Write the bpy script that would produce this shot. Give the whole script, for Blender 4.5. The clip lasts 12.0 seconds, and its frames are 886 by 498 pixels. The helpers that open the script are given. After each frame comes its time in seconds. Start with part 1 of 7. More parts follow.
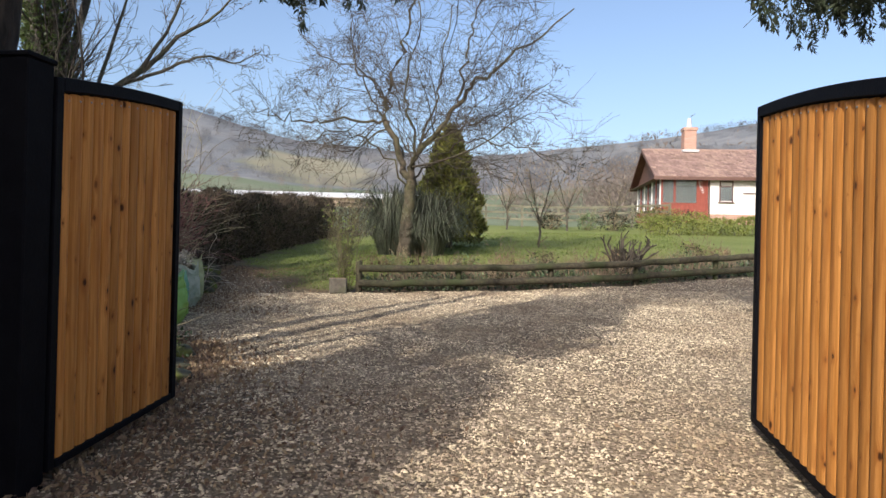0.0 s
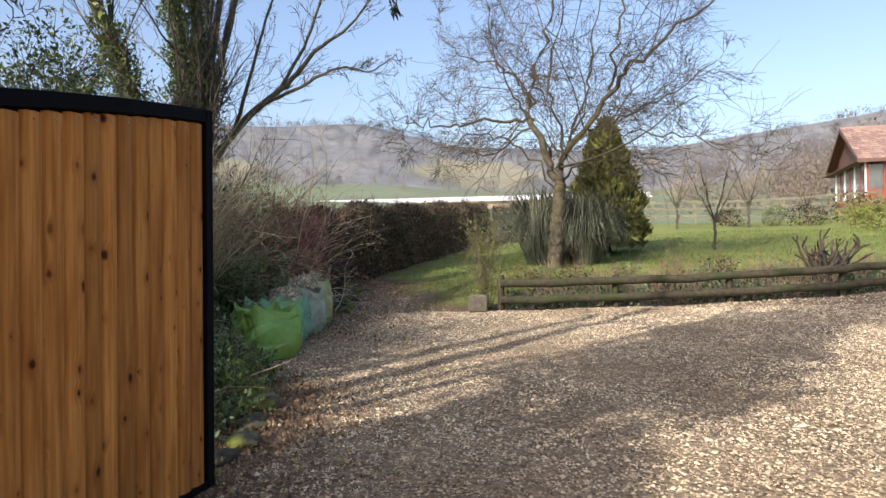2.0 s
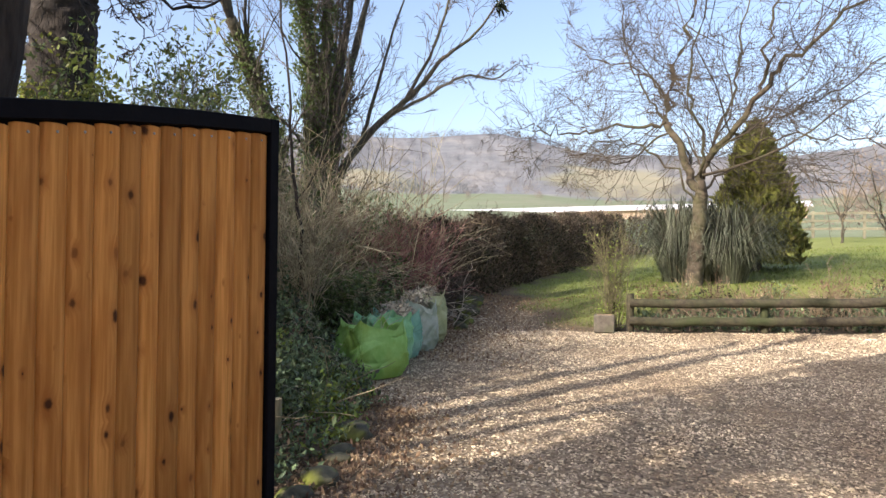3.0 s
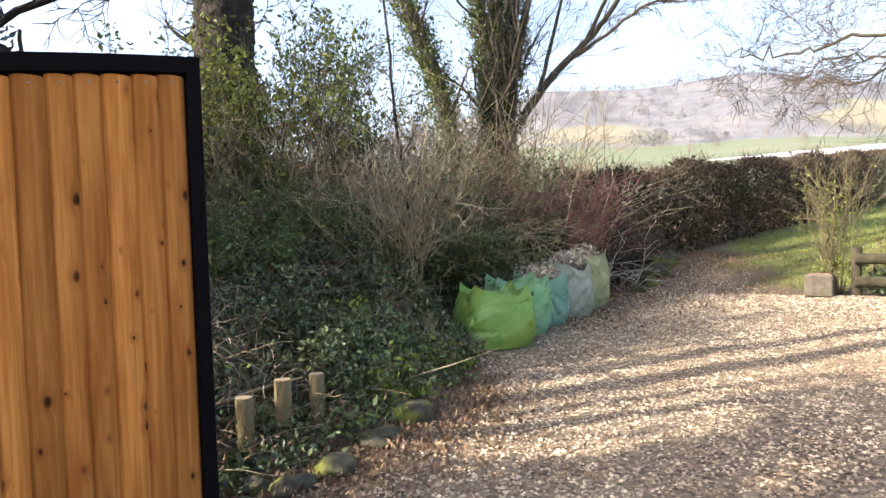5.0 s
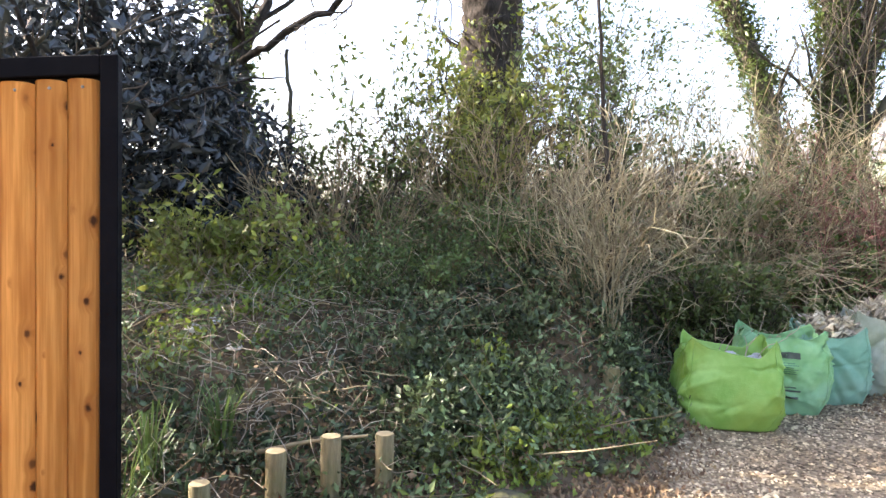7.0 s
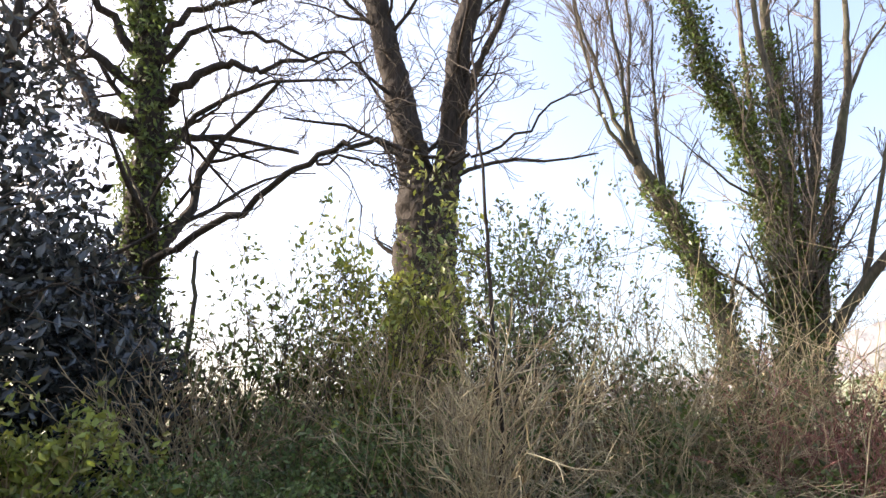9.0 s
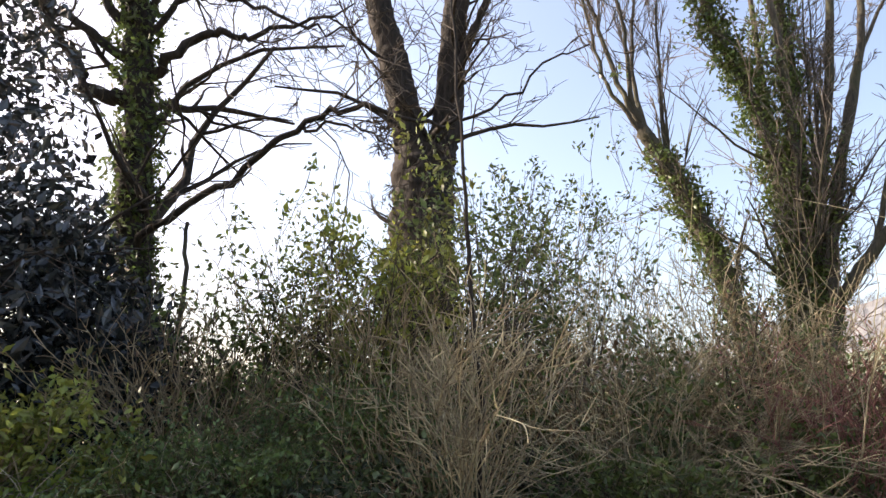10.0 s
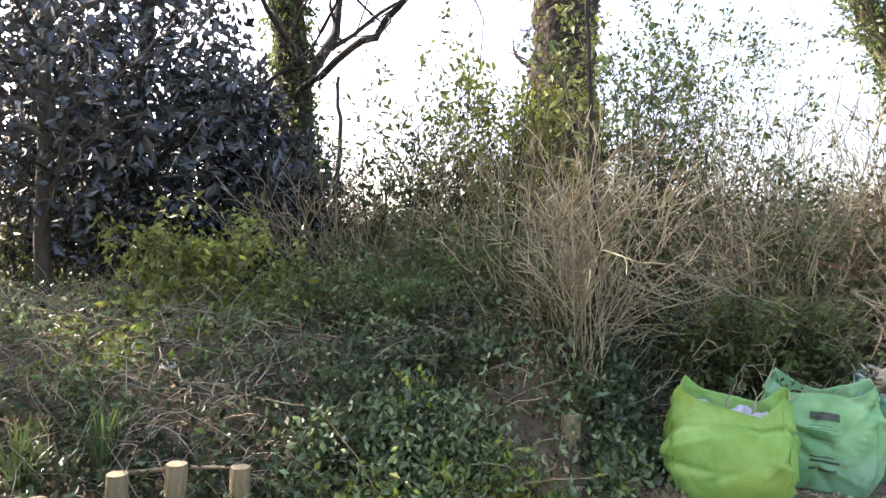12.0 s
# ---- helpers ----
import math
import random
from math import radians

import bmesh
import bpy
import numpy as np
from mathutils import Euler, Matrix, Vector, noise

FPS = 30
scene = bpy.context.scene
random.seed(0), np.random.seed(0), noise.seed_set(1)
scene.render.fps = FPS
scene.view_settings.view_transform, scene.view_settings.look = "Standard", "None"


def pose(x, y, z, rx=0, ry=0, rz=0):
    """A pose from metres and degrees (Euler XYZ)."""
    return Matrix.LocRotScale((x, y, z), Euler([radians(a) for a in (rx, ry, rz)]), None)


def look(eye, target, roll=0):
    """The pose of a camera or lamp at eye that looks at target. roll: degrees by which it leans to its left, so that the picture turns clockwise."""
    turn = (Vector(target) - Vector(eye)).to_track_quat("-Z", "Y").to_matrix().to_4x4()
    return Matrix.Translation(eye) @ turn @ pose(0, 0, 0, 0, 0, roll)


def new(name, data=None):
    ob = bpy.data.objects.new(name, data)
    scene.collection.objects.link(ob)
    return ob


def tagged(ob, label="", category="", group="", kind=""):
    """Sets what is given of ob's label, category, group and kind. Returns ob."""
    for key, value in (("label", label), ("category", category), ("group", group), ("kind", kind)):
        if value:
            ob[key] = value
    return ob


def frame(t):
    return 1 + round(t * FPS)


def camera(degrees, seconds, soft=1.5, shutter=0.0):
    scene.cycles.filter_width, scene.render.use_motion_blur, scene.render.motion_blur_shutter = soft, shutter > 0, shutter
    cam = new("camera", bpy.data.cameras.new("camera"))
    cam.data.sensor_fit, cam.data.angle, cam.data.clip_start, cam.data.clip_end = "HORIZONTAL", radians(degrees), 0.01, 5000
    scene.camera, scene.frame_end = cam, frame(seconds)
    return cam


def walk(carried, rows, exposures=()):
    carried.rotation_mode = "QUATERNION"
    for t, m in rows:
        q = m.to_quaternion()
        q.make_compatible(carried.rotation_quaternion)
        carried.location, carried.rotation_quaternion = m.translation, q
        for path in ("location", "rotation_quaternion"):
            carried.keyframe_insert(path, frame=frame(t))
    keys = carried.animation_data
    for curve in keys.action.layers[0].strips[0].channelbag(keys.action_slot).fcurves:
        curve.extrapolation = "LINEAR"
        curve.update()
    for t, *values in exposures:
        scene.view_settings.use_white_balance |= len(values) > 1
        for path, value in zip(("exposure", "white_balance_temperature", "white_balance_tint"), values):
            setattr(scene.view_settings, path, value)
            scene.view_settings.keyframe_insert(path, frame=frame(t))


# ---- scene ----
cam = camera(67.4, 12.0)
SLOPE = 1.7  # degrees by which the drive climbs ahead
PATH = [  # seconds, eye, target, roll, in the plane of the drive
    (0, (0.855, 0.462, 1.261), (0.583, 2.443, 1.211), 1.2),
    (0.5, (0.863, 0.787, 1.282), (0.475, 2.748, 1.232), -0.2),
    (1, (0.846, 1.157, 1.349), (0.436, 3.114, 1.293), -2.0),
    (1.5, (0.903, 1.52, 1.377), (0.379, 3.449, 1.321), -2.1),
    (2, (0.946, 1.901, 1.431), (0.194, 3.754, 1.385), -1.1),
    (2.5, (0.946, 2.225, 1.492), (0.044, 4.01, 1.454), -0.3),
    (3, (0.932, 2.512, 1.503), (-0.178, 4.176, 1.489), -0.4),
    (3.2, (0.953, 2.648, 1.534), (-0.273, 4.228, 1.519), 0.3),
    (4.8, (1.295, 3.806, 1.404), (-0.315, 4.99, 1.328), -3.1),
    (5, (1.307, 3.976, 1.414), (-0.317, 5.138, 1.305), -3.2),
    (5.5, (1.276, 4.436, 1.424), (-0.458, 5.426, 1.314), -3.0),
    (6, (1.217, 4.948, 1.414), (-0.673, 5.599, 1.329), -3.1),
    (6.5, (1.118, 5.38, 1.47), (-0.844, 5.755, 1.374), -1.5),
    (7, (0.843, 5.763, 1.51), (-1.148, 5.941, 1.445), -0.7),
    (7.5, (0.584, 6.141, 1.524), (-1.413, 6.249, 1.519), -1.1),
    (7.7, (0.474, 6.271, 1.561), (-1.521, 6.357, 1.685), -1.0),
    (9.3, (0.182, 6.831, 1.55), (-1.72, 7.015, 2.14), -1.2),
    (9.5, (0.172, 6.901, 1.539), (-1.732, 7.068, 2.128), -2.2),
    (10, (0.065, 7.03, 1.495), (-1.87, 7.166, 1.982), -0.9),
    (10.5, (-0.015, 7.175, 1.46), (-2.002, 7.243, 1.675), -3.3),
    (11, (0.094, 7.38, 1.415), (-1.895, 7.173, 1.469), -0.5),
    (11.5, (0.245, 7.37, 1.433), (-1.734, 7.088, 1.469), -0.3),
    (12, (0.391, 7.296, 1.436), (-1.579, 6.953, 1.469), 0.1),
]
walk(cam, [(t, pose(0, 0, 0, SLOPE, 0, 0) @ look(eye, target, roll)) for t, eye, target, roll in PATH],
     [(0, -0.04, 6200, 13), (1.5, 0.13, 6300, 14), (2.5, 0.44, 6500, 16), (3.2, 0.7, 6600, 17), (5, 1.26, 6750, 18), (5.5, 1.45, 6800, 19), (6.5, 1.86, 6850, 18), (7.7, 2.2, 6850, 18),
      (9.3, 1.26, 7200, 19), (10, 0.98, 7200, 19), (10.5, 0.74, 7100, 18), (11, 1.32, 6900, 20), (11.5, 1.86, 6900, 20), (12, 2.0, 6900, 20)])
# ---- light ----
SUN_EL, SUN_WAY = 32.0, Vector((0.32, 0.95, 0)).normalized()
sky_world = bpy.data.worlds.new("sky")
scene.world = sky_world
sky_world.use_nodes = True
wn = sky_world.node_tree
sky_tex = wn.nodes.new("ShaderNodeTexSky")
sky_tex.sky_type, sky_tex.sun_disc = "NISHITA", False
sky_tex.sun_elevation, sky_tex.sun_rotation = radians(SUN_EL), math.atan2(-SUN_WAY.x, -SUN_WAY.y)
sky_tex.air_density, sky_tex.dust_density, sky_tex.ozone_density = 1.0, 3.2, 1.0
wn.links.new(sky_tex.outputs[0], wn.nodes["Background"].inputs[0])
wn.nodes["Background"].inputs[1].default_value = 0.22
sun_lamp = new("sun", bpy.data.lights.new("sun", "SUN"))
sun_lamp.data.energy, sun_lamp.data.angle, sun_lamp.data.color = 5.0, radians(0.55), (1.0, 0.93, 0.82)
down = Vector((SUN_WAY.x * math.cos(radians(SUN_EL)), SUN_WAY.y * math.cos(radians(SUN_EL)), -math.sin(radians(SUN_EL))))
sun_lamp.matrix_world = look((-10, -30, 30), Vector((-10, -30, 30)) + down)


# ---- materials ----
def mat(name, a, b, scale=6.0, rough=0.8, bump=0.3, bump_scale=None, c=None, c_scale=1.0, c_amount=0.5, stretch=(1, 1, 1),
        metal=0.0, through_light=0.0, island=0.0, piece=0.0, spec=0.4, coords="Object"):
    """Two colours by fine noise, a third in large stains, relief, and a change from leaf to leaf or piece to piece."""
    m = bpy.data.materials.new(name)
    m.use_nodes = True
    n, k = m.node_tree.nodes, m.node_tree.links
    bs, out = n["Principled BSDF"], n["Material Output"]
    tc, mp = n.new("ShaderNodeTexCoord"), n.new("ShaderNodeMapping")
    mp.inputs["Scale"].default_value = stretch
    k.new(tc.outputs[coords], mp.inputs[0])
    fine = n.new("ShaderNodeTexNoise")
    fine.inputs["Scale"].default_value, fine.inputs["Detail"].default_value, fine.inputs["Roughness"].default_value = scale, 6, 0.65
    k.new(mp.outputs[0], fine.inputs[0])
    ramp = n.new("ShaderNodeValToRGB")
    ramp.color_ramp.elements[0].position, ramp.color_ramp.elements[1].position = 0.32, 0.68
    ramp.color_ramp.elements[0].color, ramp.color_ramp.elements[1].color = (*a, 1), (*b, 1)
    k.new(fine.outputs[0], ramp.inputs[0])
    col = ramp.outputs[0]
    if c is not None:
        big = n.new("ShaderNodeTexNoise")
        big.inputs["Scale"].default_value, big.inputs["Detail"].default_value = c_scale, 4
        k.new(tc.outputs[coords], big.inputs[0])
        r2 = n.new("ShaderNodeValToRGB")
        r2.color_ramp.elements[0].position, r2.color_ramp.elements[1].position = 0.45, 0.65
        r2.color_ramp.elements[1].color = (c_amount, c_amount, c_amount, 1)
        k.new(big.outputs[0], r2.inputs[0])
        mx = n.new("ShaderNodeMix")
        mx.data_type = "RGBA"
        k.new(r2.outputs[0], mx.inputs[0]), k.new(col, mx.inputs[6])
        mx.inputs[7].default_value = (*c, 1)
        col = mx.outputs[2]
    if island or piece:
        src = n.new("ShaderNodeNewGeometry").outputs["Random Per Island"] if island else n.new("ShaderNodeObjectInfo").outputs["Random"]
        amt = island or piece
        mr = n.new("ShaderNodeMapRange")
        mr.inputs[3].default_value, mr.inputs[4].default_value = 1 - amt, 1 + amt
        k.new(src, mr.inputs[0])
        hsv = n.new("ShaderNodeHueSaturation")
        k.new(mr.outputs[0], hsv.inputs["Value"]), k.new(col, hsv.inputs["Color"])
        mh = n.new("ShaderNodeMapRange")
        mh.inputs[3].default_value, mh.inputs[4].default_value = 0.5 - 0.03 * amt, 0.5 + 0.03 * amt
        k.new(src, mh.inputs[0]), k.new(mh.outputs[0], hsv.inputs["Hue"])
        col = hsv.outputs[0]
    k.new(col, bs.inputs["Base Color"])
    bs.inputs["Roughness"].default_value, bs.inputs["Metallic"].default_value = rough, metal
    bs.inputs["Specular IOR Level"].default_value = spec
    if bump:
        bn = n.new("ShaderNodeTexNoise")
        bn.inputs["Scale"].default_value, bn.inputs["Detail"].default_value = bump_scale or scale * 2, 5
        k.new(mp.outputs[0], bn.inputs[0])
        bp = n.new("ShaderNodeBump")
        bp.inputs["Strength"].default_value, bp.inputs["Distance"].default_value = bump, 0.02
        k.new(bn.outputs[0], bp.inputs["Height"]), k.new(bp.outputs[0], bs.inputs["Normal"])
    if through_light:
        tr, ms = n.new("ShaderNodeBsdfTranslucent"), n.new("ShaderNodeMixShader")
        ms.inputs[0].default_value = through_light
        k.new(col, tr.inputs[0]), k.new(bs.outputs[0], ms.inputs[1]), k.new(tr.outputs[0], ms.inputs[2])
        k.new(ms.outputs[0], out.inputs[0])
    return m


def glass_mat():
    m = bpy.data.materials.new("window_glass")
    m.use_nodes = True
    b = m.node_tree.nodes["Principled BSDF"]
    b.inputs["Base Color"].default_value = (0.6, 0.68, 0.7, 1)
    b.inputs["Roughness"].default_value, b.inputs["Transmission Weight"].default_value = 0.03, 0.9
    return m


M = {}
def pine_mat():
    """Stained pine: streaked grain that bends round scattered dark knots, each board with its own stretch of it."""
    m = bpy.data.materials.new("stained_pine")
    m.use_nodes = True
    n, k = m.node_tree.nodes, m.node_tree.links
    bs = n["Principled BSDF"]

    def maths(op, a, b=0.0, c=0.0):
        q = n.new("ShaderNodeMath")
        q.operation = op
        for i, v in enumerate((a, b, c)):
            if isinstance(v, (int, float)):
                q.inputs[i].default_value = v
            else:
                k.new(v, q.inputs[i])
        return q.outputs[0]

    def span(v, a, b, lo=0.0, hi=1.0):
        q = n.new("ShaderNodeMapRange")
        q.interpolation_type = "SMOOTHSTEP"
        k.new(v, q.inputs[0])
        for i, w in enumerate((a, b, lo, hi)):
            q.inputs[i + 1].default_value = w
        return q.outputs[0]

    def vec(x, y, z=0.0):
        q = n.new("ShaderNodeCombineXYZ")
        for i, v in enumerate((x, y, z)):
            if isinstance(v, (int, float)):
                q.inputs[i].default_value = v
            else:
                k.new(v, q.inputs[i])
        return q.outputs[0]

    def noise_of(v, scale, detail=5):
        q = n.new("ShaderNodeTexNoise")
        q.inputs["Scale"].default_value, q.inputs["Detail"].default_value, q.inputs["Roughness"].default_value = scale, detail, 0.6
        k.new(v, q.inputs[0])
        return q.outputs[0]

    def blend(fac, a, b):
        q = n.new("ShaderNodeMix")
        q.data_type = "RGBA"
        k.new(fac, q.inputs[0])
        for i, v in ((6, a), (7, b)):
            if isinstance(v, tuple):
                q.inputs[i].default_value = (*v, 1)
            else:
                k.new(v, q.inputs[i])
        return q.outputs[2]

    sep = n.new("ShaderNodeSeparateXYZ")
    k.new(n.new("ShaderNodeTexCoord").outputs["Object"], sep.inputs[0])
    own = n.new("ShaderNodeObjectInfo").outputs["Random"]
    x, z = maths("MULTIPLY_ADD", own, 13.7, sep.outputs[0]), maths("MULTIPLY_ADD", own, 29.3, sep.outputs[2])
    cells = n.new("ShaderNodeTexVoronoi")
    cells.voronoi_dimensions = "2D"
    cells.inputs["Scale"].default_value = 7.2
    wob = noise_of(vec(x, z), 40, 2)
    k.new(vec(x, maths("MULTIPLY", z, 0.62)), cells.inputs["Vector"])
    pick = n.new("ShaderNodeSeparateColor")
    k.new(cells.outputs["Color"], pick.inputs[0])
    size = maths("MULTIPLY_ADD", maths("POWER", pick.outputs[0], 1.6), 0.0108, 0.0034)
    far = maths("DIVIDE", maths("MULTIPLY_ADD", wob, 0.013, maths("DIVIDE", cells.outputs["Distance"], 7.2)), size)
    core, halo = maths("MULTIPLY", span(far, 2.0, 1.0), span(pick.outputs[1], 0.0, 0.6, 0.35, 1.0)), span(far, 4.6, 1.0)
    grain = noise_of(vec(maths("MULTIPLY_ADD", halo, 0.9, maths("MULTIPLY", x, 52)), maths("MULTIPLY", z, 1.6)), 1.0, 6)
    broad = noise_of(vec(maths("MULTIPLY", x, 9), maths("MULTIPLY", z, 1.3)), 1.0, 3)
    col = blend(span(grain, 0.34, 0.68), (0.41, 0.166, 0.034), (0.60, 0.276, 0.074))
    col = blend(span(broad, 0.46, 0.72, 0.0, 0.62), col, (0.29, 0.097, 0.018))
    col = blend(maths("MULTIPLY", halo, 0.5), col, (0.27, 0.085, 0.017))
    col = blend(maths("MULTIPLY", core, 0.93), col, (0.03, 0.009, 0.004))
    hsv = n.new("ShaderNodeHueSaturation")
    k.new(col, hsv.inputs["Color"])
    k.new(span(own, 0, 1, 0.78, 1.16), hsv.inputs["Value"])
    k.new(hsv.outputs[0], bs.inputs["Base Color"])
    k.new(span(grain, 0.3, 0.7, 0.58, 0.75), bs.inputs["Roughness"])
    bs.inputs["Specular IOR Level"].default_value = 0.14
    bp = n.new("ShaderNodeBump")
    bp.inputs["Strength"].default_value, bp.inputs["Distance"].default_value = 0.25, 0.004
    k.new(maths("MULTIPLY_ADD", core, -0.5, grain), bp.inputs["Height"]), k.new(bp.outputs[0], bs.inputs["Normal"])
    return m


M["board"] = pine_mat()
M["black"] = mat("black_painted_steel", (0.0025, 0.0025, 0.004), (0.005, 0.005, 0.007), 9, 0.65, 0.12, 60, c=(0.01, 0.0095, 0.01), c_scale=5, c_amount=0.15, spec=0.07)
M["screw"] = mat("zinc_screw", (0.22, 0.22, 0.21), (0.4, 0.4, 0.38), 40, 0.4, 0, metal=0.8)
M["stone_chip"] = mat("gravel_chip", (0.20, 0.148, 0.09), (0.74, 0.615, 0.43), 9, 0.85, 0.4, 40, c=(0.25, 0.175, 0.105), c_scale=0.7, c_amount=0.6, island=0.5)
M["leaf_litter"] = mat("dead_leaf", (0.13, 0.08, 0.045), (0.32, 0.22, 0.135), 8, 0.8, 0.2, island=0.5, through_light=0.15)
M["round_wood"] = mat("weathered_round_timber", (0.026, 0.022, 0.014), (0.085, 0.07, 0.042), 12, 0.9, 0.6, 40, c=(0.042, 0.054, 0.017), c_scale=1.6, c_amount=0.8)
M["stump_wood"] = mat("treated_round_post", (0.15, 0.125, 0.065), (0.31, 0.26, 0.145), 9, 0.85, 0.5, 40, c=(0.11, 0.125, 0.04), c_scale=5, c_amount=0.7, stretch=(4, 4, 0.6))
M["stump_top"] = mat("cut_post_end", (0.28, 0.22, 0.12), (0.45, 0.36, 0.21), 20, 0.85, 0.2)
M["sleeper"] = mat("mossy_sleeper", (0.15, 0.13, 0.06), (0.26, 0.22, 0.11), 10, 0.9, 0.5, c=(0.12, 0.15, 0.035), c_scale=3, c_amount=0.8)
M["edge_stone"] = mat("edging_stone", (0.032, 0.032, 0.02), (0.095, 0.09, 0.055), 9, 0.9, 0.6, 25, c=(0.14, 0.16, 0.02), c_scale=4, c_amount=0.95)
M["white_stone"] = mat("white_stone", (0.6, 0.58, 0.54), (0.75, 0.73, 0.7), 12, 0.8, 0.3)
M["bark_grey"] = mat("grey_bark", (0.035, 0.03, 0.023), (0.115, 0.10, 0.075), 10, 0.95, 0.8, 18, c=(0.075, 0.085, 0.04), c_scale=1.5, c_amount=0.5, stretch=(2.2, 2.2, 0.5))
M["bark_dark"] = mat("furrowed_brown_bark", (0.012, 0.010, 0.008), (0.052, 0.042, 0.033), 9, 0.95, 1.0, 14, stretch=(2.6, 2.6, 0.4))
M["bark_willow"] = mat("willow_bark", (0.035, 0.028, 0.02), (0.12, 0.096, 0.066), 9, 0.9, 0.6, 16, c=(0.13, 0.14, 0.05), c_scale=2, c_amount=0.4)
M["twig_willow"] = mat("willow_twig", (0.035, 0.03, 0.024), (0.13, 0.10, 0.06), 0.9, 0.7, 0)
M["twig_grey"] = mat("bare_twig_grey", (0.075, 0.062, 0.05), (0.17, 0.145, 0.115), 3, 0.8, 0)
M["twig_tan"] = mat("bare_twig_tan", (0.18, 0.14, 0.082), (0.37, 0.295, 0.18), 4, 0.8, 0, island=0.4)
M["twig_straw"] = mat("straw_coloured_twig", (0.20, 0.168, 0.10), (0.41, 0.355, 0.225), 4, 0.8, 0, island=0.45)
M["twig_red"] = mat("red_dogwood_stem", (0.17, 0.07, 0.062), (0.31, 0.145, 0.125), 4, 0.7, 0, island=0.35)
M["twig_dark"] = mat("dark_twig", (0.035, 0.028, 0.022), (0.10, 0.08, 0.06), 4, 0.8, 0, island=0.3)
M["ivy"] = mat("ivy_leaf", (0.05, 0.08, 0.022), (0.13, 0.17, 0.045), 3, 0.42, 0, island=0.5, through_light=0.38, spec=0.5)
# Sunlight put into the leaf colour: a brighter, yellower copy of the ivy.
M["ivy_sunlit"] = mat("painted_sunlit_ivy_leaf", (0.13, 0.165, 0.03), (0.28, 0.30, 0.06), 3, 0.5, 0, island=0.5, through_light=0.5)
M["holly"] = mat("dark_glossy_leaf", (0.024, 0.031, 0.033), (0.062, 0.072, 0.072), 3, 0.25, 0, island=0.5, through_light=0.1, spec=0.7)
M["laurel"] = mat("laurel_leaf", (0.055, 0.085, 0.027), (0.14, 0.18, 0.055), 3, 0.38, 0, island=0.5, through_light=0.35, spec=0.5)
M["cover"] = mat("ground_cover_leaf", (0.074, 0.114, 0.05), (0.225, 0.282, 0.132), 3, 0.46, 0, island=0.75, through_light=0.25, spec=0.4)
M["lime_leaf"] = mat("yellow_green_leaf", (0.15, 0.21, 0.032), (0.28, 0.34, 0.07), 3, 0.5, 0, island=0.45, through_light=0.4)
M["hedge_leaf"] = mat("dark_hedge_leaf", (0.02, 0.023, 0.012), (0.06, 0.058, 0.03), 2, 0.75, 0, c=(0.085, 0.06, 0.04), c_scale=0.8, c_amount=0.8, island=0.6, spec=0.15, through_light=0.1)
M["twig_hedge"] = mat("brown_hedge_twig", (0.065, 0.048, 0.036), (0.16, 0.118, 0.085), 0.9, 0.85, 0, island=0.5)
M["box_leaf"] = mat("clipped_hedge_leaf", (0.13, 0.16, 0.03), (0.26, 0.27, 0.07), 1.5, 0.6, 0, island=0.4, through_light=0.25)
M["conifer"] = mat("golden_conifer_spray", (0.10, 0.115, 0.025), (0.26, 0.25, 0.055), 2.2, 0.7, 0, island=0.5, through_light=0.2)
M["fir"] = mat("blue_green_conifer_spray", (0.06, 0.075, 0.04), (0.13, 0.15, 0.085), 2.2, 0.7, 0, island=0.4, through_light=0.15)
M["yew"] = mat("dark_conifer_needles", (0.025, 0.035, 0.018), (0.055, 0.07, 0.032), 3, 0.6, 0, island=0.4, through_light=0.2)
M["pampas"] = mat("pampas_blade", (0.035, 0.046, 0.03), (0.15, 0.155, 0.10), 1.5, 0.6, 0, island=0.75, through_light=0.15)
M["grass"] = mat("grass_blade", (0.11, 0.155, 0.03), (0.24, 0.27, 0.07), 1.2, 0.6, 0, island=0.45, through_light=0.35)
M["iris"] = mat("strap_leaf", (0.09, 0.15, 0.04), (0.16, 0.23, 0.07), 3, 0.5, 0, island=0.3, through_light=0.35)
M["bag_lime"] = mat("lime_woven_bag", (0.185, 0.40, 0.07), (0.34, 0.59, 0.17), 4, 0.42, 0.25, 140, c=(0.25, 0.35, 0.045), c_scale=3, c_amount=0.6, through_light=0.12)
M["bag_green"] = mat("green_woven_bag", (0.17, 0.43, 0.17), (0.30, 0.58, 0.29), 4, 0.42, 0.25, 140, c=(0.27, 0.52, 0.35), c_scale=3, c_amount=0.7, through_light=0.12)
M["bag_teal"] = mat("faded_teal_bag", (0.12, 0.31, 0.22), (0.22, 0.45, 0.33), 4, 0.5, 0.25, 140, c=(0.27, 0.45, 0.35), c_scale=3, c_amount=0.6, through_light=0.1)
M["bag_pale"] = mat("pale_grey_green_bag", (0.30, 0.36, 0.28), (0.46, 0.50, 0.42), 5, 0.55, 0.25, 140, c=(0.20, 0.25, 0.14), c_scale=4, c_amount=0.7, through_light=0.1)
M["bag_olive"] = mat("pale_olive_bag", (0.30, 0.34, 0.15), (0.44, 0.47, 0.27), 5, 0.55, 0.25, 140, c=(0.20, 0.22, 0.10), c_scale=4, c_amount=0.6, through_light=0.1)
M["print"] = mat("dark_bag_print", (0.05, 0.07, 0.06), (0.09, 0.11, 0.09), 20, 0.7, 0)
M["print_faint"] = mat("faint_bag_print", (0.07, 0.20, 0.12), (0.11, 0.27, 0.17), 20, 0.7, 0)
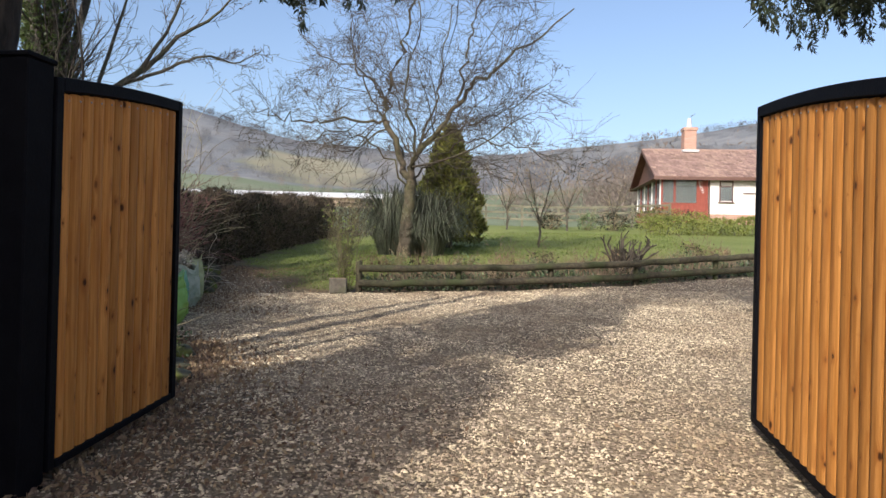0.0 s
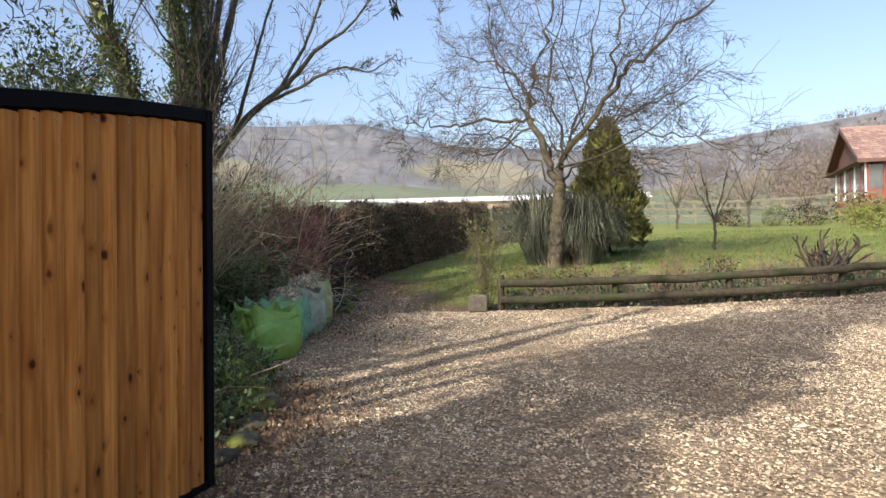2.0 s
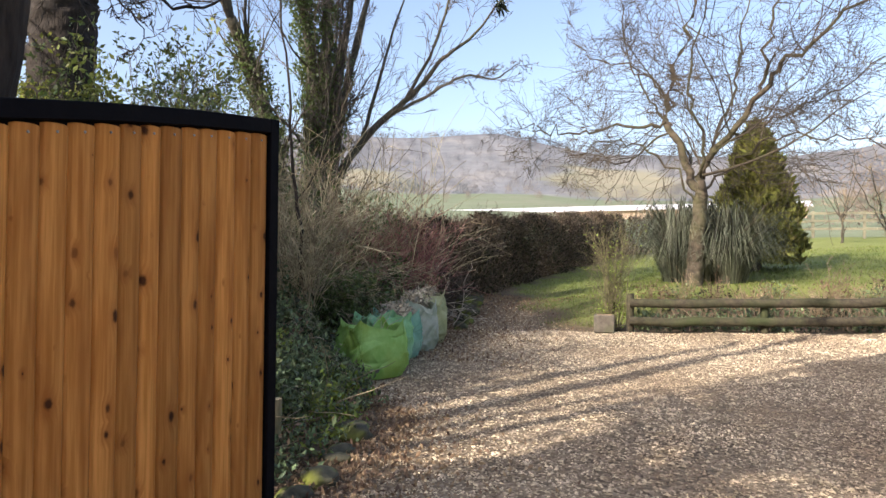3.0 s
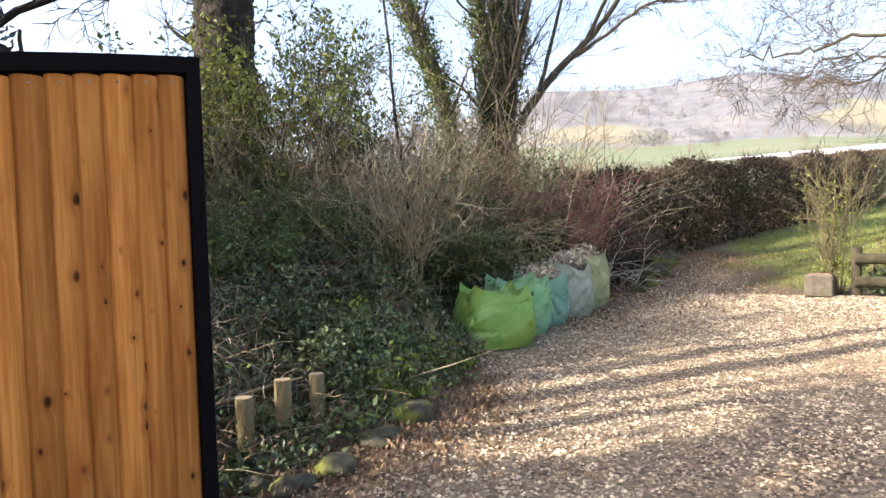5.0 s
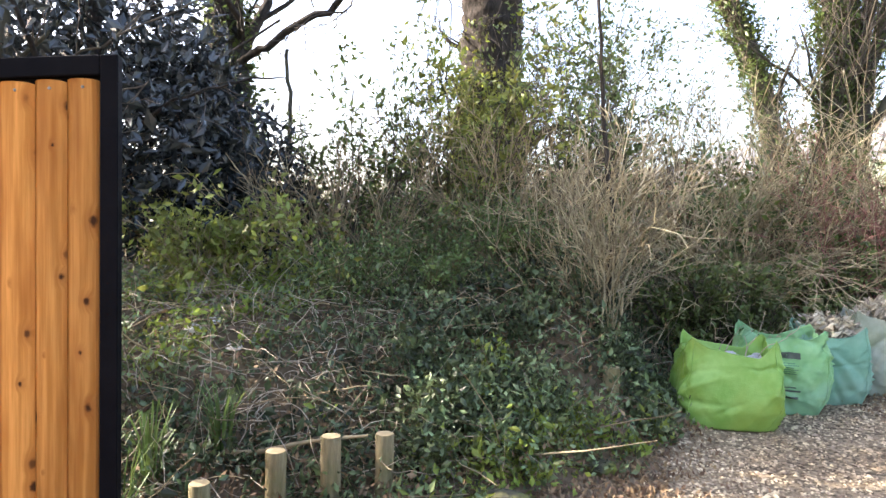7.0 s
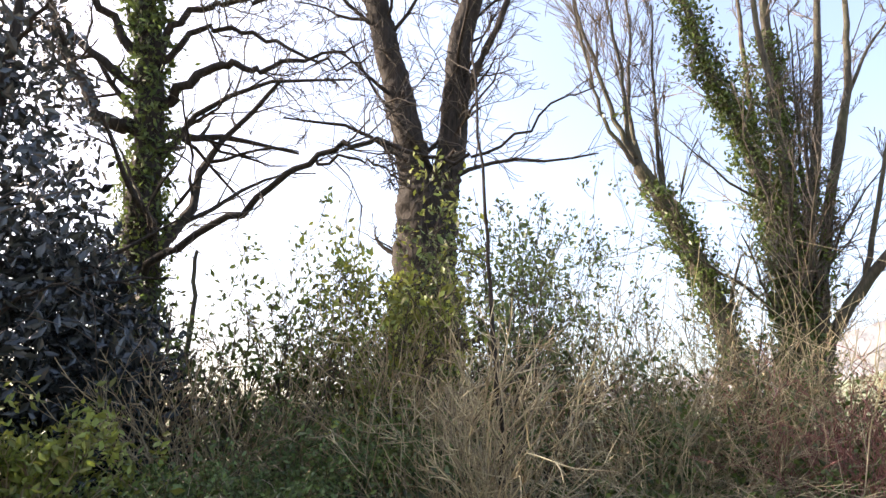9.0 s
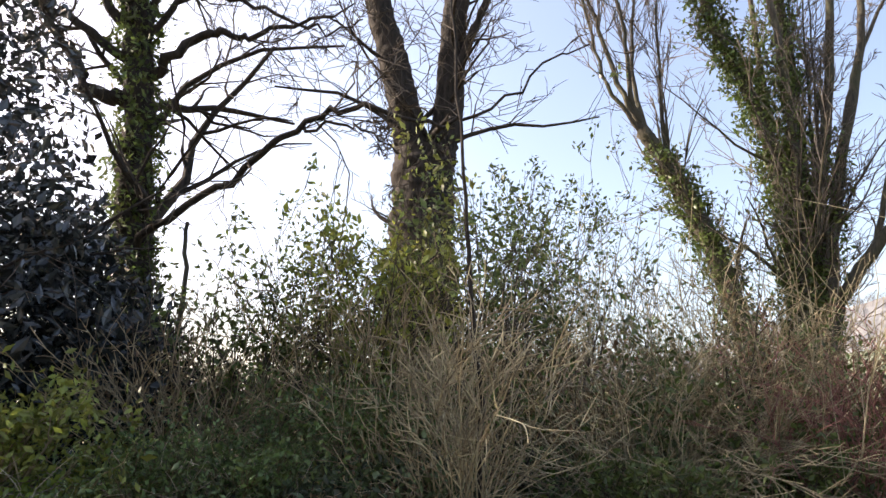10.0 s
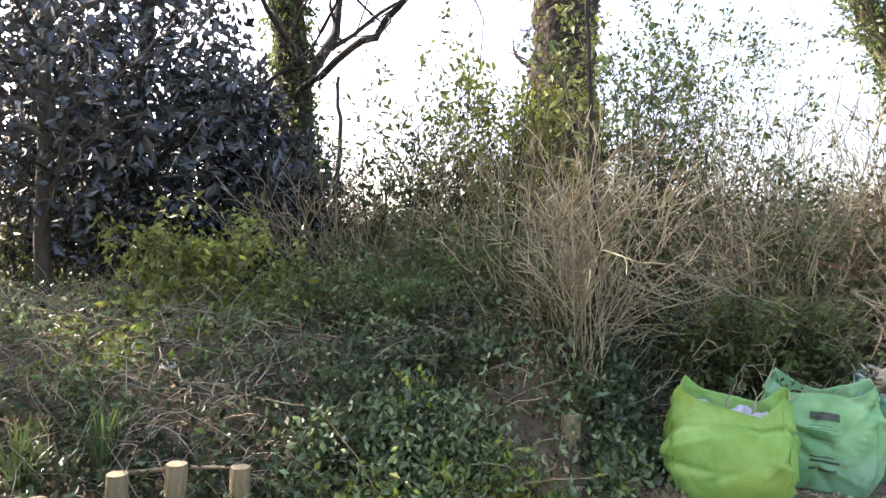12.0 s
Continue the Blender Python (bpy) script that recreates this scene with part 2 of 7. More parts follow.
M["liner"] = mat("grey_plastic_sheet", (0.33, 0.33, 0.36), (0.5, 0.5, 0.53), 8, 0.35, 0.2)
M["cuttings"] = mat("dry_garden_cuttings", (0.30, 0.26, 0.19), (0.55, 0.50, 0.40), 6, 0.9, 0, island=0.5)
M["render_wall"] = mat("white_rendered_wall", (0.74, 0.73, 0.70), (0.82, 0.81, 0.79), 5, 0.9, 0.15, c=(0.68, 0.66, 0.62), c_scale=1.2, c_amount=0.4)
M["roof_tile"] = mat("brown_roof_tile", (0.19, 0.125, 0.105), (0.31, 0.205, 0.172), 6, 0.85, 0.3, c=(0.36, 0.27, 0.17), c_scale=1.2, c_amount=0.15, island=0.3, piece=0.0)
M["red_wood"] = mat("red_brown_painted_timber", (0.20, 0.045, 0.03), (0.30, 0.075, 0.05), 5, 0.55, 0.15, stretch=(3, 3, 0.5))
M["brown_wood"] = mat("dark_brown_fascia", (0.09, 0.045, 0.035), (0.15, 0.08, 0.06), 5, 0.6, 0.15)
# Dimness of the unlit rooms, put into the surface colour.
M["dark_in"] = mat("dim_interior", (0.04, 0.04, 0.045), (0.10, 0.10, 0.10), 2, 0.9, 0)
M["curtain"] = mat("pale_curtain", (0.55, 0.53, 0.5), (0.65, 0.63, 0.6), 3, 0.9, 0)
M["glass"] = glass_mat()
M["pot_clay"] = mat("chimney_pot_white", (0.6, 0.58, 0.54), (0.72, 0.7, 0.66), 8, 0.8, 0.2)
M["lead"] = mat("lead_flashing", (0.45, 0.45, 0.46), (0.58, 0.58, 0.6), 8, 0.6, 0.2)
M["stone_pot"] = mat("weathered_stone_trough", (0.10, 0.085, 0.065), (0.18, 0.155, 0.12), 12, 0.95, 0.5, c=(0.07, 0.085, 0.035), c_scale=5, c_amount=0.5)
M["shed_roof"] = mat("pale_sheet_roof", (0.62, 0.62, 0.60), (0.74, 0.74, 0.73), 0.3, 0.5, 0.1)
M["shed_wall"] = mat("tan_shed_wall", (0.35, 0.27, 0.19), (0.45, 0.36, 0.27), 0.4, 0.9, 0.1)
M["far_rail"] = mat("grey_field_rail", (0.11, 0.105, 0.07), (0.20, 0.19, 0.13), 3, 0.9, 0.3)
# Distance haze is put into both far woods' base colours: pale, blue-grey, low contrast.
M["wood_hazed"] = mat("hazed_far_woodland", (0.165, 0.17, 0.185), (0.22, 0.22, 0.23), 0.03, 1.0, 0, c=(0.29, 0.275, 0.245), c_scale=0.008, c_amount=0.9, through_light=0.5, spec=0)
M["ever_hazed"] = mat("hazed_far_evergreen", (0.13, 0.15, 0.16), (0.18, 0.20, 0.205), 0.06, 1.0, 0, through_light=0.4, spec=0)
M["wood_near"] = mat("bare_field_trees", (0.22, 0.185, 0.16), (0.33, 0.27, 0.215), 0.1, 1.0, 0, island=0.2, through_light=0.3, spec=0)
M["cover_dark"] = mat("dark_ivy_cover_leaf", (0.024, 0.041, 0.019), (0.105, 0.142, 0.063), 3, 0.44, 0, island=0.75, through_light=0.2, spec=0.45)
M["privet"] = mat("small_green_leaf", (0.06, 0.105, 0.03), (0.16, 0.215, 0.07), 3, 0.45, 0, island=0.6, through_light=0.3, spec=0.5)
M["laurel_lime"] = mat("yellow_green_shrub_leaf", (0.13, 0.165, 0.033), (0.26, 0.28, 0.065), 3, 0.42, 0, island=0.5, through_light=0.3, spec=0.4)
M["twig_bleached"] = mat("bleached_dead_stem", (0.30, 0.25, 0.19), (0.52, 0.45, 0.35), 4, 0.85, 0, island=0.45)
M["twig_olive"] = mat("olive_shrub_stem", (0.085, 0.075, 0.038), (0.19, 0.165, 0.085), 4, 0.8, 0, island=0.3)
M["twig_brown"] = mat("brown_dead_stalk", (0.12, 0.078, 0.05), (0.27, 0.19, 0.13), 4, 0.85, 0, island=0.45)


# ---- helpers of the scene ----
def link_mesh(name, verts, faces, material, parent=None, label="", smooth=False):
    me = bpy.data.meshes.new(name)
    me.from_pydata(verts if isinstance(verts, list) else verts.tolist(), [], faces if isinstance(faces, list) else faces.tolist())
    if smooth:
        me.polygons.foreach_set("use_smooth", [True] * len(me.polygons))
    me.materials.append(M[material])
    ob = new(name, me)
    if parent is not None:
        ob.parent = parent
    if label:
        ob["label"] = label
    return ob


def part(name, bm, material, parent=None, label="", smooth=False):
    me = bpy.data.meshes.new(name)
    bm.to_mesh(me)
    bm.free()
    if smooth:
        me.polygons.foreach_set("use_smooth", [True] * len(me.polygons))
    me.materials.append(M[material])
    ob = new(name, me)
    if parent is not None:
        ob.parent = parent
    if label:
        ob["label"] = label
    return ob


def thing(name, place, label, category, group="", kind="", turn=0.0):
    ob = new(name)
    ob.empty_display_size = 0.2
    ob.matrix_basis = Matrix.Translation(place) @ Matrix.Rotation(radians(turn), 4, "Z")
    return tagged(ob, label, category, group, kind)


def box(bm, lo, hi, bevel=0.0):
    r = bmesh.ops.create_cube(bm, size=1)
    c, s = (Vector(lo) + Vector(hi)) / 2, Vector(hi) - Vector(lo)
    for v in r["verts"]:
        v.co = Vector((v.co.x * s.x, v.co.y * s.y, v.co.z * s.z)) + c
    if bevel:
        es = list({e for v in r["verts"] for e in v.link_edges})
        bmesh.ops.bevel(bm, geom=es, offset=bevel, segments=1, affect="EDGES", profile=0.5)
    return bm


def boxed(lo, hi, bevel=0.0):
    return box(bmesh.new(), lo, hi, bevel)


DRIVE = math.tan(radians(SLOPE))
FENCE_A, FENCE_WAY = Vector((-2.62, 13.45)), Vector((0.9205, 0.3907))


def ramp01(v, a, b):
    t = np.clip((v - a) / (b - a), 0, 1)
    return t * t * (3 - 2 * t)


def wave(x, y, f, s):
    return np.sin(x * f + s) * np.cos(y * f * 1.13 + 1.7 * s) + 0.5 * np.sin((x + y) * f * 2.1 + s * 2.3)


def edge_x(y):
    """The drive's border on the bank's side."""
    return np.interp(y, [-5, 2, 4.6, 6.3, 7.2, 7.75, 9, 10.7, 13, 15, 30], [-1.6, -1.6, -1.85, -2.5, -2.9, -4.0, -4.75, -5.5, -6.1, -6.7, -8.2]) + 0.05 * np.sin(y * 2.3)


def behind(x, y):
    """How far a place lies behind the line of the rail fence."""
    return (x - FENCE_A.x) * -FENCE_WAY.y + (y - FENCE_A.y) * FENCE_WAY.x


def grass_edge(y):
    """Where the worn track along the hedge gives way to grass."""
    return np.interp(y, [11, 12.3, 13.9, 14.6, 16.1, 17.6, 19, 23, 30], [-2.2, -3.2, -4.4, -5.1, -6.3, -7.1, -7.5, -8.0, -8.6])


def ground_z(x, y):
    x, y = np.asarray(x, float), np.asarray(y, float)
    base = DRIVE * np.clip(y, -25, 45) + 0.004 * np.clip((x - FENCE_A.x) * FENCE_WAY.x + (y - FENCE_A.y) * FENCE_WAY.y, 0, 9) ** 2
    u = behind(x, y)
    right = ramp01(x, -5.5, -2.8)
    lawn = ramp01(u, 0.15, 3.0) * (0.25 + 0.35 * right) + (0.045 + 0.03 * ramp01(x, 2, 10)) * np.clip(u - 3, 0, 17)
    d = edge_x(y) - x
    hump = 1.0 * ramp01(d, -0.15, 2.7) * (1 - 0.75 * ramp01(y, 10.5, 15.0)) * ramp01(y, -1.0, 2.0)
    lawn = lawn * (1 - 0.7 * ramp01(d, 0.5, 4) * (1 - ramp01(y, 18, 26)))
    hump = hump + 0.5 * np.exp(-((x + 4.3) ** 2 + (y - 7.1) ** 2) / 0.36)
    rough = 0.012 * wave(x, y, 1.7, 0.3) + 0.05 * ramp01(d, 0.4, 2) * wave(x, y, 2.6, 1.1)
    return base + np.maximum(lawn, hump) + rough


def gz(x, y):
    return float(ground_z(x, y))


class Tubes:
    """Tapered round stems, gathered in one mesh."""

    def __init__(self):
        self.v, self.f, self.n = [], [], 0

    def add(self, pts, radii, sides=5, furrow=0.0):
        pts = np.asarray(pts, float)
        if furrow:
            k = np.linspace(0, len(pts) - 1, len(pts) * 6)
            radii = np.interp(k, np.arange(len(pts)), radii)
            pts = np.stack([np.interp(k, np.arange(len(pts)), pts[:, q]) for q in range(3)], 1)
        t = np.gradient(pts, axis=0)
        t /= np.linalg.norm(t, axis=1)[:, None] + 1e-9
        ref = np.where(np.abs(t[:, 2:3]) > 0.92, np.array([[1.0, 0, 0]]), np.array([[0, 0, 1.0]]))
        a = np.cross(t, ref)
        a /= np.linalg.norm(a, axis=1)[:, None] + 1e-9
        b = np.cross(t, a)
        ang = np.linspace(0, 2 * np.pi, sides, endpoint=False)
        ring = pts[:, None, :] + np.asarray(radii)[:, None, None] * (a[:, None, :] * np.cos(ang)[None, :, None] + b[:, None, :] * np.sin(ang)[None, :, None])
        m = len(pts)
        if furrow:
            rr = np.random.RandomState(int(abs(pts[0, 0] * 977 + pts[-1, 2] * 131)) % 9999)
            g = rr.normal(0, 1, (m, sides))
            for _ in range(3):
                g[1:] = 0.75 * g[:-1] + 0.25 * g[1:]
            g = g / (g.std() + 1e-9) * furrow
            ring = pts[:, None, :] + (ring - pts[:, None, :]) * (1 + g.clip(-0.2, 0.2))[:, :, None]
        self.v.append(ring.reshape(-1, 3))
        i, j = np.meshgrid(np.arange(m - 1), np.arange(sides), indexing="ij")
        i, j = i.ravel(), j.ravel()
        j2 = (j + 1) % sides
        self.f.append(np.stack([i * sides + j, i * sides + j2, (i + 1) * sides + j2, (i + 1) * sides + j], 1) + self.n)
        self.n += m * sides

    def link(self, name, material, parent=None, label=""):
        return link_mesh(name, np.concatenate(self.v), np.concatenate(self.f), material, parent, label, smooth=True)


def stem(rng, p, d, length, segs, wander, lift):
    """A wandering line from p: lift bends it up (or down, below nought)."""
    pts, p, d = [np.array(p, float)], np.array(p, float), np.array(d, float)
    d /= np.linalg.norm(d)
    for _ in range(segs):
        d = d + rng.normal(0, wander, 3) + np.array([0, 0, lift])
        d /= np.linalg.norm(d)
        p = p + d * (length / segs)
        pts.append(p.copy())
    return np.array(pts)


LEAST = [0.0045]


def grow(rng, wood, twigs, pts, r0, r1, levels, tips, sides=8, main=None):
    """A limb along pts with branches on it. levels: for each generation (count per limb, length share, angle, wander, lift, radius share)."""
    m = len(pts)
    radii = np.linspace(r0, r1, m)
    if r0 > 0.16 and sides >= 10 and not main:
        wood.add(pts, radii, 26, 0.06)
    else:
        (main or (wood if r0 > 0.02 else twigs)).add(pts, radii, sides if r0 > 0.06 else (5 if r0 > 0.02 else 3))
    length = np.linalg.norm(np.diff(pts, axis=0), axis=1).sum()
    if not levels:
        tips.append(pts[-1])
        return
    count, share, angle, wander, lift, rshare, start = levels[0]
    for _ in range(max(1, int(count * rng.uniform(0.8, 1.25)))):
        s = rng.uniform(start, 0.98) * (m - 1)
        i = min(int(s), m - 2)
        p = pts[i] + (pts[i + 1] - pts[i]) * (s - i)
        t = pts[i + 1] - pts[i]
        t /= np.linalg.norm(t) + 1e-9
        q = np.cross(t, rng.normal(0, 1, 3))
        q /= np.linalg.norm(q) + 1e-9
        a = radians(angle * rng.uniform(0.6, 1.3))
        d = t * math.cos(a) + q * math.sin(a)
        rr = (r0 + (r1 - r0) * s / (m - 1)) * rshare * rng.uniform(0.7, 1.1)
        ln = length * share * rng.uniform(0.6, 1.25) * (1.15 - 0.5 * s / (m - 1))
        sub = stem(rng, p, d, ln, 6 if len(levels) > 2 else (5 if len(levels) > 1 else 3), wander, lift)
        grow(rng, wood, twigs, sub, max(rr, LEAST[0]), max(rr * 0.3, LEAST[0] * 0.6), levels[1:], tips, 6)


def leaf_cloud(rng, centres, size, long=1.8, up=0.3, jitter=0.35):
    """Folded leaves of two triangles, one at each centre."""
    c = np.asarray(centres, float)
    n = len(c)
    d = rng.normal(0, 1, (n, 3))
    d[:, 2] += up
    d /= np.linalg.norm(d, axis=1)[:, None]
    e = np.cross(d, rng.normal(0, 1, (n, 3)))
    e /= np.linalg.norm(e, axis=1)[:, None] + 1e-9
    w = np.cross(d, e)
    s = size * (1 + jitter * rng.normal(0, 1, (n, 1))).clip(0.4, 1.9)
    tip, mid = c + d * s * long, c + d * s * long * 0.45
    v = np.stack([c, mid + e * s * 0.42 + w * s * 0.12, tip, mid - e * s * 0.42 + w * s * 0.12], 1).reshape(-1, 3)
    k = np.arange(n)[:, None] * 4
    f = np.concatenate([k + np.array([[0, 1, 2]]), k + np.array([[0, 2, 3]])], 0)
    return v, f


def leaves(name, rng, centres, size, material, parent=None, label="", long=1.8, up=0.3):
    v, f = leaf_cloud(rng, centres, size, long, up)
    return link_mesh(name, v, f, material, parent, label)


def blob(rng, n, centre, radii, shell=0.55, lumps=7, top=True):
    """Points in a lumpy, uneven shell, densest near its skin."""
    out = []
    lobes = rng.normal(0, 1, (lumps, 3))
    lobes /= np.linalg.norm(lobes, axis=1)[:, None]
    amp = rng.uniform(-0.35, 0.3, lumps)
    while sum(map(len, out)) < n:
        d = rng.normal(0, 1, (n, 3))
        d /= np.linalg.norm(d, axis=1)[:, None]
        bulge = 1 + (np.maximum(d @ lobes.T, 0) ** 3 * amp).sum(1)
        r = (shell + (1 - shell) * rng.uniform(0, 1, n) ** 0.6) * bulge
        p = d * r[:, None] * np.array(radii)
        out.append(p[p[:, 2] > -radii[2] * 0.98] + np.array(centre))
    return np.concatenate(out)[:n]


def blades(rng, centre, n, spread, height, droop, width, base=0.1):
    """Arching strap leaves from one clump, each of three bent pieces."""
    v, f = [], []
    for i in range(n):
        a = rng.uniform(0, 2 * math.pi)
        o = np.array([math.cos(a), math.sin(a), 0])
        p0 = np.array(centre) + o * base * rng.uniform(0, 1)
        h, s = height * rng.uniform(0.45, 1.12), spread * rng.uniform(0.15, 1.2)
        side = np.array([-o[1], o[0], 0]) * width * rng.uniform(0.6, 1.2)
        dr = droop * rng.uniform(0.15, 1.35)
        pts = [p0, p0 + o * s * 0.25 + np.array([0, 0, h * 0.65]), p0 + o * s * 0.65 + np.array([0, 0, h * (1 - 0.3 * dr)]), p0 + o * s + np.array([0, 0, max(h * (1 - dr), 0.02)])]
        k = len(v)
        for q, w in zip(pts, (0.8, 1, 0.7, 0.06)):
            v += [q - side * w, q + side * w]
        f += [(k + j, k + j + 1, k + j + 3, k + j + 2) for j in (0, 2, 4)]
    return np.array(v), f


# ---- ground, far land ----
SKY_AZ = np.array([-180, -95, -60, -35, -18, -9, 2, 12, 20, 29, 45, 65, 95, 180.0])
SKY_EL = np.array([2.0, 3.0, 8.0, 11.0, 10.6, 9.6, 8.3, 8.2, 8.8, 10.8, 10.6, 5.5, 2.5, 2.0])


def land_z(x, y):
    """The near ground, passing over into fields and wooded hills."""
    dx, dy = x - 0.8, y - 0.5
    r = np.hypot(dx, dy) + 1e-6
    az = np.degrees(np.arctan2(-dx, dy))
    top = np.interp(az, SKY_AZ, SKY_EL)
    low = np.clip(top / 10.0, 0.25, 1)
    el = np.where(r < 60, 3.0 * low, np.where(r < 120, 3.0 * low + (r - 60) / 60 * 1.2 * low, np.where(r < 330, (4.2 + (r - 120) / 210 * 1.6) * low, 0)))
    hill = ramp01(r, 330, 680)
    el = np.where(r >= 330, 5.8 * low + (top - 5.8 * low) * hill, el)
    far = 1.25 + np.minimum(r, 760) * np.tan(np.radians(el)) + np.where(r > 330, 3.0 * wave(x, y, 0.012, 0.7), 0.25 * wave(x, y, 0.05, 0.2))
    far = far - 0.05 * np.clip(r - 760, 0, 1500)
    mixr = ramp01(r, 44, 66)
    return ground_z(x, y) * (1 - mixr) + far * mixr


def meadow(az, r):
    """Open pasture between the far woods: 1 in it, 0 outside."""
    edge = 1.6 * np.sin(r * 0.03 + az * 0.4) + 0.8 * np.sin(r * 0.09)
    one = ramp01(az + 0.6 * edge, 14.5, 15.5) * (1 - ramp01(az + edge, 22.0, 23.0)) * ramp01(r + 8 * edge, 408, 418) * (1 - ramp01(r + 12 * edge, 525, 545))
    two = ramp01(az + 0.6 * edge, 36, 37.5) * (1 - ramp01(az + edge, 44, 46)) * ramp01(r, 400, 410) * (1 - ramp01(r + 10 * edge, 455, 475))
    return np.maximum(one, two)


def axis(lo, hi, step, end):
    dense = np.arange(lo, hi + 1e-6, step)
    grow_out = np.minimum(step * 1.17 ** np.arange(1, 130), 13.0)
    grow_out = np.where(np.cumsum(grow_out) > 740, 150.0, grow_out)
    up = hi + np.cumsum(grow_out)
    dn = lo - np.cumsum(grow_out)
    return np.concatenate([dn[dn > -end][::-1], dense, up[up < end]])


def ground_material():
    m = bpy.data.materials.new("drive_lawn_and_fields")
    m.use_nodes = True
    n, k = m.node_tree.nodes, m.node_tree.links
    bs = n["Principled BSDF"]
    bs.inputs["Roughness"].default_value, bs.inputs["Specular IOR Level"].default_value = 0.92, 0.25
    tc = n.new("ShaderNodeTexCoord")

    def noise_col(scale, stops, detail=6):
        t, r = n.new("ShaderNodeTexNoise"), n.new("ShaderNodeValToRGB")
        t.inputs["Scale"].default_value, t.inputs["Detail"].default_value, t.inputs["Roughness"].default_value = scale, detail, 0.65
        k.new(tc.outputs["Object"], t.inputs[0]), k.new(t.outputs[0], r.inputs[0])
        els = r.color_ramp.elements
        els[0].position, els[0].color = stops[0][0], (*stops[0][1], 1)
        els[1].position, els[1].color = stops[-1][0], (*stops[-1][1], 1)
        for p, c in stops[1:-1]:
            els.new(p).color = (*c, 1)
        return r.outputs[0]

    def mix(fac, a, b, how="MIX"):
        x = n.new("ShaderNodeMix")
        x.data_type, x.blend_type = "RGBA", how
        if isinstance(fac, float):
            x.inputs[0].default_value = fac
        else:
            k.new(fac, x.inputs[0])
        k.new(a, x.inputs[6]), k.new(b, x.inputs[7])
        return x.outputs[2]

    def attr(name):
        a = n.new("ShaderNodeAttribute")
        a.attribute_name = name
        return a.outputs["Fac"]

    cells = n.new("ShaderNodeTexVoronoi")
    cells.inputs["Scale"].default_value = 42
    k.new(tc.outputs["Object"], cells.inputs[0])
    sep = n.new("ShaderNodeSeparateColor")
    k.new(cells.outputs["Color"], sep.inputs[0])
    chips = n.new("ShaderNodeValToRGB")
    chips.color_ramp.elements[0].color, chips.color_ramp.elements[1].color = (0.058, 0.041, 0.025, 1), (0.42, 0.34, 0.23, 1)
    k.new(sep.outputs[0], chips.inputs[0])
    gravel = mix(0.35, chips.outputs[0], noise_col(1.1, [(0.38, (0.10, 0.066, 0.036)), (0.6, (0.30, 0.232, 0.145))]))
    lawn = mix(0.5, noise_col(14, [(0.3, (0.085, 0.12, 0.026)), (0.7, (0.19, 0.225, 0.066))]), noise_col(0.7, [(0.35, (0.13, 0.165, 0.034)), (0.65, (0.23, 0.23, 0.076))]))
    soil = mix(0.5, noise_col(18, [(0.3, (0.06, 0.043, 0.027)), (0.7, (0.20, 0.145, 0.095))]), noise_col(2.0, [(0.4, (0.06, 0.055, 0.025)), (0.6, (0.16, 0.115, 0.07))]))
    field = mix(0.6, noise_col(0.012, [(0.40, (0.115, 0.15, 0.08)), (0.55, (0.155, 0.185, 0.112)), (0.62, (0.22, 0.205, 0.15))]), noise_col(0.15, [(0.3, (0.115, 0.145, 0.078)), (0.7, (0.165, 0.19, 0.118))]))
    # Ground under the far woods, paled and greyed to carry haze in its colour.
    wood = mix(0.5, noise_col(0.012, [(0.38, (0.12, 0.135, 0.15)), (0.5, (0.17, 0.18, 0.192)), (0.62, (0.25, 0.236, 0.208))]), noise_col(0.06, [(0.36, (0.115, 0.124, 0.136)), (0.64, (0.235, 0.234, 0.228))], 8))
    col = mix(attr("lawn"), soil, lawn)
    col = mix(attr("gravel"), col, gravel)
    col = mix(attr("field"), col, field)
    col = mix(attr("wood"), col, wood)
    col = mix(attr("pasture"), col, noise_col(0.03, [(0.35, (0.21, 0.195, 0.135)), (0.65, (0.29, 0.25, 0.18))]))
    k.new(col, bs.inputs["Base Color"])
    bn = n.new("ShaderNodeTexNoise")
    bn.inputs["Scale"].default_value, bn.inputs["Detail"].default_value = 40, 4
    k.new(tc.outputs["Object"], bn.inputs[0])
    bp = n.new("ShaderNodeBump")
    bp.inputs["Strength"].default_value, bp.inputs["Distance"].default_value = 0.7, 0.02
    k.new(bn.outputs[0], bp.inputs["Height"]), k.new(bp.outputs[0], bs.inputs["Normal"])
    return m


M["ground"] = ground_material()


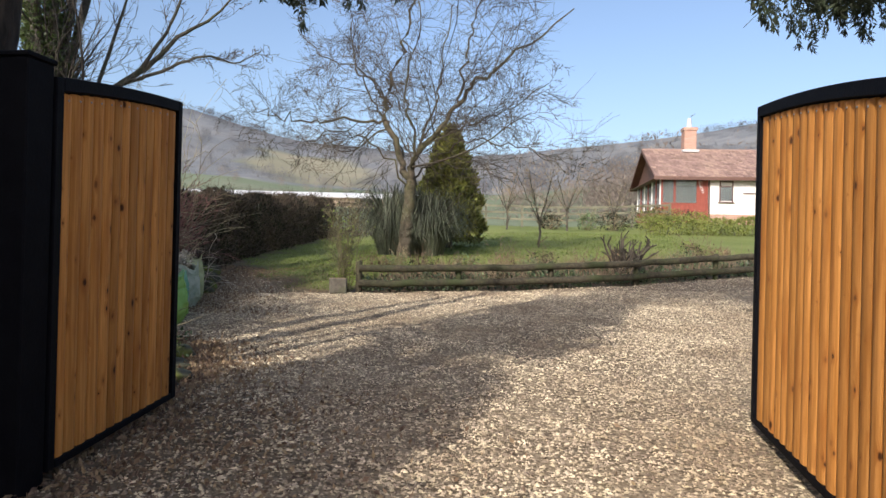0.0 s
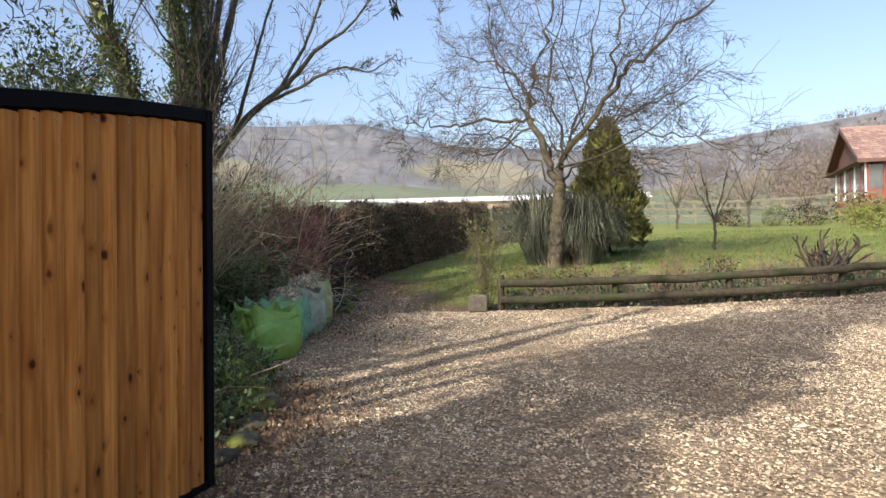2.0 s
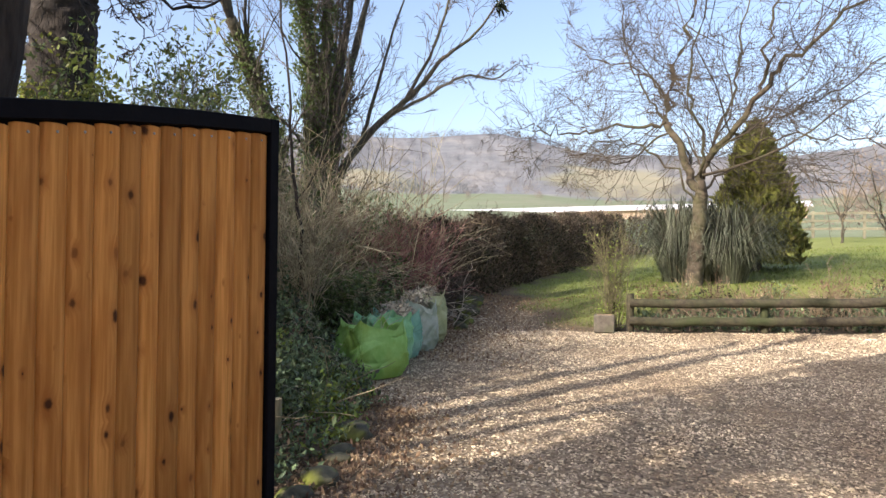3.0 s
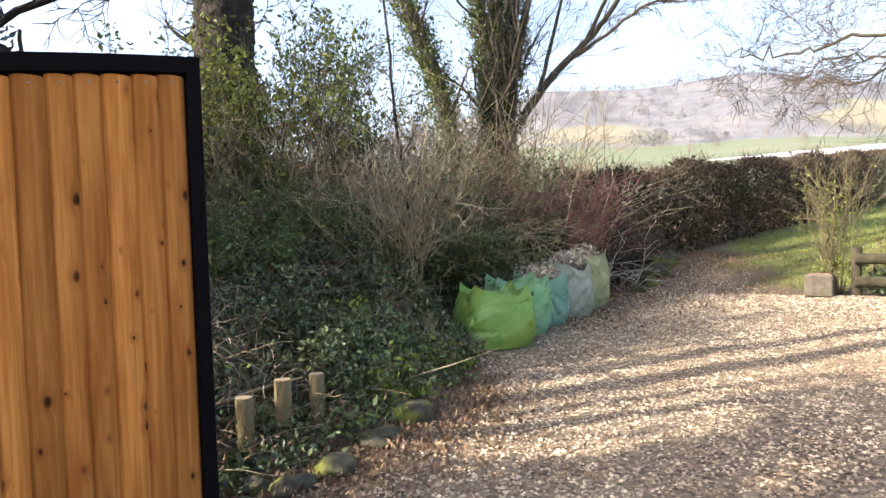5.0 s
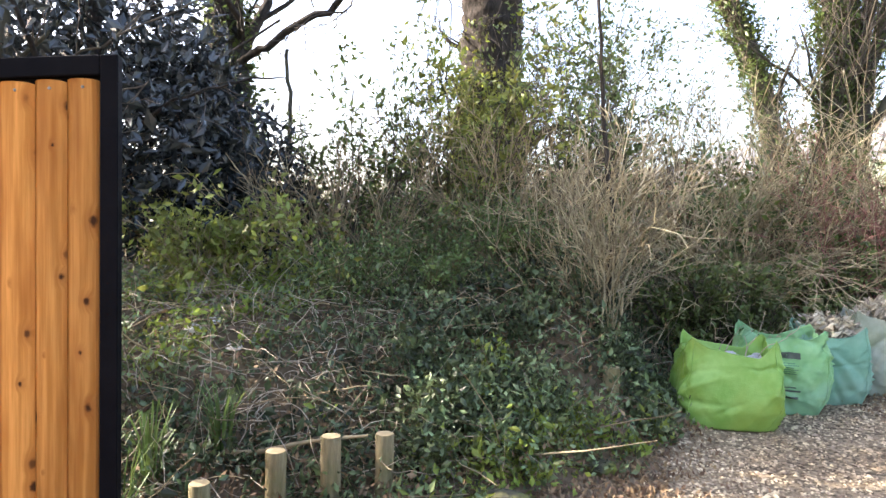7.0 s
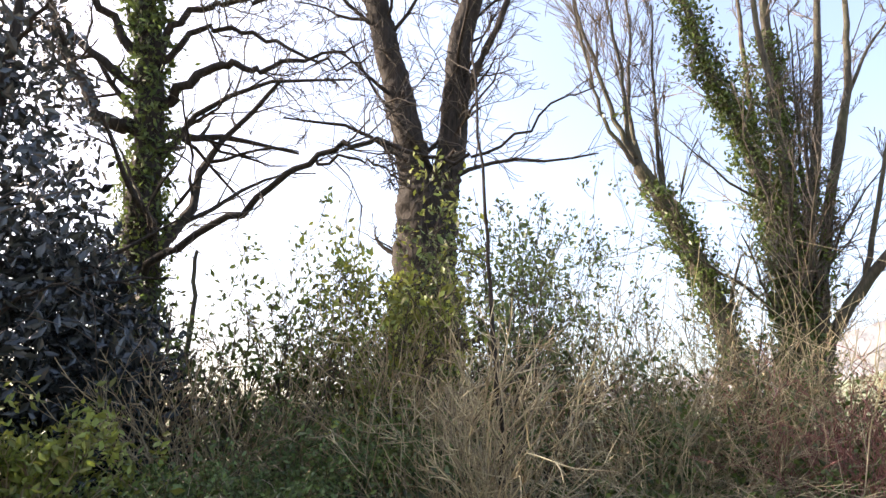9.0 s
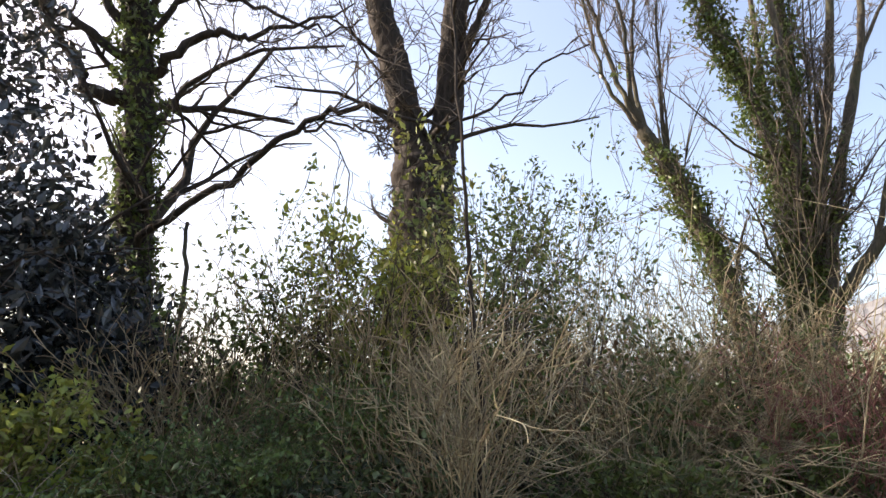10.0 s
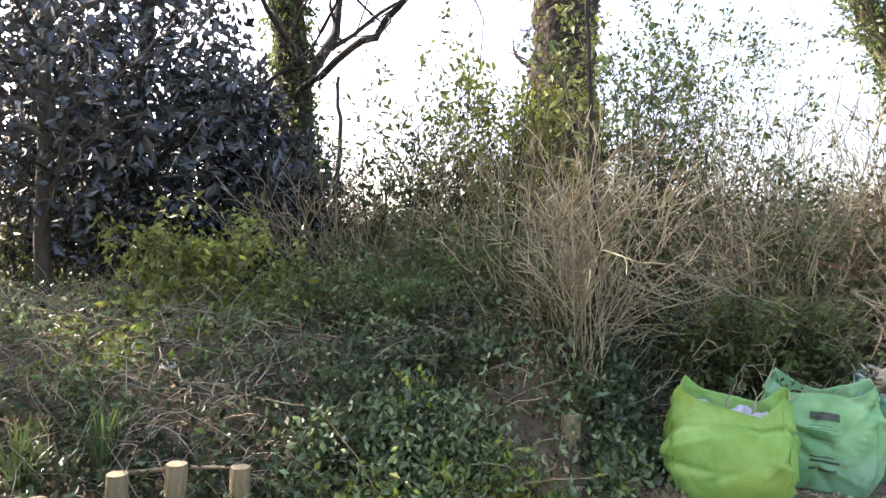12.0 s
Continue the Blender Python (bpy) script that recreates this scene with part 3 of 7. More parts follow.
def make_ground():
    xs, ys = axis(-14, 14, 0.25, 2600), axis(-8, 44, 0.25, 2600)
    X, Y = np.meshgrid(xs, ys, indexing="ij")
    Z = land_z(X, Y)
    nx, ny = len(xs), len(ys)
    i, j = np.meshgrid(np.arange(nx - 1), np.arange(ny - 1), indexing="ij")
    a = (i * ny + j).ravel()
    f = np.stack([a, a + ny, a + ny + 1, a + 1], 1)
    ob = link_mesh("ground", np.stack([X, Y, Z], -1).reshape(-1, 3), f, "ground", smooth=True)
    tagged(ob, "gravel drive, lawn and leaf-strewn bank running out to fields and wooded hills", "ground", kind="structure")
    u, d = behind(X, Y), edge_x(Y) - X
    w = 0.18 * wave(X, Y, 1.9, 0.5)
    g = X - grass_edge(Y) + 1.6 * w + 0.25 * wave(X, Y, 3.1, 1.4)
    track = (1 - ramp01(g, -0.5, 0.2)) * (1 - ramp01(Y + 3 * w, 13.8, 16.2))
    # Margin widens by the gate: real litter, plus shade painted as dark soil.
    litter = 0.75 + 1.3 * (1 - ramp01(Y, 4.2, 7.5))
    on_drive = np.maximum(1 - ramp01(u + 0.3 * w, -0.15, 0.25), track) * (1 - ramp01(d + 0.9 * w, -litter, 0.05))
    r = np.hypot(X, Y)
    lo = 0.35 + 1.2 * ramp01(X, -3.2, -1.8)
    grass = ramp01(g, -0.1, 0.7) * ramp01(u + 0.6 * w, lo, lo + 0.9)
    grass = grass * (1 - 0.6 * ramp01(wave(X, Y, 2.7, 0.9) + 0.5 * wave(X, Y, 6.1, 2.0), -0.3, 0.7) * (1 - ramp01(X, -3.4, -2.4)) * (1 - ramp01(Y, 16, 19)))
    dry = meadow(np.degrees(np.arctan2(0.8 - X, Y - 0.5)), np.hypot(X - 0.8, Y - 0.5))
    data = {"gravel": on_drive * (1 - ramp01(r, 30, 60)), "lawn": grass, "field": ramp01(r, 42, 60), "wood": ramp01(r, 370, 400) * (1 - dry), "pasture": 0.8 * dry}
    for name, val in data.items():
        at = ob.data.attributes.new(name, "FLOAT", "POINT")
        at.data.foreach_set("value", val.ravel().astype(np.float32))


make_ground()


def soft_crowns(name, rng, foot, h, w, per, size, material):
    """Crowns of many small sprays whose shading follows the round of the crown."""
    n = len(foot)
    off = rng.normal(0, 1, (n, per, 3)).clip(-1.7, 1.7)
    c = (foot + np.stack([0 * h, 0 * h, h * 0.5], 1))[:, None, :] + off * np.stack([w, w, h * 0.26], 1)[:, None, :]
    v, f = leaf_cloud(rng, c.reshape(-1, 3), size, 2.2, 1.2)
    tri = v[f]
    out = np.cross(tri[:, 1] - tri[:, 0], tri[:, 2] - tri[:, 0])
    turned = (out * (np.array([0.0, 4.0, 3.0]) - tri[:, 0])).sum(1) < 0
    f[turned] = f[turned][:, ::-1]
    ob = link_mesh(name, v, f, material, smooth=True)
    nrm = off * 0.3 + np.array([0, 0, 0.9])
    nrm = np.repeat((nrm / np.linalg.norm(nrm, axis=2)[:, :, None]).reshape(-1, 3), 4, 0)
    ob.data.normals_split_custom_set_from_vertices(nrm.tolist())
    return ob


def far_woods():
    """Thousands of small bare crowns standing close on the hills."""
    rng = np.random.RandomState(5)
    n = 2300
    az, r = rng.uniform(-34, 60, n), 380 + 305 * rng.uniform(0, 1, n) ** 0.85
    keep = meadow(az, r) < rng.uniform(0.3, 0.9, n)
    az, r = az[keep], r[keep]
    x, y = 0.8 - r * np.sin(np.radians(az)), 0.5 + r * np.cos(np.radians(az))
    z = land_z(x, y)
    n = len(x)
    ever = rng.uniform(0, 1, n) < 0.02 + 0.25 * (wave(x, y, 0.02, 4.0) > 1.0)
    h, w = rng.uniform(4, 9, n), rng.uniform(1.2, 2.4, n)
    # two clumps of dark evergreens standing out on the lower field
    m = 20
    az2, r2 = np.concatenate([rng.normal(36.3, 0.9, 15), rng.normal(31.9, 0.3, 5)]), rng.uniform(322, 350, m)
    x, y = np.concatenate([x, 0.8 - r2 * np.sin(np.radians(az2))]), np.concatenate([y, 0.5 + r2 * np.cos(np.radians(az2))])
    z, ever = land_z(x, y), np.concatenate([ever, np.ones(m, bool)])
    h, w = np.concatenate([h, rng.uniform(6, 11, m)]), np.concatenate([w, rng.uniform(1.6, 2.6, m)])
    for name, pick, material, label in (("far_woods", ~ever, "wood_hazed", "bare winter woodland on the far hillside, haze painted into its colour"), ("far_evergreens", ever, "ever_hazed", "dark evergreens among the far bare woods, paled with painted haze")):
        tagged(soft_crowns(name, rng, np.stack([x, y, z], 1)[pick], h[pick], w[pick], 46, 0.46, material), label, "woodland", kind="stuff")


far_woods()


def field_trees():
    """Bare trees and scrub along the field edges behind the garden."""
    rng = np.random.RandomState(8)
    foot, tall = [], []
    for lo, hi, near, far, low, high, count in ((-40, 8, 62, 150, 3, 8.5, 230), (12, 50, 225, 330, 3, 8, 34)):
        for _ in range(count):
            az, r = rng.uniform(lo, hi), rng.uniform(near, far)
            if -2 < az < 8 and rng.uniform() < 0.6:
                continue
            x, y = 0.8 - r * math.sin(radians(az)), 0.5 + r * math.cos(radians(az))
            foot.append((x, y, float(land_z(np.float64(x), np.float64(y)))))
            tall.append(rng.uniform(low, high))
    tall = np.array(tall)
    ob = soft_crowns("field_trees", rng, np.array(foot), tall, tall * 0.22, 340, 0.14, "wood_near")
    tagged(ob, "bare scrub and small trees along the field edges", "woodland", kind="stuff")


field_trees()


# ---- gates ----
def gate_top(s, length):
    """Height of the curved top rail, s metres from the hinge."""
    e = length - s
    return 2.18 - 0.09 * e - 0.035 * e * e


def make_gate(hinge, free, side, label):
    way = Vector(free) - Vector(hinge)
    L = way.length
    base = gz(hinge[0], hinge[1])
    g = thing("driveway_gate", (hinge[0], hinge[1], base), label, "gate", "pair of driveway gates", turn=math.degrees(math.atan2(way.y, way.x)))
    y0, y1 = -0.03, 0.03
    tilt = (gz(*free) - base) / L
    lo = lambda s: 0.07 + tilt * s
    hi = lambda s: gate_top(s, L)

    def bar(name, s0, s1, za, zb, lab):
        bm = bmesh.new()
        n = 1 if s1 - s0 < 0.2 else 18
        rows = []
        for i in range(n + 1):
            s = s0 + (s1 - s0) * i / n
            rows.append([bm.verts.new((s, y, z)) for y, z in ((y0, za(s)), (y1, za(s)), (y1, zb(s)), (y0, zb(s)))])
        for a, b in zip(rows, rows[1:]):
            for q in range(4):
                bm.faces.new((a[q], b[q], b[(q + 1) % 4], a[(q + 1) % 4]))
        bm.faces.new(rows[0][::-1]), bm.faces.new(rows[-1])
        bmesh.ops.recalc_face_normals(bm, faces=bm.faces)
        bmesh.ops.bevel(bm, geom=[e for e in bm.edges if e.calc_face_angle(0) > 0.8], offset=0.004, segments=1, affect="EDGES")
        part(name, bm, "black", g, lab)

    st = 0.06
    bar("stile", 0, st, lo, hi, "black steel hinge stile")
    bar("stile", L - st, L, lo, hi, "black steel free-end stile")
    bar("top_rail", st, L - st, lambda s: hi(s) - 0.07, hi, "curved black steel top rail")
    bar("bottom_rail", st, L - st, lo, lambda s: lo(s) + 0.04, "black steel bottom rail")
    bm = bmesh.new()
    rows = []
    for q in range(19):
        s = st + (L - 2 * st) * q / 18
        rows.append([bm.verts.new((s, -side * y, hi(s) - z)) for y, z in ((0.005, 0.2), (0.02, 0.2), (0.02, 0.06), (0.005, 0.06))])
    for p, q in zip(rows, rows[1:]):
        for k in range(4):
            bm.faces.new((p[k], q[k], q[(k + 1) % 4], p[(k + 1) % 4]))
    bm.faces.new(rows[0][::-1]), bm.faces.new(rows[-1])
    bmesh.ops.recalc_face_normals(bm, faces=bm.faces)
    part("backing_rail", bm, "black", g, "dark steel flat behind the board tops")
    rng = random.Random(3 if side < 0 else 4)
    profile = lambda f: 0.003 + 0.0185 * max(math.sin(math.pi * f), 0) ** 0.55 + 0.004 * f
    count = 13 if L < 1.7 else 17
    widths = [rng.uniform(0.9, 1.1) for _ in range(count)]
    cuts = [st + 0.003 + (L - 2 * st - 0.006) * sum(widths[:i]) / sum(widths) for i in range(count + 1)]
    for a, b in zip(cuts, cuts[1:]):
        bm = bmesh.new()
        n = 9
        front, back = [], []
        top = min(hi(a), hi(b)) - 0.073
        for q in range(n + 1):
            f = q / n
            s = a + (b - a) * f
            thick = profile(f)
            yf = side * (-0.004 + thick)
            cut = 0.005 * (2 * f - 1) ** 4
            front.append((bm.verts.new((s, yf, lo(s) + 0.038)), bm.verts.new((s, yf, top - cut))))
            back.append((bm.verts.new((s, -side * 0.004, lo(s) + 0.038)), bm.verts.new((s, -side * 0.004, top - cut))))
        for q in range(n):
            bm.faces.new((front[q][0], front[q + 1][0], front[q + 1][1], front[q][1]))
            bm.faces.new((back[q][0], back[q][1], back[q + 1][1], back[q + 1][0]))
            bm.faces.new((front[q][1], front[q + 1][1], back[q + 1][1], back[q][1]))
        bm.faces.new((front[0][0], front[0][1], back[0][1], back[0][0]))
        bm.faces.new((front[n][0], back[n][0], back[n][1], front[n][1]))
        bmesh.ops.recalc_face_normals(bm, faces=bm.faces)
        board = part("board", bm, "board", g)
        # screw at the top
        bm = bmesh.new()
        bmesh.ops.create_cone(bm, cap_ends=True, segments=7, radius1=0.006, radius2=0.004, depth=0.004, matrix=Matrix.Translation(((a + b) / 2, side * 0.022, top - 0.03)) @ Matrix.Rotation(radians(-90 * side), 4, "X"))
        part("screw", bm, "screw", board, "small zinc screw head")
    for z in (0.35, 1.75):
        bm = bmesh.new()
        bmesh.ops.create_cone(bm, cap_ends=True, segments=10, radius1=0.017, radius2=0.017, depth=0.12, matrix=Matrix.Translation((-0.022, 0, z)))
        part("hinge", bm, "black", g, "black steel hinge barrel")
    return g


GATE_L = ((-1.465, 3.33), (-1.635, 4.775))
GATE_R = ((2.20, 2.92), (2.29, 4.94))
make_gate(*GATE_L, -1, "open orange-stained board gate leaf with black steel frame and curved top")
make_gate(*GATE_R, 1, "open sunlit orange-stained gate leaf beside the timber retaining wall")


def gate_post(x, y):
    z = gz(x, y)
    p = thing("gate_post", (x, y, z), "tall black painted steel box gate post with flat cap", "post", "gate posts")
    part("shaft", boxed((-0.085, -0.085, -0.3), (0.085, 0.085, 2.03), 0.006), "black", p)
    part("cap", boxed((-0.095, -0.095, 2.03), (0.095, 0.095, 2.055), 0.005), "black", p)


gate_post(-1.53, 3.24)
gate_post(2.29, 2.82)


def side_fence(x0, x1, y, label):
    """Close-boarded fence that carries on the line of the gates."""
    z = gz((x0 + x1) / 2, y)
    f = thing("board_fence", (x0, y, z), label, "fence", kind="structure")
    way = 1 if x1 > x0 else -1
    L = abs(x1 - x0)
    for h in (0.35, 1.05, 1.75):
        part("rail", boxed((min(0, way * L), -0.075, h), (max(0, way * L), -0.025, h + 0.08)), "board", f)
    n = int(L / 0.14)
    first = None
    for i in range(n):
        a = way * (i * 0.14)
        if first is None:
            first = boxed((0, -0.02, 0.04), (0.132, 0.0, 2.0), 0.004)
            ob = part("board", first, "board", f)
            mesh = ob.data
        else:
            ob = new("board", mesh)
            ob.parent = f
        ob.location = (a if way > 0 else a - 0.132, 0, 0)
    bm = boxed((min(0, way * L), -0.05, 2.0), (max(0, way * L), 0.03, 2.025))
    part("capping", bm, "black", f)


side_fence(-1.66, -2.08, 3.22, "orange-stained close-boarded fence beside the gate post")
side_fence(2.42, 6.0, 2.82, "orange-stained close-boarded fence on the far side of the gateway")


def sleeper_wall():
    z = gz(2.5, 5.4)
    w = thing("sleeper_wall", (2.36, 5.22, z), "low mossy stacked timber sleeper retaining wall beside the drive", "wall", turn=-52)
    for i in range(5):
        part("sleeper", boxed((0.01 * (i % 2), 0.0, -0.03 + i * 0.125), (1.7, 0.12, 0.09 + i * 0.125), 0.012), "sleeper", w)


sleeper_wall()


# ---- rail fence along the lawn ----
def rail_fence():
    f = thing("rail_fence", (FENCE_A.x, FENCE_A.y, gz(*FENCE_A)), "low mossy round-timber fence with two rails", "fence", turn=math.degrees(math.atan2(FENCE_WAY.y, FENCE_WAY.x)))
    base = gz(*FENCE_A)
    at = lambda s: gz(FENCE_A.x + FENCE_WAY.x * s, FENCE_A.y + FENCE_WAY.y * s) - base
    rng = np.random.RandomState(2)
    for i in range(9):
        s = i * 2.1
        t = Tubes()
        zb, h = at(s), 0.60 if i else 0.64
        t.add([(s, 0.06, zb - 0.2), (s, 0.06, zb + h * 0.5), (s + 0.004, 0.06, zb + h - 0.01), (s, 0.06, zb + h), (s, 0.06, zb + h)], [0.065, 0.065, 0.064, 0.055, 0.0], 10)
        t.link("post", "round_wood", f)
    for h in (0.20, 0.50):
        for i in range(8):
            t = Tubes()
            s = np.linspace(i * 2.1 - 0.02, i * 2.1 + 2.1, 7)
            z = [at(q) + h + rng.normal(0, 0.006) for q in s]
            t.add([(q, -0.035 + (0.006 if i % 2 else 0), zz) for q, zz in zip(s, z)], [0.072, 0.074, 0.076, 0.077, 0.076, 0.076, 0.073], 10)
            t.link("rail", "round_wood", f)


rail_fence()


# ---- bungalow ----
def brick_material(name, a, b, mortar, scale):
    m = bpy.data.materials.new(name)
    m.use_nodes = True
    n, k = m.node_tree.nodes, m.node_tree.links
    tc, mp, br = n.new("ShaderNodeTexCoord"), n.new("ShaderNodeMapping"), n.new("ShaderNodeTexBrick")
    mp.inputs["Rotation"].default_value = (radians(90), 0, 0)
    k.new(tc.outputs["Object"], mp.inputs[0]), k.new(mp.outputs[0], br.inputs[0])
    br.inputs["Color1"].default_value, br.inputs["Color2"].default_value, br.inputs["Mortar"].default_value = (*a, 1), (*b, 1), (*mortar, 1)
    br.inputs["Scale"].default_value, br.inputs["Brick Width"].default_value, br.inputs["Row Height"].default_value, br.inputs["Mortar Size"].default_value = 1.0, 0.225, 0.075, 0.012
    bs = n["Principled BSDF"]
    k.new(br.outputs["Color"], bs.inputs["Base Color"])
    bs.inputs["Roughness"].default_value = 0.9
    bp = n.new("ShaderNodeBump")
    bp.inputs["Strength"].default_value, bp.inputs["Distance"].default_value, bp.invert = 0.6, 0.01, True
    k.new(br.outputs["Fac"], bp.inputs["Height"]), k.new(bp.outputs[0], bs.inputs["Normal"])
    return m


M["bricks"] = brick_material("red_brickwork", (0.36, 0.15, 0.095), (0.50, 0.26, 0.18), (0.42, 0.37, 0.32), 1)


def bungalow():
    x0, y0 = 7.75, 39.1
    z0 = gz(9.5, 38.9) + 0.1
    h = thing("bungalow", (x0, y0, z0), "white rendered bungalow with brown tiled roof and red glazed porch", "house", turn=2.5)
    D, E, R = 6.6, 2.45, 4.45  # depth, eaves and ridge height
    # white front and back, side walls
    part("wall", boxed((2.75, 0, 0.42), (6.0, 0.25, E)), "render_wall", h, "white rendered front wall")
    part("plinth", boxed((2.70, -0.03, -0.6), (6.05, 0.25, 0.42)), "bricks", h, "red brick plinth")
    part("wall", boxed((0.12, D - 0.25, -0.6), (14.0, D, E)), "render_wall", h)
    part("wall", boxed((6.0, 1.3, -0.6), (14.0, 1.55, E)), "render_wall", h, "set-back white wing wall")
    part("wall", boxed((5.75, 0.25, -0.6), (6.0, 1.3, E)), "bricks", h, "brick return wall")
    part("floor_slab", boxed((0.1, 0.1, -0.6), (13.9, D - 0.25, 0.1)), "dark_in", h)
    part("partition", boxed((2.75, 0.25, 0.1), (2.9, D - 0.25, E)), "curtain", h)
    # narrow window in the white wall
    wx = 3.33
    # Near-black panel on the wall, painted in place of a shaded room.
    win = part("window", boxed((wx, -0.02, 1.18), (wx + 0.62, -0.005, 2.22)), "dark_in", h, "narrow casement window with dark frame")
    for lo, hi in (((wx - 0.06, -0.05, 1.12), (wx, 0.0, 2.28)), ((wx + 0.62, -0.05, 1.12), (wx + 0.68, 0.0, 2.28)), ((wx, -0.05, 2.22), (wx + 0.62, 0.0, 2.28)), ((wx, -0.045, 1.95), (wx + 0.62, -0.005, 1.99))):
        part("frame", boxed(lo, hi), "brown_wood", win)
    part("sill", boxed((wx - 0.12, -0.11, 1.05), (wx + 0.74, 0.0, 1.12), 0.008), "brown_wood", win)
    part("pane", boxed((wx + 0.01, -0.034, 1.2), (wx + 0.61, -0.028, 1.94)), "glass", win)
    part("pane", boxed((wx + 0.01, -0.034, 2.0), (wx + 0.61, -0.028, 2.21)), "curtain", win, "pale blind in the top light")
    # sign plate and lamp on the wall
    part("name_plate", boxed((4.55, -0.03, 1.56), (5.25, 0.0, 1.63), 0.004), "brown_wood", h, "small dark plate on the wall")
    lamp = part("wall_lamp", boxed((5.55, -0.14, 1.55), (5.66, -0.02, 1.80), 0.02), "print", h, "small dark wall lantern")
    part("bracket", boxed((5.59, -0.03, 1.50), (5.62, 0.0, 1.86)), "print", lamp)
    # downpipe
    t = Tubes()
    t.add([(2.72, -0.06, E), (2.72, -0.06, 1.2), (2.72, -0.06, -0.2)], [0.035, 0.035, 0.035], 8)
    t.link("downpipe", "brown_wood", h, "dark brown downpipe")
    # porch: red posts, low boarded wall, panes
    part("porch_wall", boxed((0.15, 0.02, -0.5), (2.68, 0.12, 0.95)), "red_wood", h, "red boarded porch wall")
    part("porch_wall", boxed((0.05, 0.02, -0.5), (0.15, D, 0.75)), "red_wood", h, "red boarded porch side wall")
    for x in (0.15, 0.85, 2.10, 2.60):
        part("porch_post", boxed((x - 0.05, 0.0, 0.95), (x + 0.05, 0.12, 2.38)), "red_wood", h)
    for z in (0.93, 2.32):
        part("porch_rail", boxed((0.12, -0.01, z), (2.68, 0.13, z + 0.09)), "red_wood", h)
    for a, b in ((0.2, 0.80), (0.90, 2.05)):
        part("pane", boxed((a, 0.06, 1.02), (b, 0.07, 2.32)), "glass", h)
    part("blind", boxed((0.92, 0.10, 2.02), (2.04, 0.11, 2.32)), "curtain", h, "pale half-drawn blind")
    part("porch_back", boxed((0.2, 1.6, 0.1), (2.75, 1.7, 2.4)), "dark_in", h)
    for i in range(7):
        y = 0.05 + i * 1.06
        part("side_post", boxed((0.04, y, 0.75), (0.13, y + 0.08, 2.40)), "red_wood" if i % 2 else "render_wall", h)
        if i < 6:
            part("pane", boxed((0.08, y + 0.09, 0.8), (0.09, y + 1.05, 2.36)), "glass", h)
    part("porch_rail", boxed((0.03, 0.0, 2.36), (0.14, D, 2.45)), "brown_wood", h)
    # white scrolled bracket beside the porch door
    t = Tubes()
    for k in range(5):
        a = np.linspace(0, 1.6 * math.pi, 10)
        t.add(np.stack([2.2 + 0.10 * np.cos(a + k) * (1 - a / 9) + 0.04 * k, np.full(10, -0.03), 2.2 - 0.13 * k + 0.09 * np.sin(a + k) * (1 - a / 9)], 1), np.full(10, 0.014), 4)
    t.link("scroll_bracket", "render_wall", h, "white painted scrollwork bracket")
    part("porch_door", boxed((2.16, 0.03, -0.3), (2.54, 0.08, 2.3)), "red_wood", h, "red timber porch door")
    # roof: two slopes of lapped tiles, gable, verge, fascia
    ov, yr = 0.42, D / 2
    XL, XR = -0.35, 14.3
    for sgn in (1, -1):
        y_e = -ov if sgn > 0 else D + ov
        z_e = E - 0.02
        n_rows = 14
        v, f = [], []
        run, rise = yr - y_e, R - z_e
        n_c = 49
        for rrow in range(n_rows):
            f0, f1 = rrow / n_rows, (rrow + 1.12) / n_rows
            f1 = min(f1, 1.0)
            for c in range(n_c):
                xa, xb = XL + (XR - XL) * c / n_c, XL + (XR - XL) * (c + 1) / n_c
                k = len(v)
                lift0, lift1 = 0.055, 0.02
                for q in range(5):
                    xx = xa + (xb - xa) * q / 4
                    hump = (0.035, 0.045, 0.012, 0.0, 0.018)[q]
                    v.append((xx, y_e + run * f0, z_e + rise * f0 + lift0 + hump))
                    v.append((xx, y_e + run * f1, z_e + rise * f1 + lift1 + hump))
                    v.append((xx, y_e + run * f0, z_e + rise * f0 + 0.01))
                for q in range(4):
                    f.append((k + 3 * q, k + 3 * q + 3, k + 3 * q + 4, k + 3 * q + 1))
                    f.append((k + 3 * q + 2, k + 3 * q + 5, k + 3 * q + 3, k + 3 * q))
        roof = link_mesh("roof_slope", v, f, "roof_tile", h, "brown interlocking roof tiles")
        roof["kind"] = "stuff"
        bm = bmesh.new()
        a = [(XL + 0.02, y_e, z_e - 0.04), (XR, y_e, z_e - 0.04), (XR, yr, R - 0.03), (XL + 0.02, yr, R - 0.03)]
        lo = [bm.verts.new(p) for p in a]
        hi = [bm.verts.new((p[0], p[1], p[2] + 0.04)) for p in a]
        bm.faces.new(lo[::-1]), bm.faces.new(hi)
        for q in range(4):
            bm.faces.new((lo[q], lo[(q + 1) % 4], hi[(q + 1) % 4], hi[q]))
        part("roof_deck", bm, "brown_wood", h)
        part("fascia", boxed((XL, min(y_e, y_e - 0.03), z_e - 0.16), (XR, max(y_e, y_e - 0.03) + 0.0, z_e + 0.02)), "brown_wood", h, "dark brown fascia board")
        # verge board on the gable
        bm = bmesh.new()
        p0, p1 = (XL - 0.03, y_e, z_e - 0.14), (XL - 0.03, yr, R - 0.14)
        q0, q1 = (XL - 0.03, y_e, z_e + 0.05), (XL - 0.03, yr, R + 0.05)
        vs = [bm.verts.new(p) for p in (p0, p1, q1, q0)] + [bm.verts.new((p[0] + 0.05, p[1], p[2])) for p in (p0, p1, q1, q0)]
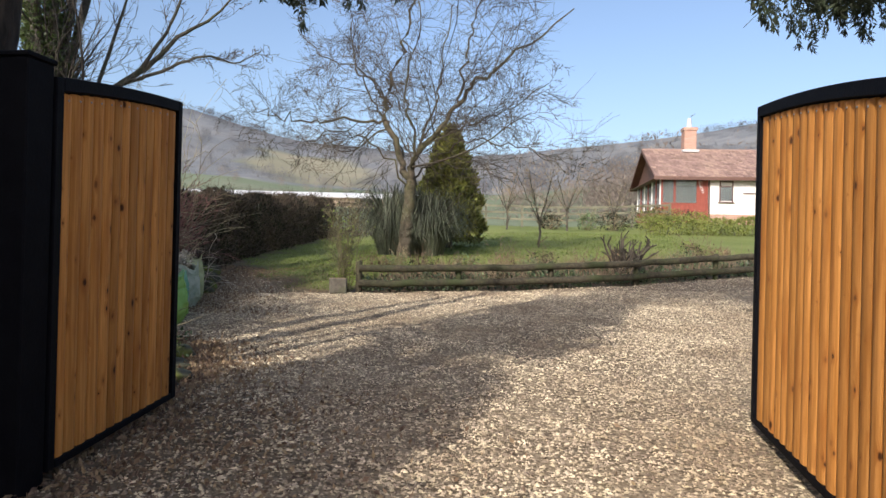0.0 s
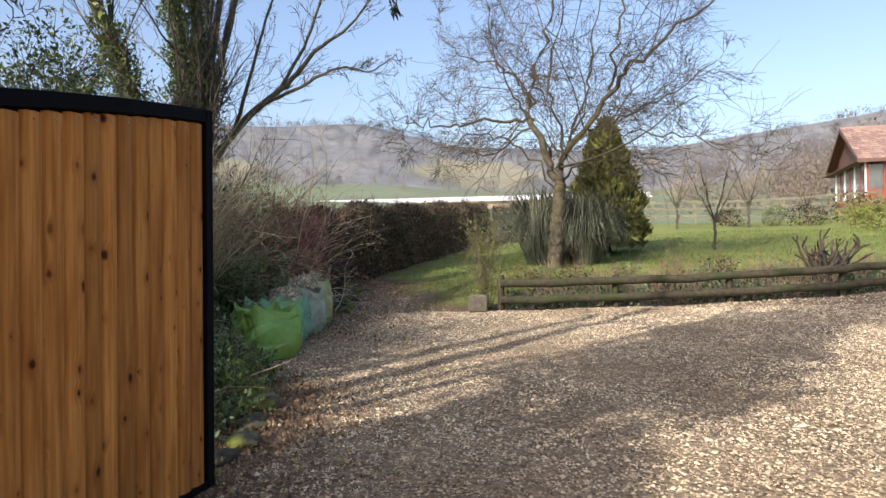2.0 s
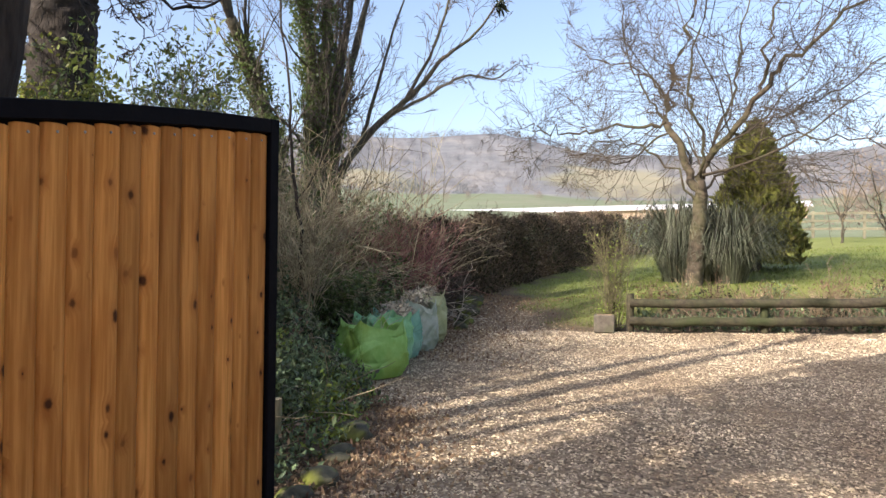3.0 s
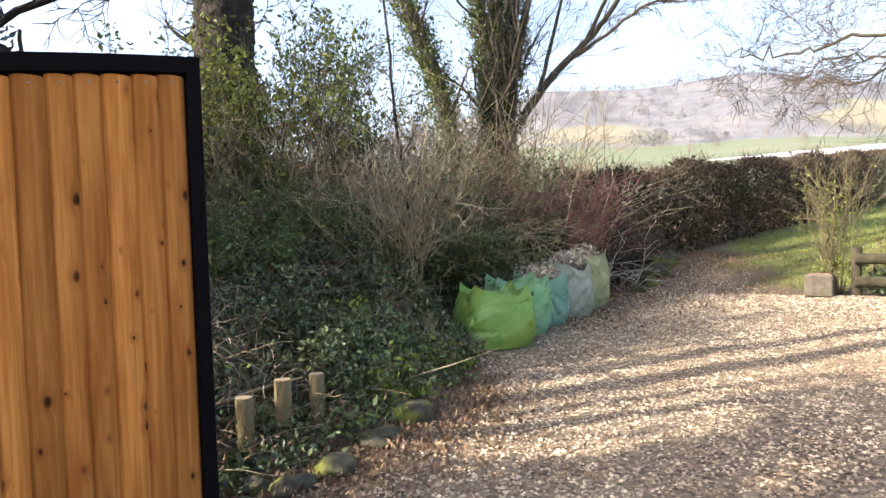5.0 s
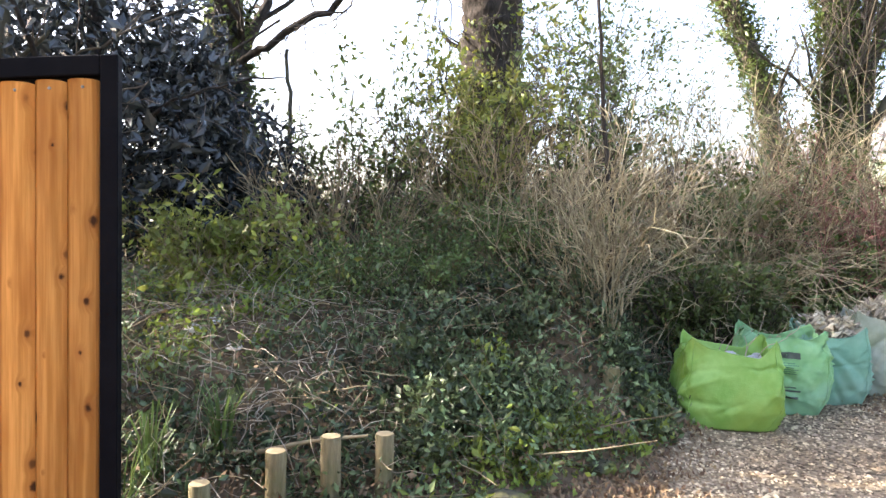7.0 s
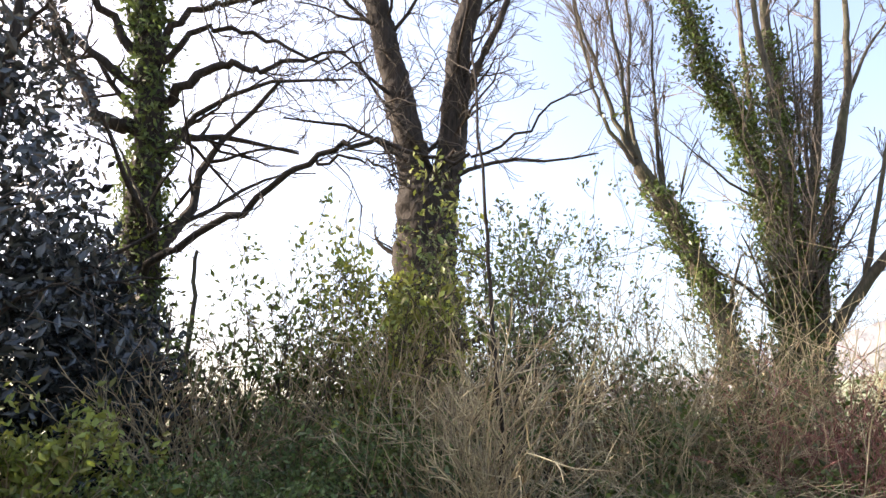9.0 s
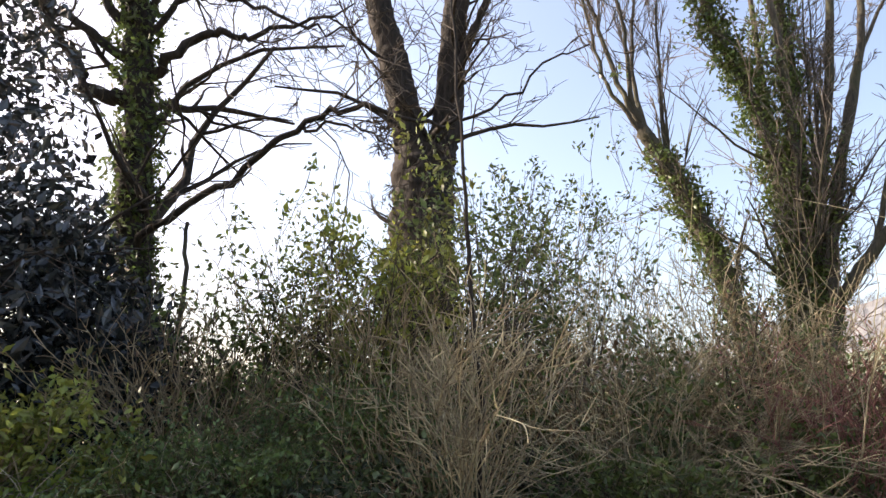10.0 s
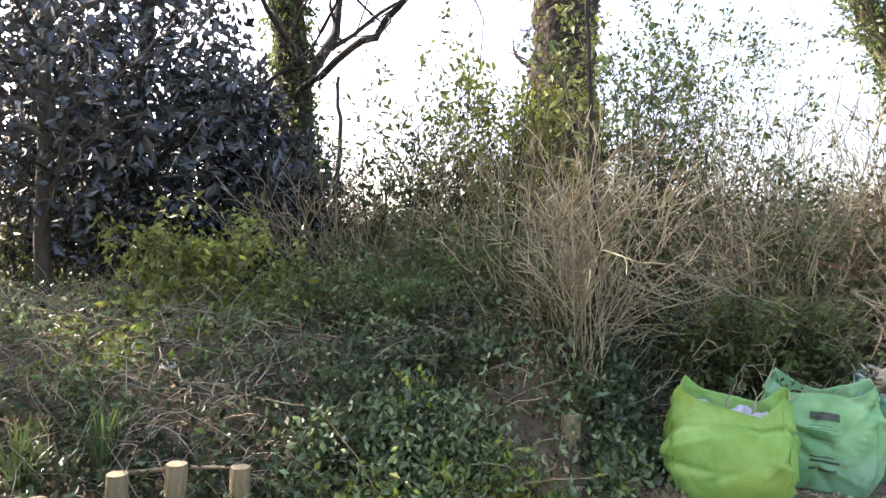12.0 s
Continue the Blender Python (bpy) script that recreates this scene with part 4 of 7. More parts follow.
        for q in ((0, 1, 2, 3), (7, 6, 5, 4), (0, 4, 5, 1), (1, 5, 6, 2), (2, 6, 7, 3), (3, 7, 4, 0)):
            bm.faces.new([vs[i] for i in q])
        bmesh.ops.recalc_face_normals(bm, faces=bm.faces)
        part("verge_board", bm, "brown_wood", h)
    t = Tubes()
    t.add([(XL + (XR - XL) * i / 30, yr, R + 0.02) for i in range(31)], [0.11 + 0.008 * (i % 2) for i in range(31)], 8)
    t.link("ridge_tiles", "roof_tile", h, "half-round ridge tiles with lichen")
    bm = bmesh.new()
    vs = [bm.verts.new(p) for p in ((0.06, -0.05, E - 0.02), (0.06, D + 0.05, E - 0.02), (0.06, yr, R - 0.1), (0.16, -0.05, E - 0.02), (0.16, D + 0.05, E - 0.02), (0.16, yr, R - 0.1))]
    for q in ((0, 1, 2), (5, 4, 3), (0, 3, 4, 1), (1, 4, 5, 2), (2, 5, 3, 0)):
        bm.faces.new([vs[i] for i in q])
    part("gable", bm, "brown_wood", h, "red-brown boarded gable")
    part("soffit", boxed((XL, -ov, E - 0.10), (0.06, D + ov, E - 0.07)), "brown_wood", h)
    # chimney
    cx, cy = 2.45, yr + 0.1
    ch = part("chimney", boxed((cx - 0.36, cy - 0.36, R - 0.6), (cx + 0.36, cy + 0.36, R + 1.38), 0.01), "bricks", h, "red brick chimney stack")
    part("corbel", boxed((cx - 0.42, cy - 0.42, R + 1.22), (cx + 0.42, cy + 0.42, R + 1.4), 0.01), "bricks", ch)
    part("flashing", boxed((cx - 0.48, cy - 0.55, R - 0.10), (cx + 0.48, cy + 0.48, R + 0.03)), "lead", ch, "pale lead flashing")
    t = Tubes()
    t.add([(cx, cy, R + 1.4), (cx, cy, R + 1.46), (cx, cy, R + 1.95), (cx, cy, R + 1.98), (cx, cy, R + 1.98)], [0.15, 0.16, 0.12, 0.14, 0.0], 12)
    t.link("chimney_pot", "pot_clay", ch, "whitish chimney pot")
    t = Tubes()
    t.add([(cx + 0.05, cy, R + 1.95), (cx + 0.1, cy, R + 2.14), (cx + 0.36, cy, R + 2.3)], [0.02, 0.03, 0.015], 6)
    t.link("cowl", "print", ch, "dark cowl on the pot")


bungalow()


def shed():
    x, y = -52.0, 128.0
    z = float(land_z(np.float64(x), np.float64(y))) - 0.8
    s = thing("long_shed", (x, y, z), "long low pale-roofed farm shed beyond the hedge", "shed", turn=9)
    part("shed_wall", boxed((-30, 0, -6), (42, 10, 1.6)), "shed_wall", s)
    for i in range(8):
        a = -31 + i * 9.25
        bm = bmesh.new()
        vs = [bm.verts.new(p) for p in ((a, -0.8, 1.5), (a + 9.1, -0.8, 1.5), (a + 9.1, 6, 2.9), (a, 6, 2.9), (a, -0.8, 1.35), (a + 9.1, -0.8, 1.35), (a + 9.1, 6, 2.75), (a, 6, 2.75))]
        for q in ((0, 1, 2, 3), (7, 6, 5, 4), (0, 4, 5, 1), (1, 5, 6, 2), (2, 6, 7, 3), (3, 7, 4, 0)):
            bm.faces.new([vs[k] for k in q])
        part("roof_sheet", bm, "shed_roof", s)


shed()


def field_fence():
    f = thing("field_fence", (-3.5, 34.6, gz(-3.5, 34.6)), "weathered post and rail field fence behind the lawn", "fence", turn=3)
    base = gz(-3.5, 34.6)
    c, sn = math.cos(radians(3)), math.sin(radians(3))
    at = lambda s: gz(-3.5 + c * s, 34.6 + sn * s) - base
    for i in range(7):
        s = i * 1.85
        part("post", boxed((s - 0.06, -0.05, at(s) - 0.3), (s + 0.06, 0.05, at(s) + 1.15), 0.01), "far_rail", f)
        if i < 6:
            for h in (0.35, 0.68, 1.0):
                bm = bmesh.new()
                z0, z1 = at(s) + h, at(s + 1.85) + h
                vs = [bm.verts.new(p) for p in ((s, -0.08, z0), (s + 1.85, -0.08, z1), (s + 1.85, -0.08, z1 + 0.1), (s, -0.08, z0 + 0.1), (s, -0.05, z0), (s + 1.85, -0.05, z1), (s + 1.85, -0.05, z1 + 0.1), (s, -0.05, z0 + 0.1))]
                for q in ((0, 1, 2, 3), (7, 6, 5, 4), (0, 4, 5, 1), (1, 5, 6, 2), (2, 6, 7, 3), (3, 7, 4, 0)):
                    bm.faces.new([vs[k] for k in q])
                part("rail", bm, "far_rail", f)


field_fence()


# ---- trees and shrubs of the garden ----
def bez(*pts, n=10):
    """A smooth line through few points."""
    p = np.array(pts, float)
    t = np.linspace(0, len(p) - 1, n)
    out = []
    for q in t:
        i = min(int(q), len(p) - 2)
        f = q - i
        a, b, c, d = p[max(i - 1, 0)], p[i], p[i + 1], p[min(i + 2, len(p) - 1)]
        out.append(0.5 * ((2 * b) + (c - a) * f + (2 * a - 5 * b + 4 * c - d) * f * f + (3 * b - a - 3 * c + d) * f ** 3))
    return np.array(out)


def make_tree(name, place, label, limbs, levels, bark, twig, seed, sides=10, kind="", least=0.0045, crook=0.012, clear=0.9):
    """limbs: (points from the foot, radius at its start, at its end). Returns the thing, the limbs' lines and the twig tips."""
    rng = np.random.RandomState(seed)
    x, y = place
    z = gz(x, y)
    t = thing(name, (x, y, z), label, "tree", kind=kind)
    wood, twigs, tips = Tubes(), Tubes(), []
    LEAST[0] = least
    lines = []
    for pts, r0, r1 in limbs:
        line = bez(*pts, n=3 + 4 * len(pts))
        line[1:] += rng.normal(0, crook, (len(line) - 1, 3)) * min(1.0, 0.16 / r0) * (0.25 if r0 > clear else 1)
        lines.append(line)
        grow(rng, wood, twigs, line, r0, r1, levels if r0 < clear else [], tips, sides)
    LEAST[0] = 0.0045
    wood.link("trunk", bark, t)
    if twigs.v:
        twigs.link("crown", twig, t, "fine bare twigs")
    return t, lines, np.array(tips) if tips else np.zeros((0, 3))


def wrap(rng, line, radius, n, lo=0.0, hi=1.0, thick=0.12, taper=0.45):
    """Places round a limb, for ivy."""
    m = len(line) - 1
    s = rng.uniform(lo, hi, n) * m
    i = np.minimum(s.astype(int), m - 1)
    p = line[i] + (line[i + 1] - line[i]) * (s - i)[:, None]
    a = rng.uniform(0, 2 * np.pi, n)
    r = radius * (1 - taper * s / m) + np.abs(rng.normal(0, thick, n)) * (0.5 + 0.5 * np.sin(s * 2.7 + a))
    return p + np.stack([np.cos(a) * r, np.sin(a) * r, rng.normal(0, 0.05, n)], 1)


# willow on the lawn: short trunk, wide arching bare crown
WILLOW = (-2.36, 16.75)
willow_limbs = [
    ([(0, 0, -0.2), (0.02, 0, 0.5), (0.06, 0, 1.1), (0.14, 0.02, 1.9)], 0.175, 0.13),
    ([(0.12, 0, 1.8), (-0.2, 0.1, 2.6), (-0.58, 0.15, 3.5), (-0.52, 0.2, 4.3), (-0.1, 0.2, 5.6), (0.1, 0.2, 7.0)], 0.10, 0.018),
    ([(0.14, 0, 1.85), (0.22, -0.1, 2.5), (0.7, -0.2, 3.0), (1.4, -0.3, 3.9), (1.9, -0.3, 4.45), (2.8, -0.2, 5.1), (4.0, -0.1, 6.0)], 0.085, 0.014),
    ([(-0.5, 0.15, 3.4), (-1.3, -0.1, 3.42), (-2.3, -0.3, 3.35), (-3.2, -0.4, 3.45), (-4.0, -0.5, 3.75)], 0.042, 0.01),
    ([(0.1, 0, 1.6), (-0.4, -0.3, 2.4), (-1.1, -0.5, 3.0), (-1.9, -0.6, 3.0), (-2.6, -0.7, 2.6)], 0.03, 0.009),
    ([(0.2, 0.1, 2.0), (0.9, 0.3, 2.7), (1.9, 0.2, 3.0), (3.0, 0.3, 2.75), (4.0, 0.4, 2.2)], 0.03, 0.008),
    ([(-0.5, 0.2, 3.8), (-1.0, 0.6, 4.5), (-1.7, 0.8, 5.0), (-2.6, 0.9, 5.4), (-3.2, 0.9, 6.1)], 0.03, 0.01),
    ([(1.3, -0.3, 3.8), (1.5, -0.8, 4.6), (1.7, -1.1, 5.6), (2.3, -1.3, 6.6)], 0.036, 0.011),
    ([(0.15, 0.1, 2.2), (0.25, 0.7, 3.1), (0.5, 1.3, 4.2), (0.6, 1.6, 5.6), (0.9, 1.7, 7.0)], 0.042, 0.012),
    ([(0.15, 0, 2.1), (0.3, -0.7, 2.9), (0.2, -1.2, 4.0), (0.5, -1.5, 5.4), (0.3, -1.5, 6.6)], 0.036, 0.011),
    ([(0.7, -0.2, 3.0), (1.4, 0.1, 3.3), (2.4, 0.2, 3.7), (3.4, 0.2, 4.3)], 0.03, 0.01),
    ([(-0.55, 0.15, 3.3), (-0.9, 0.0, 4.0), (-1.3, -0.3, 4.9), (-1.5, -0.4, 6.2)], 0.03, 0.01),
]
make_tree("willow_tree", WILLOW, "bare spreading willow with arching twiggy crown on the lawn", willow_limbs,
          [(12, 0.42, 58, 0.22, 0.03, 0.42, 0.1), (9, 0.55, 50, 0.22, 0.0, 0.5, 0.08), (5, 0.72, 45, 0.22, -0.03, 0.6, 0.08)], "bark_willow", "twig_willow", 11, least=0.005, crook=0.05, clear=0.15)


def pampas():
    rng = np.random.RandomState(21)
    x, y = -2.4, 17.5
    z = gz(x, y)
    p = thing("pampas_grass", (x, y, z), "large shaggy pampas grass clump behind the willow trunk", "grass clump")
    for name, o, n, s, h in (("tussock", (-0.5, 0, 0), 1700, 1.25, 1.75), ("tussock", (0.6, 0.1, 0), 1700, 1.3, 1.6), ("tussock", (0.0, 0.5, 0), 900, 1.1, 1.9)):
        v, f = blades(rng, o, n, s, h, 0.6, 0.0075, 0.3)
        link_mesh(name, v, f, "pampas", p)


pampas()


def cone_conifer(name, place, height, width, n, material, label, seed, size=0.09, bottom=0.12, flame=False):
    rng = np.random.RandomState(seed)
    x, y = place
    z = gz(x, y)
    t = thing(name, (x, y, z), label, "tree")
    w = Tubes()
    w.add([(0, 0, -0.2), (0, 0, height * 0.5), (0.02, 0, height * 0.95)], [width * 0.07, width * 0.045, 0.01], 7)
    w.link("trunk", "bark_dark", t)
    k = rng.uniform(0, 1, n) ** 0.75
    a = rng.uniform(0, 2 * np.pi, n)
    prof = np.sin(np.clip(k * 1.25 + 0.32, 0, np.pi / 2) ) * (1 - k) ** 0.62 * 1.35
    if flame:
        prof = np.sin(np.clip(k * 2.2 + 0.8, 0, np.pi / 2)) * (1 - k) ** 0.72 * 1.12
    lump = 1 + 0.13 * np.sin(a * 5 + k * 19) + 0.1 * np.sin(a * 3 - k * 31)
    r = width / 2 * prof * lump * (0.72 + 0.28 * rng.uniform(0, 1, n) ** 0.5)
    c = np.stack([np.cos(a) * r, np.sin(a) * r, height * (bottom * 0.3 + k * (1 - bottom * 0.3))], 1)
    v, f = leaf_cloud(rng, c, size, 2.2, 1.6)
    link_mesh("crown", v, f, material, t, "dense foliage sprays")
    return t


cone_conifer("conifer", (-1.78, 20.6), 3.55, 2.2, 18000, "conifer", "dense golden-green conical conifer on the lawn", 31, flame=True)
cone_conifer("fir", (14.3, 37.2), 4.7, 3.4, 9000, "fir", "grey-green ornamental fir beside the bungalow", 32, 0.14)


def twiggy(name, place, label, n, height, spread, r, twig, seed, sub=5, lift=0.02, category="shrub", parent=None, wander=0.09, tilt=0.5, group=""):
    """A shrub of many stems from one foot."""
    rng = np.random.RandomState(seed)
    x, y = place
    t = parent or thing(name, (x, y, gz(x, y)), label, category, group)
    W2, tips = Tubes(), []
    for _ in range(n):
        a = rng.uniform(0, 2 * math.pi)
        o = rng.uniform(0, 0.16) * spread
        d = np.array([math.cos(a) * tilt * spread / height, math.sin(a) * tilt * spread / height, 1.0]) * np.array([rng.uniform(0.2, 1.6)] * 2 + [1])
        T = Tubes()
        line = stem(rng, (math.cos(a) * o, math.sin(a) * o, -0.05), d, height * rng.uniform(0.6, 1.1), 7, wander, lift)
        grow(rng, W2, W2, line, r * rng.uniform(0.6, 1.2), 0.0025, [(sub, 0.38, 35, 0.1, 0.01, 0.6, 0.25), (3, 0.5, 38, 0.1, 0.0, 0.6, 0.3)], tips, 4, T)
        T.link("stem", twig, t)
    W2.link("branchwork", twig, t, "fine side twigs")["kind"] = "stuff"
    return t, np.array(tips)


# shrub in the stone trough at the fence's end
def trough_shrub():
    x, y = -3.0, 13.25
    z = gz(x, y)
    p = thing("stone_trough", (x, y, z), "small square weathered stone planter at the fence end", "planter", turn=20)
    bm = boxed((-0.17, -0.14, 0), (0.17, 0.14, 0.3), 0.02)
    part("body", bm, "stone_pot", p)
    part("soil", boxed((-0.13, -0.1, 0.28), (0.13, 0.1, 0.305)), "leaf_litter", p)
    t, tips = twiggy("upright_shrub", (-2.95, 13.55), "upright leggy shrub with sparse yellow-green leaves by the planter", 30, 1.75, 0.6, 0.012, "twig_olive", 41, 4, 0.05, tilt=0.3)
    rng = np.random.RandomState(41)
    c = np.concatenate([tips + rng.normal(0, 0.03, tips.shape), blob(rng, 500, (0, 0, 0.3), (0.34, 0.3, 0.3), 0.3), blob(rng, 220, (0, 0, 1.0), (0.3, 0.28, 0.5), 0.2)])
    leaves("foliage", rng, c, 0.022, "lime_leaf", t, "sparse yellow-green leaves")


trough_shrub()


# dark stubby clump and bed plants behind the rails
def rail_bed():
    rng = np.random.RandomState(43)
    t = thing("pruned_shrub", (3.03, 16.9, gz(3.03, 16.9)), "dark hard-pruned shrub with stubby stems behind the rail fence", "shrub")
    for _ in range(30):
        a, k = rng.uniform(0, 6.28), rng.uniform(0.1, 0.75)
        T = Tubes()
        line = stem(rng, (math.cos(a) * 0.25 * k, math.sin(a) * 0.25 * k, -0.05), (math.cos(a) * k, math.sin(a) * k, 1), rng.uniform(0.55, 1.0), 5, 0.1, 0.02)
        T.add(line, np.linspace(0.032, 0.02, len(line)), 6)
        for _ in range(3):
            p = line[rng.randint(2, len(line))]
            sub_line = stem(rng, p, (math.cos(a) * k + rng.normal(0, 0.6), math.sin(a) * k + rng.normal(0, 0.6), 0.9), rng.uniform(0.12, 0.3), 3, 0.1, 0.0)
            T.add(sub_line, np.linspace(0.018, 0.013, len(sub_line)), 5)
        T.link("stem", "twig_dark", t)
    rng = np.random.RandomState(44)
    for i, s in enumerate((0.6, 1.1, 1.7, 2.2, 2.8, 3.3, 3.8, 4.3, 4.8, 5.4, 5.9, 6.4, 6.9, 8.6, 9.2, 9.9, 10.5, 11.2, 12.0)):
        u = rng.uniform(0.35, 2.0)
        x, y = FENCE_A.x + FENCE_WAY.x * s - FENCE_WAY.y * u, FENCE_A.y + FENCE_WAY.y * s + FENCE_WAY.x * u
        b, tips = twiggy("bedding_shrub", (x, y), "low half-bare bedding shrub behind the fence rails", 15, rng.uniform(0.4, 0.75), 0.8, 0.006, ("twig_brown", "twig_tan")[i % 2], 60 + i, 3, 0.0, group="bedding shrubs")
        c = blob(rng, 260, (0, 0, 0.16), (0.42, 0.36, 0.22), 0.3)
        leaves("foliage", rng, c, 0.028, ("leaf_litter", "cover", "hedge_leaf")[i % 3], b)
    # low plants at the fence foot
    pts = []
    for _ in range(70):
        s, u = rng.uniform(0.2, 16), rng.uniform(0.0, 1.3)
        x, y = FENCE_A.x + FENCE_WAY.x * s - FENCE_WAY.y * u, FENCE_A.y + FENCE_WAY.y * s + FENCE_WAY.x * u
        c = blob(rng, 55, (x, y, gz(x, y) + 0.06), (0.2, 0.2, 0.12), 0.2)
        pts.append(c)
    ob = leaves("bed_plants", rng, np.concatenate(pts), 0.028, "cover")
    tagged(ob, "low green bed plants along the fence foot", "plants", kind="stuff")


rail_bed()


def clipped_hedge(name, line, height, depth, n, size, material, label, seed, stems="twig_dark", uneven=0.12, wild=0):
    """A hedge along a line of (x, y): leaves on a lumpy box, twigs inside."""
    rng = np.random.RandomState(seed)
    p = np.array(line, float)
    seg = np.linalg.norm(np.diff(p, axis=0), axis=1)
    cum = np.concatenate([[0], np.cumsum(seg)])
    L = cum[-1]

    def place(s):
        i = np.clip(np.searchsorted(cum, s) - 1, 0, len(seg) - 1)
        f = ((s - cum[i]) / seg[i])[:, None]
        q = p[i] + (p[i + 1] - p[i]) * f
        w = (p[i + 1] - p[i]) / seg[i][:, None]
        return q, np.stack([-w[:, 1], w[:, 0]], 1)

    x0, y0 = p[0]
    t = thing(name, (x0, y0, gz(x0, y0)), label, "hedge")
    s = rng.uniform(0, L, n)
    ring = rng.uniform(0, 1, n)
    a = height / (2 * height + depth)
    side = np.where(ring < a, -1.0, np.where(ring > 1 - a, 1.0, (ring - 0.5) / (0.5 - a)))
    hh = np.where(ring < a, ring / a, np.where(ring > 1 - a, (1 - ring) / a, 1.0))
    q, nrm = place(s)
    lump = 1 + uneven * (np.sin(s * 2.1 + hh * 3) + np.sin(s * 5.3 + hh * 7 + 1) * 0.6 + np.sin(s * 0.7) * 0.5)
    off = side * depth / 2 * lump * (1 - 0.25 * (hh > 0.9)) + rng.normal(0, 0.05, n)
    h2 = hh * height * (0.97 + 0.5 * uneven * (np.sin(s * 1.7) + 0.7 * np.sin(s * 4.1 + 2))) + rng.normal(0, 0.05, n)
    inn = np.where(rng.uniform(0, 1, n) < 0.42, rng.uniform(0, 1, n), rng.uniform(0, 1, n) ** 2 * 0.25)
    off = off * (1 - inn)
    h2 = np.where(inn > 0.3, rng.uniform(0.05, 0.97, n) * h2 / np.maximum(hh, 0.2) * 0.9, h2)
    h2 = np.minimum(h2, height * 1.12)
    xy = q + nrm * off[:, None]
    zz = ground_z(xy[:, 0], xy[:, 1]) + np.maximum(h2, 0.03)
    c = np.stack([xy[:, 0] - x0, xy[:, 1] - y0, zz - gz(x0, y0)], 1)
    v, f = leaf_cloud(rng, c, size, 1.7, 0.4)
    link_mesh("foliage", v, f, material, t)
    T = Tubes()
    for sv in np.arange(0.1, L, 0.22 if L < 40 else 0.4):
        b, nb = place(np.array([sv]))
        o = b[0] + nb[0] * rng.uniform(-0.3, 0.3) * depth
        z = gz(*o)
        pts = stem(rng, (o[0] - x0, o[1] - y0, z - gz(x0, y0)), (rng.normal(0, 0.25), rng.normal(0, 0.25), 1), height * rng.uniform(0.85, 1.1), 6, 0.12, 0.02)
        grow(rng, T, T, pts, 0.012, 0.003, [(6, 0.35, 45, 0.12, 0.0, 0.5, 0.2)], [], 4)
    T.link("branchwork", stems, t, "bare brown stems")["kind"] = "stuff"
    if wild:
        T = Tubes()
        pick = rng.choice(np.nonzero((inn < 0.25) & (side < 0.6))[0], wild)
        for i in pick:
            d = np.array([-side[i] * -nrm[i, 0] * 0.5, side[i] * nrm[i, 1] * 0.5, 0.9]) + rng.normal(0, 0.45, 3)
            T.add(stem(rng, c[i] - d * 0.12, d, rng.uniform(0.2, 0.5), 3, 0.2, 0.0), [0.0055, 0.005, 0.004, 0.0025], 3)
        T.link("outer_growth", "twig_hedge", t, "fine brown twigs all over the face")["kind"] = "stuff"
    return t


clipped_hedge("boundary_hedge", [(-6.7, 12.4), (-7.4, 16.5), (-8.0, 21), (-8.6, 26), (-9.0, 31)], 1.75, 1.0, 50000, 0.045, "hedge_leaf", "long dark brown-green boundary hedge beside the lawn", 51, uneven=0.1, wild=6500)
clipped_hedge("back_hedge", [(-8.6, 31.6), (-4.2, 33.0)], 1.6, 0.8, 6000, 0.05, "hedge_leaf", "thin brown hedge closing the back of the lawn", 52, wild=1800)
clipped_hedge("box_hedge", [(5.2, 27.6), (8.5, 28.4), (12.5, 29.2), (17, 30)], 0.62, 1.2, 12000, 0.05, "box_leaf", "low yellow-green clipped hedge before the bungalow", 53, uneven=0.3)


def lawn_saplings():
    for i, (x, y, h, s) in enumerate(((1.0, 21.0, 2.3, 1.6), (-0.4, 30.5, 2.6, 2.0), (2.3, 31, 2.7, 2.4), (4.6, 33, 2.0, 1.5))):
        limbs = [([(0, 0, -0.1), (0.02, 0, h * 0.22), (0, 0, h * 0.4)], 0.04 + 0.01 * i, 0.035)]
        for q in range(6):
            a = q * 1.05 + i
            limbs.append(([(0, 0, h * 0.3 + 0.03 * q), (math.cos(a) * s * 0.2, math.sin(a) * s * 0.2, h * 0.6), (math.cos(a) * s * 0.45, math.sin(a) * s * 0.45, h)], 0.022, 0.006))
        make_tree("fruit_tree", (x, y), "small bare fruit tree on the lawn", limbs, [(6, 0.4, 40, 0.1, 0.03, 0.5, 0.2), (4, 0.5, 40, 0.1, 0.0, 0.5, 0.2)], "bark_grey", "twig_tan", 70 + i)
    rng = np.random.RandomState(75)
    spots = [(4.4, 31.5, 0.8, 1.0, "hedge_leaf"), (3.3, 32.5, 0.5, 1.0, "cover"), (6.2, 33.0, 1.1, 1.2, "hedge_leaf"), (7.2, 35.2, 1.2, 1.1, "box_leaf"), (8.4, 36.8, 0.9, 0.8, "hedge_leaf"), (6.0, 30.3, 0.8, 0.9, "box_leaf"), (9.5, 37.6, 0.8, 0.7, "lime_leaf"), (1.6, 32.6, 0.6, 0.8, "hedge_leaf")]
    for i, (x, y, r, h, mt) in enumerate(spots):
        t, tips = twiggy("border_shrub", (x, y), "rounded half-bare border shrub near the bungalow", 14, h * 1.1, r * 1.5, 0.012, "twig_tan", 80 + i, 4, 0.0, group="border shrubs")
        leaves("foliage", rng, blob(rng, 700, (0, 0, h * 0.45), (r, r, h * 0.5), 0.4), 0.05, mt, t)


lawn_saplings()


# ---- trees on the bank ----
ivy_rng = np.random.RandomState(90)

